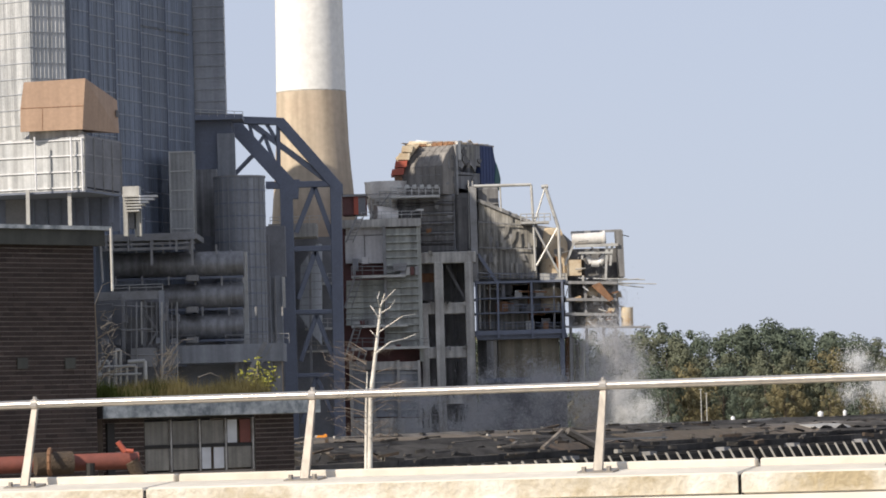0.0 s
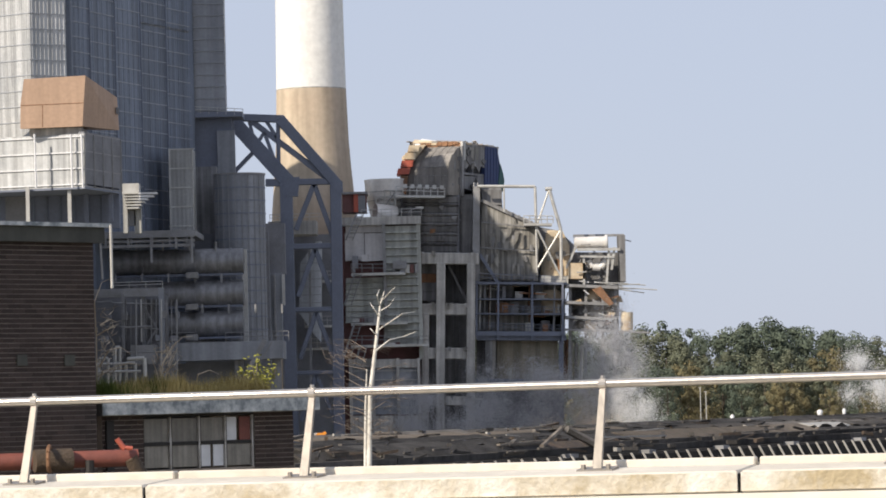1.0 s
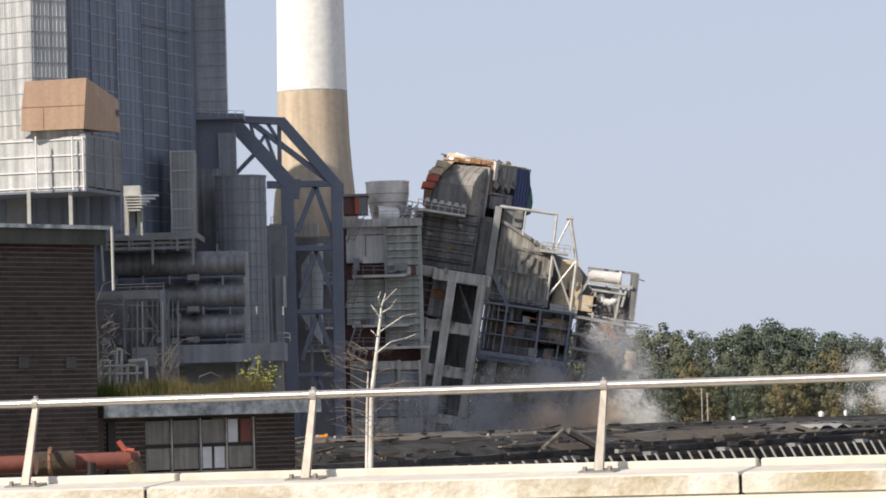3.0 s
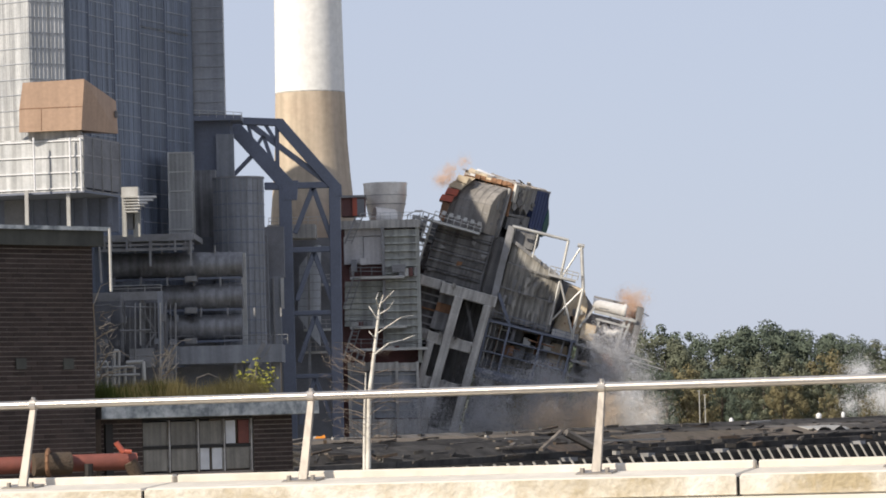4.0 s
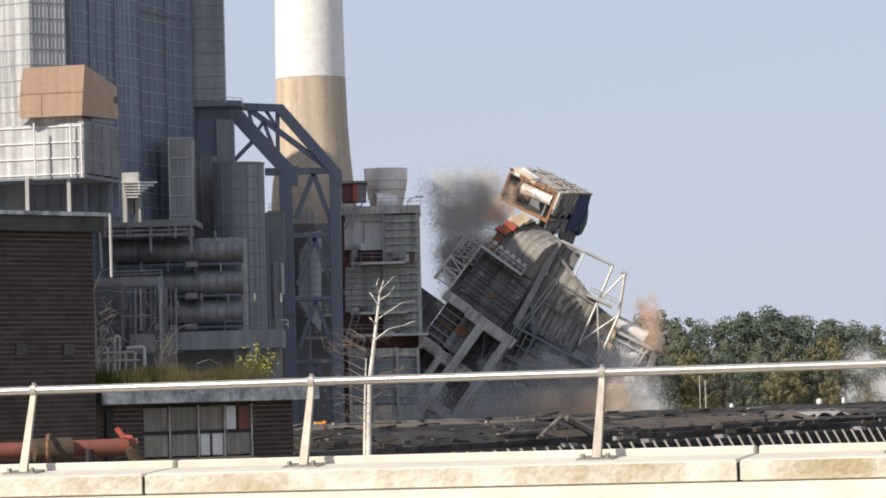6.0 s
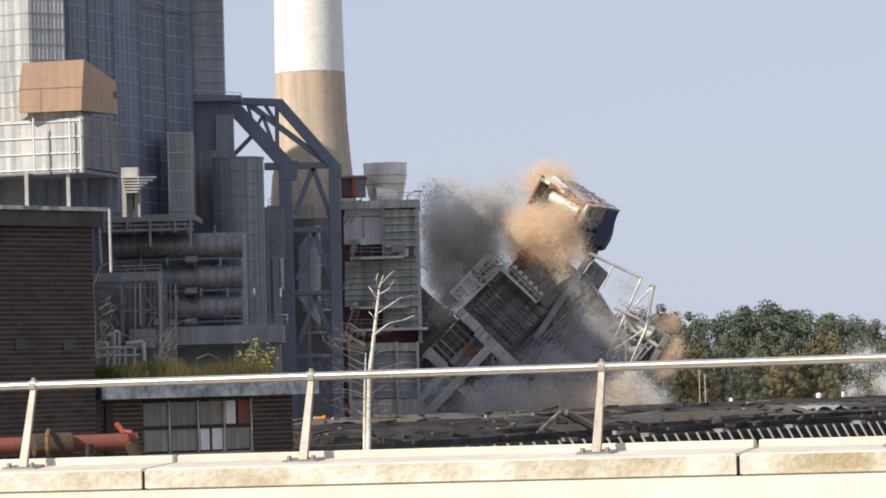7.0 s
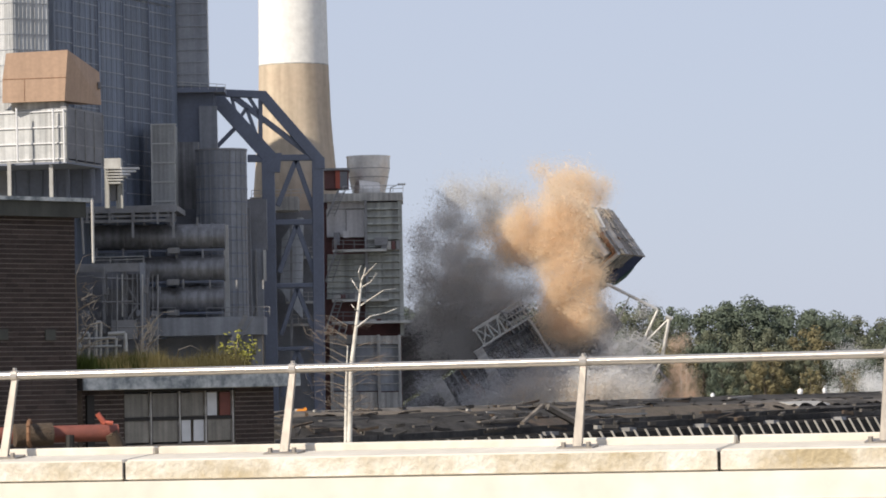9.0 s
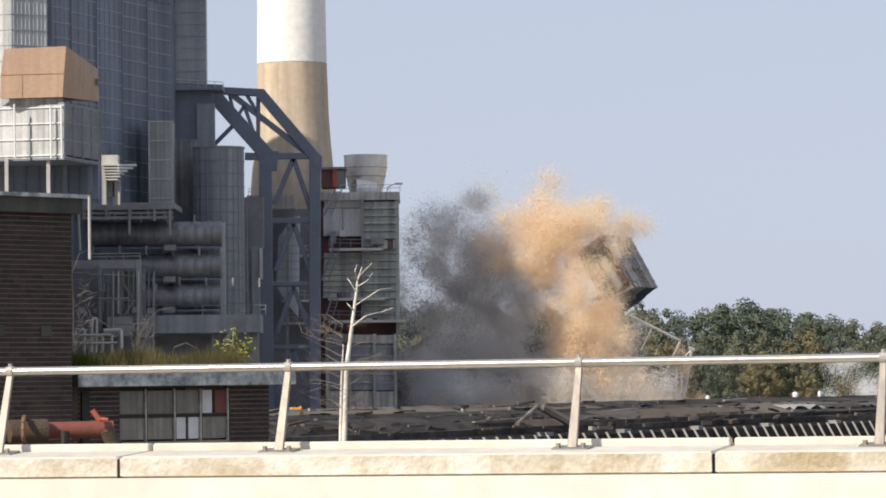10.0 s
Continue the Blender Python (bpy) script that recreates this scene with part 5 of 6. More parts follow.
part("inner_wall", Mesh().sbox(690, 352, 712, 456, 456, 3), "casing", tw)
part("dark_shaft", Mesh().sbox(798, 342, 836, 452, 451, 7), "casing", tw, "sooty shaft")
part("rear_shaft", Mesh().sbox(800, 324, 847, 456, 456.5, 3), "soot", tw)
# Proud darker plate paints the shade of a recess on the shaft.
part("dark_recess", Mesh().sbox(808, 350, 830, 450, 450.6, 0.5), "soot", tw)
part("ladder", Mesh().stube((829, 320), (831, 440), 450, 0.06).stube((836, 320), (838, 440), 450, 0.06), "palesteel", tw)
for i in range(4):
    part("red_rib", Mesh().quad([(694 + 6 * i, 300 - 14 * i), (716 + 5 * i, 297 - 13 * i), (714 + 5 * i, 309 - 13 * i), (692 + 6 * i, 311 - 14 * i)], 450.2, 4.5), "red" if i in (0, 1) else "cream", tw, "torn orange-red steel rib" if i < 2 else "torn cream insulation")
part("torn_liner", Mesh().poly([(700, 280), (722, 258), (742, 256), (718, 290), (704, 312)], 451, 4), "cream", tw)
part("torn_liner", Mesh().poly([(698, 312), (712, 312), (710, 346), (700, 340)], 450.4, 3), "rust", tw)
part("balcony", Mesh().sbox(692, 346, 778, 350, 446.4, 3), "palesteel", tw)
railing(tw, (692, 346), (778, 346), 446.5, 1.0, 0.9, 0.05)
for i in range(6):
    part("actuator", Mesh().sbox(704 + 13 * i, 327, 711 + 13 * i, 334, 447.4, 0.8), "palesteel", tw)
lat = part("lattice", Mesh().beam((657, 350), (658, 446), 449.4, 0.24, 0.24), "palesteel", tw, "pale steel lattice gallery")
part("post", Mesh().beam((690, 346), (691, 446), 449.3, 0.24, 0.24), "palesteel", lat)
part("post", Mesh().beam((660, 352), (661, 447), 452.4, 0.2, 0.2), "palesteel", lat)
for k in range(5):
    y = 352 + 22.5 * k
    part("rung", Mesh().beam((657, y), (691, y), 449.35, 0.18, 0.18), "palesteel", lat)
    part("rung", Mesh().beam((658, y), (660, y + 1), 449.4, 0.16, 3.0), "palesteel", lat)
    if k < 4:
        part("brace", Mesh().beam((657, y), (691, y + 22) if k % 2 else (690, y + 11), 449.45, 0.14, 0.14), "palesteel", lat)
        part("brace", Mesh().beam((657, y + 22), (690, y + 11) if k % 2 == 0 else (691, y + 1), 449.5, 0.14, 0.14), "palesteel", lat)
part("side_deck", Mesh().sbox(654, 384, 704, 389, 450, 5), "steel", tw)
railing(tw, (656, 384), (704, 384), 450, 1.1, 0.8, 0.05, "palesteel")

for x in (656, 664, 672, 682, 692):
    part("gallery_post", Mesh().stube((x, 338 if x > 664 else 350), (x, 392), 449.2, 0.07, 6), "palesteel", tw)
for y, x0 in ((339, 670), (350, 656), (362, 656), (374, 656), (386, 656)):
    part("gallery_rail", Mesh().stube((x0, y), (700, y), 449.1, 0.06, 6), rng.choice(("palesteel", "steel")), tw)
part("gallery_brace", Mesh().stube((656, 388), (692, 341), 449.0, 0.06, 6), "steel", tw)
for i in range(8):
    x = rng.uniform(664, 700)
    part("gallery_box", Mesh().sbox(x, rng.uniform(345, 372), x + rng.uniform(4, 10), rng.uniform(374, 388), 450 + rng.uniform(0, 2), 1), rng.choice(("casing", "steel", "dark")), tw)
lf = thing("concrete_trestle", tuple(A0), "pale concrete frame of columns and beams under the boiler, toppling", "trestle")
for nm, x0, y0, x1, y1, dd in (("beam", 740, 446, 842, 466, 447.5), ("beam", 742, 536, 838, 556, 447.7), ("beam", 746, 614, 836, 634, 447.7), ("beam", 746, 700, 834, 716, 447.7),
                               ("column", 772, 464, 788, 790, 447.4), ("column", 826, 464, 841, 790, 447.4), ("column", 748, 554, 761, 790, 447.6)):
    part(nm, Mesh().sbox(x0, y0, x1, y1, dd, 1.6), "concrete", lf, bevel=0.08)
for i in range(4):
    part("louvre", Mesh().sbox(742, 468 + 16 * i, 773, 483.6 + 16 * i, 449.5, 0.8), "rust" if i == 1 else "casing", lf)
part("rear_wall", Mesh().sbox(742, 456, 806, 790, 455, 1), "casing", lf)
part("rear_wall", Mesh().sbox(812, 456, 842, 790, 455, 1), "casing", lf)
part("side_wall", Mesh().sbox(704, 464, 752, 536, 450.6, 5), "soot", lf)
part("side_wall", Mesh().sbox(708, 556, 752, 650, 450.9, 5), "soot", lf)
for i in range(5):
    part("wall_rib", Mesh().sbox(704, 474 + 13 * i, 752, 477 + 13 * i, 450.2, 0.5), "steel" if i != 2 else "rust", lf)
part("beam", Mesh().sbox(690, 446, 745, 464, 448.6, 1.6), "concrete", lf, bevel=0.08)
part("beam", Mesh().sbox(700, 536, 745, 554, 449.0, 1.6), "concrete", lf, bevel=0.08)
bunker = part("rear_bunker", Mesh().sbox(592, 478, 704, 700, 471, 6), "casing", lf, "dark sheeted bunker behind the trestle")
for k in range(7):
    part("bunker_rib", Mesh().sbox(594 + 17 * k, 478, 596 + 17 * k, 700, 470.8, 0.2), "soot", bunker)
part("rear_column", Mesh().sbox(806, 456, 812, 790, 456, 1), "steel", lf)
part("brace", Mesh().beam((790, 470), (826, 535), 452, 0.3, 0.3), "steel", lf)

wg = thing("boiler_wing", tuple(B0), "stained panelled boiler wing with open floors, toppling", "boiler wing")
part("core", Mesh().poly([(846, 362), (905, 378), (948, 400), (948, 500), (846, 500)], 451.5, 8), "dark", wg)
for i in range(9):
    x = 847 + 11.4 * i
    yt = 356 + max(0, (x - 850) * 0.42)
    for y0, y1 in ((yt, 392 + i * 1.0), (394 + i, 438), (440, 494)):
        part("wall_sheet", Mesh().sbox(x, y0, x + 11.2, y1, 450.6 + rng.uniform(-0.04, 0.04), 0.6), "stained", wg)
part("corner_post", Mesh().sbox(833, 330, 845, 500, 449.8, 1.2), "steel", wg, "grey steel corner post")
part("gantry_box", Mesh().sbox(846, 335, 882, 362, 451, 5), "casing", wg)
part("roof_slope", Mesh().beam((845, 354), (950, 398), 450.2, 0.4, 8), "casing", wg)
for i in range(30):
    x, y = rng.uniform(848, 938), rng.choice((rng.uniform(445, 480), rng.uniform(400, 430)))
    part("torn_patch", Mesh().quad([(x, y), (x + rng.uniform(3, 8), y + rng.uniform(-2, 2)), (x + rng.uniform(3, 8), y + rng.uniform(8, 24)), (x + rng.uniform(-1, 1), y + rng.uniform(8, 24))], 450.1 + rng.uniform(0, 0.2), 0.12), rng.choice(("stained", "stained", "casing")), wg)
for i in range(3):
    part("wall_rail", Mesh().beam((846, 393 + 45 * i), (948, 394 + 47 * i if i else 400), 450.0, 0.12, 0.15), "steel", wg)
part("knee_brace", Mesh().beam((846, 450), (880, 500), 449.8, 0.4, 0.5), "bluesteel", wg)
for y in (497, 526, 552, 584):
    part("floor_beam", Mesh().sbox(840, y, 1002, y + (8 if y == 584 else 4 if y == 497 else 2.2), 449.6, 9), "bluesteel", wg)
railing(wg, (846, 497), (1000, 497), 449.6, 0.9, 1.4, 0.035, "bluesteel")
railing(wg, (890, 552), (1000, 552), 449.6, 0.9, 1.4, 0.035, "bluesteel")
railing(wg, (850, 584), (1000, 584), 449.6, 0.9, 1.6, 0.035, "bluesteel")
for x in (842, 880, 940, 994):
    part("post", Mesh().sbox(x, 497, x + 3.6, 600, 449.45, 0.7), "bluesteel", wg)
part("back_wall", Mesh().sbox(842, 499, 1000, 596, 453.4, 0.6), "stained", wg)
part("lower_back_wall", Mesh().sbox(846, 598, 886, 700, 455, 1), "casing", wg)
for k, (x0, x1, y0, y1, mm) in enumerate(((847, 878, 528, 550, "casing"), (884, 905, 502, 524, "casing"), (908, 938, 505, 524, "stained"), (847, 876, 556, 583, "casing"), (886, 936, 556, 583, "stained"), (945, 992, 556, 583, "yellow"), (945, 958, 502, 550, "casing"), (846, 858, 502, 524, "steel"))):
    part("bay_wall", Mesh().sbox(x0, y0, x1, y1, 452.6 + 0.4 * (k % 3), 0.4), mm, wg)
part("lit_room", Mesh().sbox(892, 530, 936, 552, 454, 1), "yellow", wg, "yellowed inner wall")
part("lit_room", Mesh().sbox(862, 504, 880, 550, 455, 1), "rust", wg)
c = at(975, 532, 453)
part("tank", Mesh().lathe(c.x, 453, [(1.35, c.z - 1.3), (1.35, c.z + 1.1), (1.0, c.z + 1.6)], 24), "cream", wg, "cream round tank", smooth=True)
for i in range(5):
    x = 890 + 21 * i
    part("machine", Mesh().sbox(x, 514 if i % 2 else 540, x + 13, 526 if i % 2 else 552, 452, 1.5), rng.choice(("steel", "casing", "stained", "palesteel")), wg)
for i in range(46):
    fl_y = rng.choice((526, 552, 584))
    x, h, w = rng.uniform(846, 985), rng.uniform(5, 22), rng.uniform(3, 16)
    part("machine", Mesh().sbox(x, fl_y - h, x + w, fl_y, 450.4 + rng.uniform(0, 6), 0.8), rng.choice(("steel", "casing", "stained", "palesteel", "rust", "duct", "yellow", "dark")), wg)
for i in range(16):
    x, y = rng.uniform(848, 985), rng.uniform(503, 580)
    if i % 2:
        part("service_pipe", Mesh().stube((x, y), (min(1000, x + rng.uniform(15, 60)), y + rng.uniform(-2, 2)), 450.2 + rng.uniform(0, 4), rng.uniform(0.06, 0.16), 6), rng.choice(("palesteel", "steel", "rust")), wg)
    else:
        part("service_pipe", Mesh().stube((x, 500), (x + 1, 583), 450.2 + rng.uniform(0, 4), rng.uniform(0.06, 0.16), 6), rng.choice(("palesteel", "steel", "rust")), wg)
part("lower_wall", Mesh().sbox(882, 598, 990, 672, 452, 1), "yellow", wg, "yellow-grey stained lower wall")
part("lower_frame", Mesh().sbox(862, 596, 874, 676, 450.5, 1), "casing", wg)
part("lower_frame", Mesh().sbox(874, 600, 880, 670, 450.8, 1), "stained", wg)
part("lower_frame", Mesh().sbox(846, 592, 1004, 600, 450.2, 2), "bluesteel", wg)
part("lower_frame", Mesh().sbox(846, 668, 1004, 676, 450.2, 2), "bluesteel", wg)
part("lower_frame", Mesh().sbox(992, 596, 1000, 676, 450.2, 2), "bluesteel", wg)
part("lower_block", Mesh().sbox(850, 676, 1004, 780, 452, 6), "dark", wg)
for i in range(4):
    part("vertical_pipe", Mesh().stube((1004 + 9 * i, 596 + 3 * i), (1004 + 9 * i, 690), 452 + i * 0.5, 0.28), rng.choice(("rust", "stained", "palesteel")), wg)
c = at(976, 440, 453)
part("rusty_hopper", Mesh().lathe(c.x, 454, [(1.7, c.z - 3.6), (1.25, c.z), (0.8, c.z + 2.6)], 20), "cream", wg, "cream and rust hopper", smooth=True)
part("hopper_shield", Mesh().poly([(962, 408), (990, 402), (1004, 430), (1006, 492), (986, 492), (960, 440)], 452.8, 0.6), "cream", wg)
for i in range(8):
    x, y = rng.uniform(962, 994), rng.uniform(412, 480)
    part("torn_patch", Mesh().quad([(x, y), (x + 6, y + rng.uniform(-3, 3)), (x + 7, y + rng.uniform(8, 18)), (x + 1, y + rng.uniform(8, 18))], 452.5, 0.15), rng.choice(("rust", "rust", "stained", "casing")), wg)
part("hopper_back", Mesh().poly([(948, 398), (985, 404), (1012, 428), (1012, 500), (948, 500)], 455.5, 2), "casing", wg, "sooty wall behind the hopper")
part("hopper_foot", Mesh().sbox(955, 484, 1004, 498, 451, 4), "palesteel", wg)

ms = thing("pipe_mast", tuple(B0), "bent pale steel pipe frame with an A-shaped mast, toppling", "mast")
for nm, a, b, r in (("pipe", (838, 330), (940, 327), 0.2), ("post", (940, 327), (944, 395), 0.17), ("post", (885, 331), (887, 374), 0.1), ("mast_leg", (965, 331), (944, 400), 0.12), ("mast_leg", (965, 331), (988, 402), 0.22),
                    ("mast_cap", (958, 331), (970, 330), 0.26), ("post", (988, 402), (992, 492), 0.2), ("brace", (945, 400), (992, 488), 0.13), ("brace", (988, 402), (950, 470), 0.13), ("post", (944, 395), (948, 480), 0.15)):
    part(nm, Mesh().stube(a, b, 449.2, r, 8), "palesteel", ms)
part("platform", Mesh().sbox(922, 392, 972, 396, 448.6, 2.5), "palesteel", ms)
railing(ms, (922, 392), (974, 391), 448.6, 0.9, 0.8, 0.06)

for i in range(14):
    x = rng.uniform(742, 838)
    y = rng.choice((446, 536, 614, 700))
    part("spall", Mesh().quad([(x, y - 2), (x + rng.uniform(3, 9), y - 2), (x + rng.uniform(3, 8), y + rng.uniform(3, 9)), (x + 1, y + rng.uniform(2, 7))], 447.25, 0.3), rng.choice(("casing", "concrete", "stained")), lf)
wk = thing("wrecked_plant", tuple(W0), "torn drums, beams and plates of a wrecked plant end, toppling", "wreckage")
part("drum", Mesh().tube(at(1012, 425, 451), at(1072, 421, 451), 0.75, 20), "silver", wk, "dented bright drum", smooth=True)
part("drum_band", Mesh().tube(at(1066, 421, 451), at(1070, 421, 451), 0.9, 20), "silver", wk)
part("end_plate", Mesh().poly([(1090, 408), (1102, 408), (1106, 490), (1097, 490)], 450, 5), "casing", wk, "dark end plate")
part("top_beam", Mesh().beam((1010, 412), (1100, 408), 455, 0.3, 0.3), "steel", wk)
part("cross_beam", Mesh().beam((1018, 436), (1094, 433), 449.6, 0.35, 0.5), "palesteel", wk)
part("cross_beam", Mesh().beam((1024, 448), (1084, 447), 449.8, 0.25, 0.5), "palesteel", wk)
for a, b in (((1030, 448), (1032, 498)), ((1074, 436), (1072, 496)), ((1084, 430), (1080, 470)), ((1016, 430), (1000, 470))):
    part("upright", Mesh().beam(a, b, 450, 0.28, 0.4), "palesteel", wk)
part("bent_duct", Mesh().path([at(1038, 455, 451), at(1046, 466, 451), at(1060, 466, 451), at(1072, 454, 451)], [0.5, 0.5, 0.5, 0.45], 12), "silver", wk, smooth=True)
part("cream_box", Mesh().sbox(1004, 460, 1033, 488, 450, 3), "cream", wk, "cream switch box")
part("dark_inside", Mesh().sbox(1008, 440, 1094, 580, 455, 1), "casing", wk)
for i in range(7):
    x, y = 1040 + rng.uniform(0, 40), 492 + rng.uniform(0, 12)
    part("bent_rod", Mesh().stube((x, y), (x + rng.uniform(50, 88), y + rng.uniform(-6, 10)), 449.6 + i * 0.3, 0.07, 5), "palesteel", wk)
for y in (500, 530, 556, 578):
    part("floor_plate", Mesh().beam((1000, y), (1092 + (60 if y == 578 else 0), y + 1), 449.8, 0.35 if y != 578 else 0.22, 6 if y != 578 else 3), "steel", wk)
for i in range(16):
    x, y = rng.uniform(1002, 1092), rng.uniform(504, 572)
    w, h = rng.uniform(6, 20), rng.uniform(6, 18)
    part("debris_plate", Mesh().quad([(x, y), (x + w, y + rng.uniform(-5, 5)), (x + w + rng.uniform(-4, 4), y + h), (x + rng.uniform(-4, 4), y + h)], 449.8 + rng.uniform(0, 4), 0.5), rng.choice(("rust", "casing", "stained", "cream", "palesteel", "steel")), wk)
for i in range(40):
    x, y = rng.uniform(1000, 1100), rng.uniform(412, 575)
    a = rng.uniform(0, 3.14)
    ln = rng.uniform(8, 30)
    part("bent_rod", Mesh().stube((x, y), (x + ln * math.cos(a), y + ln * math.sin(a) * 0.7), 449.5 + rng.uniform(0, 4), rng.uniform(0.04, 0.12), 5), rng.choice(("palesteel", "steel", "rust", "whitepane", "casing")), wk)
part("rust_plate", Mesh().poly([(1046, 506), (1062, 500), (1086, 530), (1078, 534)], 449.5, 0.4), "rust", wk)
c = at(1110, 560, 451)
part("round_bin", Mesh().lathe(c.x, 451, [(0.75, c.z - 1.2), (0.75, c.z + 1.1)], 18), "cream", wk, smooth=True)
for x in (1008, 1036, 1066, 1088):
    part("upright", Mesh().sbox(x, 498, x + 5, 700, 451, 0.5), "steel", wk)

tb = thing("tower_top_block", tuple(HEAD_Q), "torn sheet-clad tower head with a deep blue end, breaking off", "tower head")
HW, HD = 7.4, 9.4
for k in range(7):
    v0 = HD * k / 7
    sheet = part("roof_sheet", hbox(Mesh(), -HW, 0.1, v0 + 0.03, v0 + HD / 7 - 0.03, -0.22 + 0.03 * (k % 2), 0.0 + 0.04 * (k % 3)), ("headroof", "cream", "headroof", "headroof", "hood", "headroof", "headroof")[k], tb)
    part("standing_seam", hbox(Mesh(), -HW, 0.1, v0 - 0.03, v0 + 0.03, -0.1, 0.14), "headroof", sheet)
for u in (-6.0, -4.2, -2.6, -0.9):
    part("roof_batten", hbox(Mesh(), u, u + 0.08, 0.2, HD - 0.1, 0.08, 0.15), "headroof", tb)
part("back_wall", hbox(Mesh(), -HW, 0, HD - 0.25, HD, -5.2, -0.25), "casing", tb)
part("left_wall", hbox(Mesh(), -HW, -HW + 0.25, 0.05, HD - 0.25, -3.7, -0.25), "casing", tb)
part("floor_plate", hbox(Mesh(), -HW, -0.05, 0.3, HD - 0.25, -4.0, -3.7), "casing", tb)
# Dark sheet paints the shade inside the open head.
part("inner_bulkhead", hbox(Mesh(), -HW + 0.25, -0.2, 3.4, 3.6, -3.7, -0.25), "dark", tb, "dark backing for the unlit inside of the head")
rim = part("front_rim", hbox(Mesh(), -HW, 0.05, -0.12, 0.05, -0.5, -0.05), "rust", tb, "rust-stained torn rim of the open front")
for k in range(9):
    u = -HW + 0.1 + 0.8 * k
    a, b, h = rng.uniform(0, 0.18), rng.uniform(0, 0.18), rng.uniform(0.25, 0.5)
    part("rim_plate", Mesh().hexa([hp(u, -0.2 - a, -h), hp(u + 0.74, -0.2 - b, -h), hp(u + 0.74, -0.13, -h), hp(u, -0.13, -h), hp(u, -0.26, 0.02 + a), hp(u + 0.74, -0.26, 0.02 + b), hp(u + 0.74, -0.13, 0.02 + b), hp(u, -0.13, 0.02 + a)]), rng.choice(("headroof", "cream", "headroof", "rust", "rust", "whitepane")), rim)
part("side_rim", hbox(Mesh(), -0.25, 0.06, -0.1, 0.15, -3.9, -0.5), "rust", tb)
part("side_rim", hbox(Mesh(), -HW, -HW + 0.3, -0.1, 0.1, -3.7, -0.5), "rust", tb)
part("sill_rim", hbox(Mesh(), -HW, 0.05, -0.08, 0.3, -4.1, -3.7), "rust", tb)
for k in range(6):
    u = -HW + 0.9 + 1.05 * k
    part("inner_rib", hbox(Mesh(), u, u + 0.14, 0.3, 3.4, -0.6 - rng.uniform(0, 0.4), -0.25), rng.choice(("rust", "casing", "red")), tb)
part("fallen_drum", Mesh().tube(hp(-5.0, 0.55, -1.55), hp(-0.5, 0.45, -1.35), 0.72, 20), "silver", tb, "dented bright drum", smooth=True)
part("drum_band", Mesh().tube(hp(-2.9, 0.5, -1.45), hp(-2.7, 0.5, -1.45), 0.78, 20), "silver", tb)
# the end wall: torn cladding in front, deep blue sheet behind
part("end_post", hbox(Mesh(), 0.06, 0.4, -0.1, 0.6, -2.2, 0.1), "palesteel", tb)
part("end_plate", hprism(Mesh(), [(0.6, -0.2), (6.0, -0.2), (6.0, -2.9), (5.0, -2.7), (4.6, -3.6), (3.4, -2.4), (2.2, -2.6), (1.4, -3.3), (0.6, -3.0)], -0.18, 0.05), "casing", tb)
part("end_plate", hprism(Mesh(), [(1.8, -0.5), (4.4, -0.4), (4.2, -2.0), (3.0, -2.2), (2.0, -1.6)], 0.06, 0.16), "stained", tb, "torn pale patch")
part("end_plate", hprism(Mesh(), [(0.3, -4.2), (5.9, -4.0), (5.9, -5.6), (4.4, -5.3), (3.2, -5.9), (0.5, -5.7)], -0.3, -0.05), "casing", tb)
part("end_recess", hbox(Mesh(), -1.3, -1.1, 0.4, 6.2, -5.6, -0.3), "dark", tb)
for k in range(12):
    v, w = rng.uniform(0.8, 5.6), rng.uniform(-5.2, -0.8)
    part("hanging_scrap", hprism(Mesh(), [(v, w), (v + rng.uniform(0.3, 0.9), w + rng.uniform(-0.2, 0.2)), (v + rng.uniform(0.2, 0.9), w - rng.uniform(0.4, 1.3)), (v - rng.uniform(0, 0.3), w - rng.uniform(0.3, 1.0))], 0.07, 0.22), rng.choice(("casing", "hood", "soot", "casing")), tb)
part("blue_side", hprism(Mesh(), [(5.9, -0.15), (8.9, -0.15), (9.7, -2.2), (10.3, -3.2), (10.6, -4.2), (10.2, -5.0), (8.6, -5.3), (7.6, -4.9), (6.6, -5.3), (5.9, -4.9)], -0.6, 0.12), "bluetarp", tb, "deep blue sheeted end")
part("green_edge", hprism(Mesh(), [(9.7, -2.2), (10.3, -3.2), (10.7, -4.2), (10.5, -5.6), (9.6, -5.9), (9.2, -4.4)], -0.7, 0.2), "greentarp", tb)
for k in range(4):
    v = 6.5 + 0.75 * k
    part("sheet_fold", hbox(Mesh(), 0.12, 0.17, v, v + 0.1, -4.8, -0.25), "bluetarp", tb)
part("hanging_skirt", hprism(Mesh(), [(6.2, -5.1), (10.2, -5.3), (10.4, -7.2), (9.6, -8.0), (8.4, -7.4), (6.4, -6.4)], -0.9, -0.4), "casing", tb)
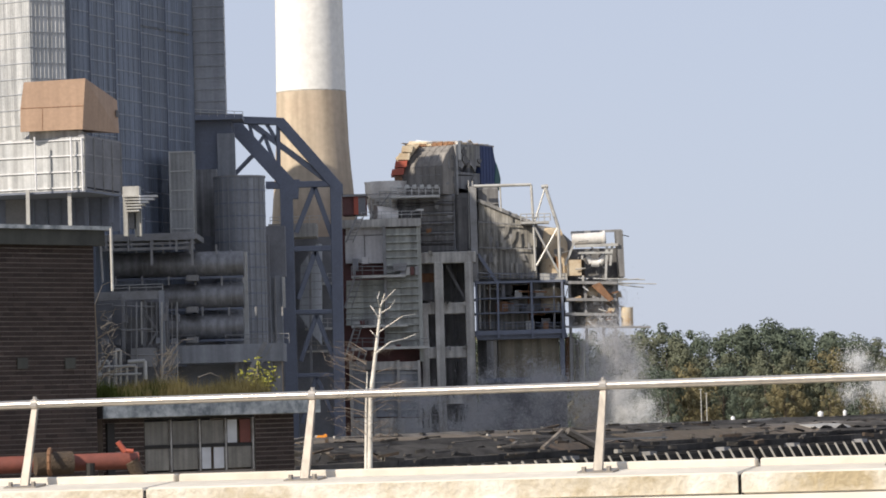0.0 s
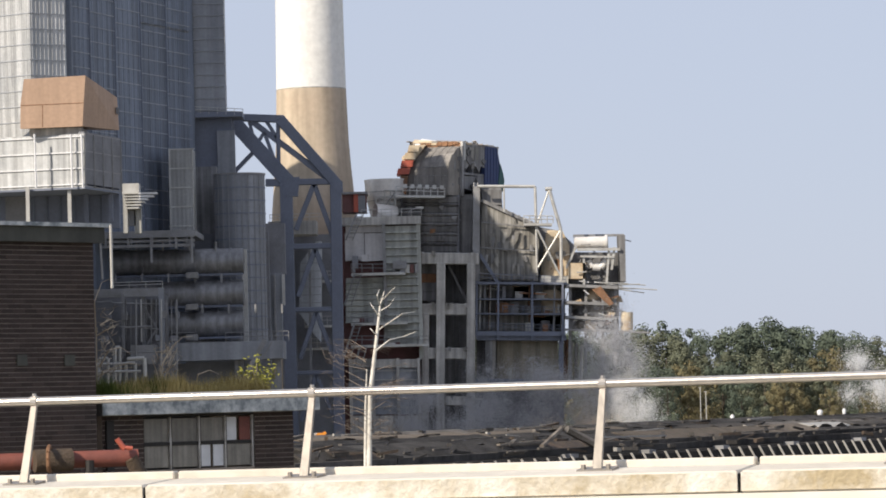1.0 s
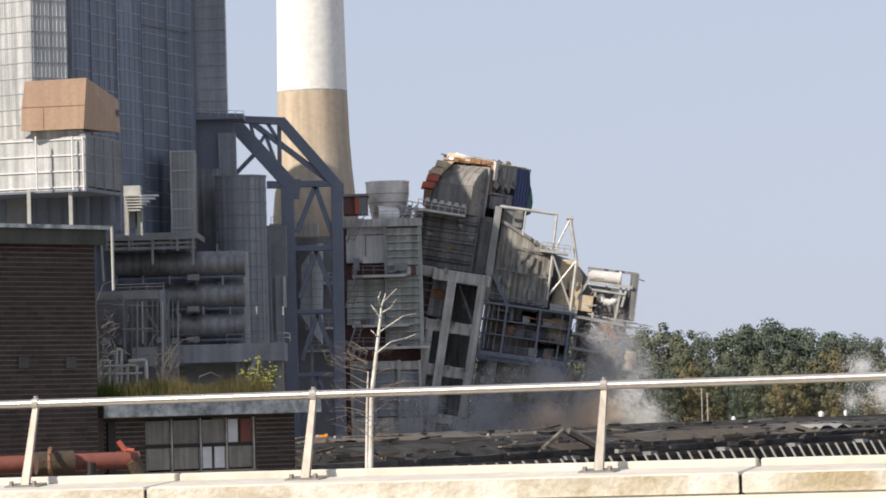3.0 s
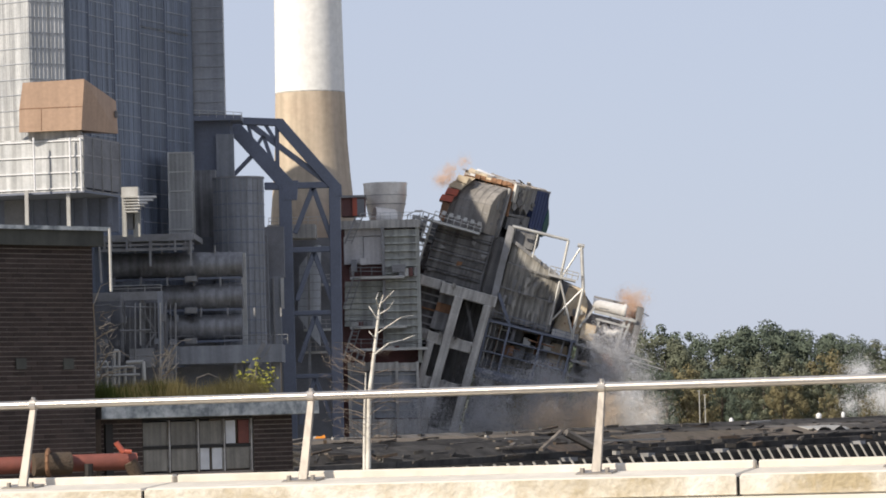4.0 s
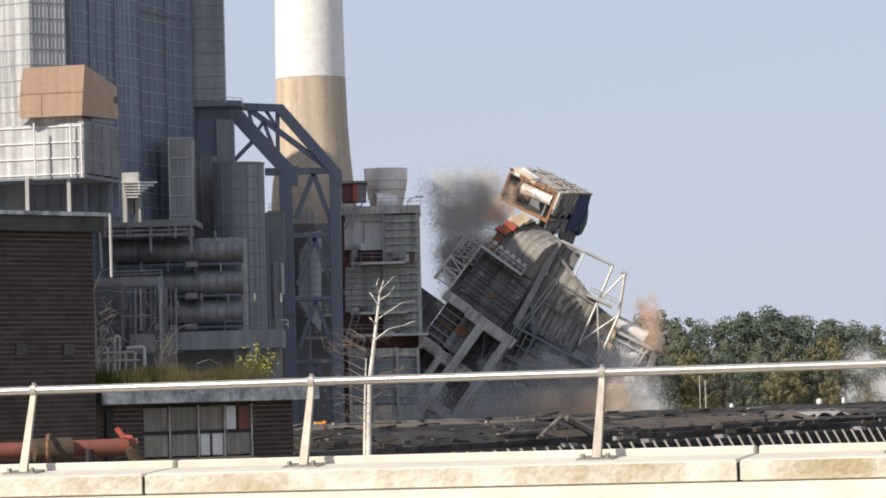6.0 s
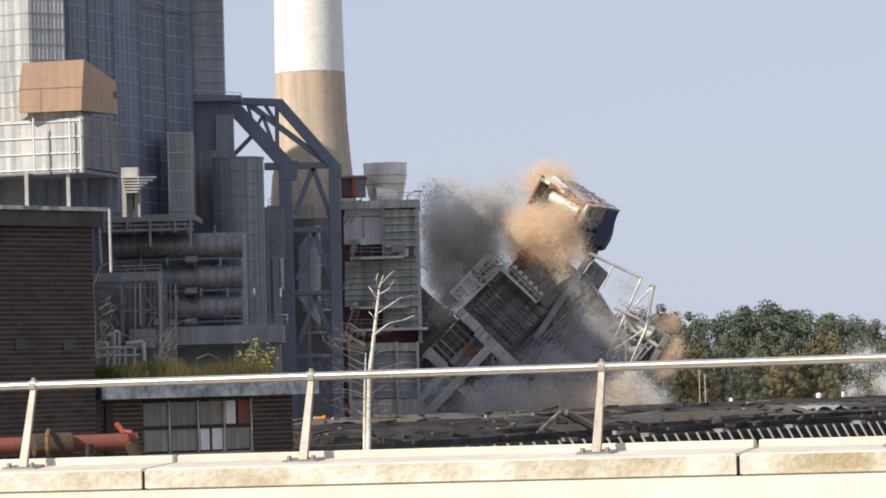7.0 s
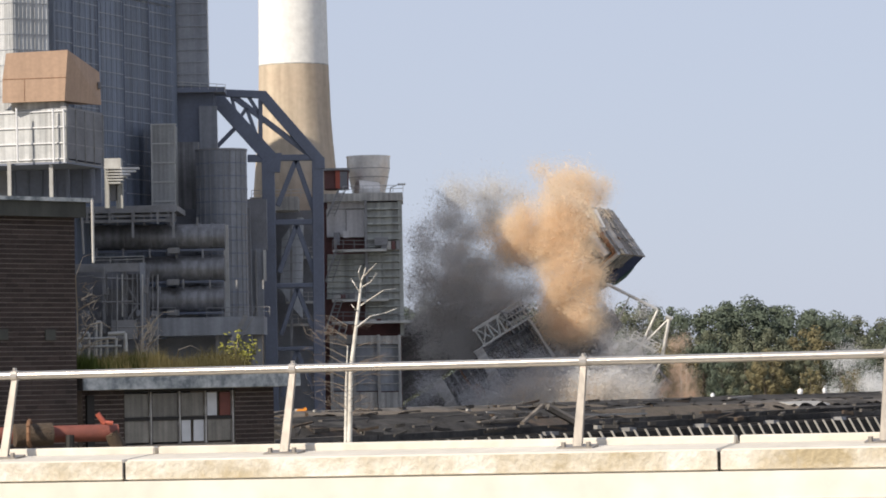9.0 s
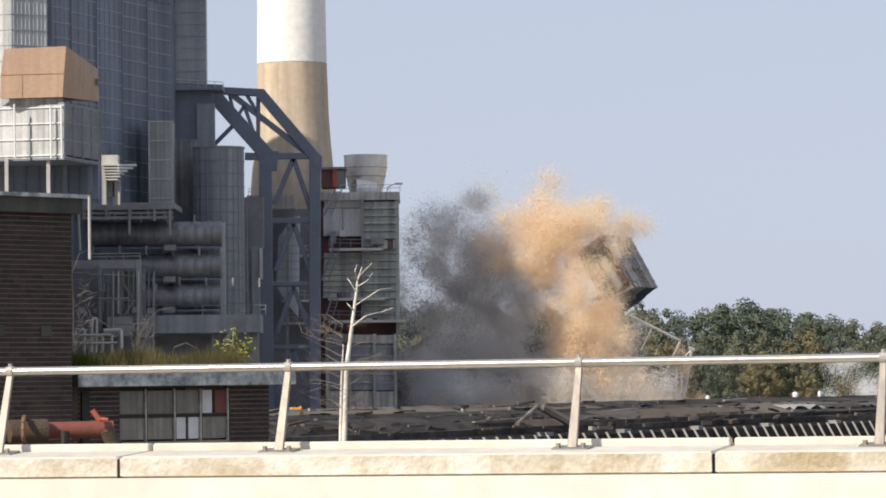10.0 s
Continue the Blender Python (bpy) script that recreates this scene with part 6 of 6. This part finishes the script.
for v0, v1, h, mm in ((-0.35, 0.5, 0.35, "cream"), (0.2, 1.4, 0.5, "whitepane"), (1.2, 2.6, 0.35, "headroof"), (-0.3, 0.7, 0.3, "headroof")):
    u0 = -HW + 0.6 + 1.4 * v0 if v0 > 0 else -HW + 0.4
    u1 = u0 + rng.uniform(2.6, 5.0)
    part("bent_roof_sheet", Mesh().hexa([hp(u0, v0, 0.05), hp(u1, v0, 0.02), hp(u1, v1, 0.16), hp(u0, v1, 0.16), hp(u0, v0, 0.13), hp(u1, v0, 0.1 + h * 0.4), hp(u1, v1, 0.2 + h * 0.3), hp(u0, v1, 0.24 + h)]), mm, tb, "bent pale roof sheet")
for i in range(9):
    u, v = rng.uniform(-HW, -0.3), rng.uniform(-0.2, 7.5)
    a = rng.uniform(0, 6.28)
    ln = rng.uniform(0.4, 1.3)
    p = hp(u, v, 0.15)
    q = p + Vector((math.cos(a) * ln, math.sin(a) * ln, rng.uniform(0.02, 0.45)))
    sd = Vector((-math.sin(a), math.cos(a), 0.1)) * rng.uniform(0.1, 0.35)
    up = Vector((0, 0, 0.05))
    part("roof_shard", Mesh().hexa([p - sd, q - sd * 0.6, q + sd * 0.7, p + sd, p - sd + up, q - sd * 0.6 + up, q + sd * 0.7 + up, p + sd + up]), rng.choice(("headroof", "hood", "silver", "casing", "rust")), tb)
part("roof_skirt", Mesh().poly([(846, 328), (880, 332), (884, 372), (876, 366), (848, 356)], 453, 4), "casing", wg)

# ================= how the pieces fall: seconds, across, height, lean =================
rows_a = ((0, 3.3, 28.8, 0), (0.5, 3.5, 28.6, 0.8), (1, 3.7, 28.3, 1.8), (1.5, 3.95, 27.9, 3.2), (2, 4.35, 27.1, 5.4), (2.5, 4.6, 26.45, 7.3), (4, 6.1, 23.4, 17), (4.5, 6.6, 21.9, 20), (5, 7.1, 20.3, 24.5), (5.5, 7.95, 18.4, 31),
          (7, 9.1, 12.5, 45), (7.5, 10.4, 10.5, 47), (8, 11.3, 8.2, 50), (8.5, 11.6, 6.9, 53), (9, 11.9, 5.3, 58), (9.5, 12.5, 3.0, 62), (10, 13.3, 1.2, 66))
rows_b = ((0, 4.3, 37.1, 0), (0.5, 4.5, 37.0, 0.8), (1, 4.8, 36.8, 1.7), (1.5, 5.3, 36.5, 3.0), (2, 6.1, 35.95, 5.4), (2.5, 6.7, 35.35, 7.2), (4, 9.2, 32.05, 15.5), (4.5, 10.2, 31.0, 18.5), (5, 11.2, 30.25, 21.5), (5.5, 13.0, 29.35, 25.5),
          (7, 18.6, 25.15, 35), (8, 21.15, 21.2, 42), (9, 22.9, 18.3, 47), (10, 24.3, 14.4, 51))
rows_m = rows_b[:10] + ((7, 18.6, 25.9, 27), (8, 20.5, 24.0, 28), (9, 22.8, 21.3, 28), (10, 26.0, 17.5, 27))
# the tower head: seconds, across, height of its corner, lean, tip forward, yaw lost
rows_head = ((0, 1.93, 42.7, 0, 0, 0), (0.5, 2.13, 42.6, 0.8, 0, 0), (1, 2.55, 42.4, 1.8, 0, 0), (1.5, 3.2, 42.05, 3.1, 0.5, 0), (2, 4.2, 41.6, 5, 1, 0), (2.5, 5.3, 41.0, 6.8, 1.5, 0), (4, 9.36, 37.35, 15.5, 5, 1), (4.5, 10.7, 36.1, 17.5, 8, 2), (5, 11.9, 35.15, 19.5, 11, 4),
             (5.5, 13.1, 34.9, 21, 14, 5), (7, 18.15, 32.1, 29, 13, 4), (8, 21.0, 28.85, 41.5, 16, 8), (9, 23.95, 25.25, 51, 20, 14), (10, 26.05, 21.25, 58, 22, 18))
rows_w = [(t, x + 17.6 * math.cos(radians(a)) - 5.5 * math.sin(radians(a)), z - 17.6 * math.sin(radians(a)) - 5.5 * math.cos(radians(a)), a) for t, x, z, a in rows_b[:10]]
rows_w += [(7, 28.0, 16.0, 35), (8, 29.3, 13.0, 45), (9, 30.5, 9.5, 50), (10, 31.0, 6.5, 55)]


# ================= dust and smoke =================
def puff_mesh(seed, n, grain, thin=0.35):
    """A billowing puff of unit radius made of fine flying grains: knotted lobes in a thin halo."""
    r = np.random.RandomState(seed)
    lobes = r.normal(0, 1, (26, 3))
    lobes /= np.linalg.norm(lobes, axis=1)[:, None]
    lobes *= r.uniform(0.1, 0.7, (26, 1))
    size = r.uniform(0.12, 0.4, 26)
    weight = size ** 2 / (size ** 2).sum()
    k = r.choice(26, n, p=weight)
    v = r.normal(0, 1, (n, 3))
    v /= np.linalg.norm(v, axis=1)[:, None]
    p = lobes[k] + v * (size[k] * np.abs(r.normal(0.42, 0.5, n)))[:, None]
    halo = r.rand(n) < thin
    p[halo] = r.normal(0, 0.42, (int(halo.sum()), 3))
    a = r.normal(0, 1, (n, 3))
    b = r.normal(0, 1, (n, 3))
    g = grain * r.uniform(0.6, 1.5, n)[:, None]
    a *= g
    b *= g
    verts = np.stack([p - a, p + a, p + b], 1).reshape(-1, 3)
    me = bpy.data.meshes.new("dust_puff")
    me.from_pydata(verts.tolist(), [], [(3 * i, 3 * i + 1, 3 * i + 2) for i in range(n)])
    return me


PUFFS = {}
for mm, n, grain in (("dust_orange", 9000, 0.0108), ("dust_rust", 6500, 0.0105), ("dust_grey", 8500, 0.0105), ("dust_pale", 7000, 0.0105), ("dust_white", 8000, 0.0098), ("dust_blue", 8000, 0.008), ("dust_tan", 7000, 0.0105)):
    for s in range(3):
        me = puff_mesh(10 * s + len(mm), int(n * 0.8), grain * 1.12, {"dust_orange": 0.7, "dust_rust": 0.55, "dust_grey": 0.7}.get(mm, 0.6))
        me.materials.append(M[mm])
        PUFFS[mm, s] = me
CLOUD = []
smoke_rng = random.Random(9)
U = smoke_rng.uniform


def drift(t):
    """How far the sheet has slid across and down at t as the camera pans."""
    ts = [r[0] for r in CAMERA_ROWS]
    return (-float(np.interp(t, ts, [r[1] for r in CAMERA_ROWS])) * F * radians(1), (CAMERA_ROWS[0][2] - float(np.interp(t, ts, [r[2] for r in CAMERA_ROWS]))) * F * radians(1))


def puff(mm, radius, rows, label):
    """rows: (seconds, sheet x, sheet y, distance) through which the puff drifts."""
    ob = new("dust_cloud", PUFFS[mm, smoke_rng.randrange(3)])
    ob.scale = (radius,) * 3
    tagged(ob, label, "dust", kind="stuff")
    spin = [U(-30, 30) for _ in range(3)]
    turn0 = [U(0, 360) for _ in range(3)]
    keys = []
    for t, x, y, d in rows:
        sx, sy = drift(t)
        p = at(x + sx, y + sy, d)
        keys.append((t, pose(p.x, p.y, p.z, *[a + s * t / 10 for a, s in zip(turn0, spin)])))
    CLOUD.append((ob, keys))


def within(box, d0, d1):
    """A place inside a sheet box (x0, y0, x1, y1), thicker to its middle."""
    f = lambda a, b: (a + b) / 2 + (b - a) * 0.5 * (U(-1, 1) + U(-1, 1)) / 1.6
    return (f(box[0], box[2]), f(box[1], box[3]), U(d0, d1))


def burst(mm, count, r, hide, t0, stages, label):
    """Puffs that ride inside a falling piece (hide: its rows and an inner place) until t0 and then drift from stage to stage."""
    rows_h, (hx, hy, hd) = hide
    for _ in range(count):
        go = U(*t0)
        p = at(hx + U(-8, 8), hy + U(-8, 8), hd)
        dx, dz = p.x - rows_h[0][1], p.z - rows_h[0][2]
        keys = []
        spin = [U(-30, 30) for _ in range(3)]
        turn0 = [U(0, 360) for _ in range(3)]
        for t, x, z, a in rows_h:
            if t < go:
                c, s = math.cos(radians(a)), math.sin(radians(a))
                keys.append((t, Vector((x + dx * c + dz * s, hd, z - dx * s + dz * c))))
        for t, b, d0, d1 in stages:
            if t > keys[-1][0] + 0.5:
                sx, sy = drift(t)
                x, y, d = within(b, d0, d1)
                keys.append((t, at(x + sx, y + sy, d)))
        ob = new("dust_cloud", PUFFS[mm, smoke_rng.randrange(3)])
        ob.scale = (U(*r),) * 3
        tagged(ob, label, "dust", kind="stuff")
        CLOUD.append((ob, [(t, pose(*q, *[a + s * t / 10 for a, s in zip(turn0, spin)])) for t, q in keys]))


CASING, HEAD, TORN, ENDBOX = (rows_a, (757, 400, 455)), (rows_a, (757, 385, 455)), (rows_a, (750, 310, 455)), (rows_w, (1060, 545, 453.5))
# foot dust, there from the start
for i in range(20):
    x, y = U(850, 1080), U(655, 760)
    puff("dust_blue", U(2.6, 4.4), [(0, x, y, U(440, 446)), (5, x + U(0, 25), y - U(0, 25), 443), (10, x + U(0, 50), y - U(0, 40), 443)], "thin bluish dust round the foot of the tower")
for i in range(12):
    x, y = U(720, 880), U(700, 775)
    puff("dust_blue", U(2.2, 3.6), [(0, x, y, U(438, 441)), (5, x + U(-10, 25), y - U(0, 15), 440), (10, x + U(-20, 40), y - U(0, 30), 440)], "thin bluish dust round the foot of the tower")
for i in range(24):
    x, y = U(1030, 1140), U(575, 730)
    puff("dust_blue", U(2.0, 3.6), [(0, x, y, U(440, 446)), (5, x + U(0, 25), y + U(0, 25), 443), (7.5, x + U(10, 40), max(y + 20, 690 + U(0, 60)), 443), (10, x + U(10, 60), max(y + 20, 690 + U(0, 60)), 443)], "thin bluish dust round the foot of the tower")
for i in range(14):
    x, y = U(940, 1110), U(690, 770)
    puff("dust_tan", U(1.8, 3.0), [(0, x, y + 70, 440), (2, x, y + 25, 440), (4, x + U(-10, 20), y, 440), (10, x + U(-60, 40), y - U(0, 20), 440)], "tan dust rising at the foot of the tower")
for i in range(13):
    x, y = U(1075, 1165), U(665, 760)
    puff("dust_white", U(1.6, 2.8), [(0, x, y, 441), (10, x + U(-25, 15), y - U(-10, 25), 441)], "white steam beside the falling tower")
for i in range(11):
    x, y = U(1500, 1640), U(635, 740)
    puff("dust_white", U(2.2, 3.4), [(0, x, y, 500), (10, x + U(-35, 0), y - U(0, 15), 500)], "white steam drifting before the wood")
L_O, L_G = "ochre dust bursting from the breaking tower head", "sooty smoke boiling behind the toppled casing"
burst("dust_orange", 20, (2.1, 3.3), HEAD, (5.6, 6.3), ((7, (905, 365, 1010, 455), 446, 452), (8.5, (875, 365, 985, 465), 447, 453), (10, (860, 345, 1070, 500), 447, 453)), L_O)
burst("dust_orange", 26, (2.3, 3.6), HEAD, (6.2, 7.6), ((8.5, (940, 340, 1065, 450), 446, 450), (10, (890, 365, 1100, 520), 443, 448)), L_O)
burst("dust_orange", 17, (2.0, 3.2), HEAD, (5.6, 6.2), ((7, (935, 300, 1000, 360), 456, 461), (8.5, (945, 290, 1060, 380), 456, 462), (10, (890, 325, 1130, 445), 456, 462)), L_O)
burst("dust_orange", 46, (2.2, 3.3), HEAD, (8.1, 8.6), ((9.2, (975, 460, 1070, 600), 442, 447), (10, (970, 480, 1110, 740), 437, 444)), "ochre dust pouring down the wreck")
burst("dust_orange", 14, (1.4, 2.1), HEAD, (5.8, 6.4), ((7, (920, 405, 1030, 460), 447, 451), (8.5, (975, 445, 1060, 525), 446, 450), (10, (985, 490, 1090, 620), 444, 449)), L_O)
burst("dust_rust", 12, (0.9, 1.5), TORN, (2.2, 2.8), ((4.5, (775, 275, 860, 345), 451, 456), (5.5, (800, 300, 900, 370), 451, 456), (7, (900, 350, 1000, 430), 450, 454), (10, (940, 400, 1080, 500), 450, 455)), "reddish dust off the tower head")
burst("dust_grey", 30, (2.1, 3.4), CASING, (4.0, 4.6), ((5.5, (765, 310, 880, 420), 452, 458), (7, (755, 320, 915, 480), 458, 464), (8.5, (740, 320, 960, 520), 458, 464), (10, (730, 330, 980, 570), 456, 462)), L_G)
burst("dust_grey", 36, (2.5, 3.8), CASING, (5.2, 6.2), ((7, (750, 350, 890, 530), 459, 465), (8.5, (740, 380, 950, 620), 458, 464), (10, (720, 400, 980, 660), 454, 461)), L_G)
burst("dust_grey", 44, (2.3, 3.2), CASING, (6.4, 7.4), ((8.5, (790, 480, 930, 640), 456, 464), (10, (720, 560, 980, 740), 441, 452)), L_G)
burst("dust_pale", 30, (2.2, 3.2), CASING, (4.2, 6.0), ((7, (755, 360, 830, 560), 455, 460), (8.5, (745, 370, 860, 600), 455, 460), (10, (735, 380, 890, 640), 455, 460)), "thin pale smoke trailing behind")
burst("dust_blue", 16, (2.4, 3.6), ENDBOX, (4.6, 6.0), ((7, (1000, 500, 1140, 680), 446, 449), (8.5, (1000, 500, 1150, 690), 444, 448), (10, (980, 560, 1180, 720), 441, 446)), "grey dust hanging before the broken wing")
burst("dust_rust", 15, (1.2, 2.0), ENDBOX, (2.8, 3.6), ((4.5, (1118, 495, 1142, 580), 451, 454), (5.5, (1125, 515, 1155, 605), 450, 454), (7.2, (1150, 550, 1215, 670), 449, 452), (10, (1170, 610, 1250, 750), 446, 450)), "rusty dust off the wrecked end")
# dust thrown up along the ground
for i in range(34):
    x0 = U(860, 1130)
    puff(smoke_rng.choice(("dust_pale", "dust_tan", "dust_blue")), U(2.2, 3.4), [(0, x0, U(800, 830), 444), (2, x0 + U(0, 30), U(770, 790), 443), (4.5, x0 + U(-30, 60), U(700, 770), 442), (7, x0 + U(-60, 60), U(680, 770), 441), (10, U(760, 1190), U(660, 770), 438)], "tan and pale dust rolling along the ground")
for i in range(40):
    x0 = U(850, 1150)
    puff(smoke_rng.choice(("dust_pale", "dust_tan", "dust_pale", "dust_white")), U(2.4, 3.6), [(0, x0, U(850, 870), 441), (5, x0, U(800, 830), 441), (7.2, x0 + U(-20, 20), U(695, 770), 440), (8.5, x0 + U(-30, 30), U(665, 765), 439), (10, U(800, 1190), U(660, 770), 437)], "pale dust rolling along the ground")


# ================= bricks =================
def bricks(wall, parent, s0, s1, z0, z1, limit, hole=None):
    me = None
    rest = Mesh()
    count = 0
    row = 0
    z = z1 - 0.08
    while z > z0:
        s = s1
        half = row % 2
        while s > s0:
            length = 0.115 if half else 0.24
            half = 0
            a, b = max(s0, s - length), s
            if b - a > 0.05:
                if count < limit and b - a > 0.23:
                    if me is None:
                        bm_ = wall.slab(Mesh(), 0, 0.24, 0.0, 0.009, 0, 0.068)
                        base = wall.p(0, 0, 0)
                        me = bpy.data.meshes.new("brick")
                        me.from_pydata([tuple(Vector(v) - base) for v in bm_.v], [], bm_.f)
                        me.materials.append(M["brick"])
                    ob = new("brick", me)
                    ob.parent = parent
                    ob.location = wall.p(a, 0, z) - HOME[parent.name]
                    count += 1
                else:
                    wall.slab(rest, a, b, 0.0, 0.009, z, z + 0.068)
            s = a - 0.01
        z -= 0.08
        row += 1
    if rest.v:
        tagged(part("brick_field", rest, "brickjoin", parent), kind="stuff")


bricks(bw, house_b, -2.2, 0, bw.hit(80, 870)[1], z_top, 230)
bricks(aw, ann, sa[0], sa[1], aw.hit(220, 870)[1], zf0, 35)
bricks(aw, ann, sa[7], sa[8], aw.hit(480, 860)[1], zf0, 35)


# ================= what moves =================
def motions():
    for ob, rows in ((tw, rows_a), (lf, rows_a), (wg, rows_b), (ms, rows_m), (wk, rows_w)):
        walk(ob, [(t, pose(x, TD, z, 0, a, 0)) for t, x, z, a in rows])
    walk(tb, [(t, pose(x, HEAD_Q.y, z, 0, a, 0) @ pose(0, 0, 0, r, 0, 0) @ pose(0, 0, 0, 0, 0, yw)) for t, x, z, a, r, yw in rows_head])
    for ob, keys in CLOUD:
        walk(ob, keys)


motions()
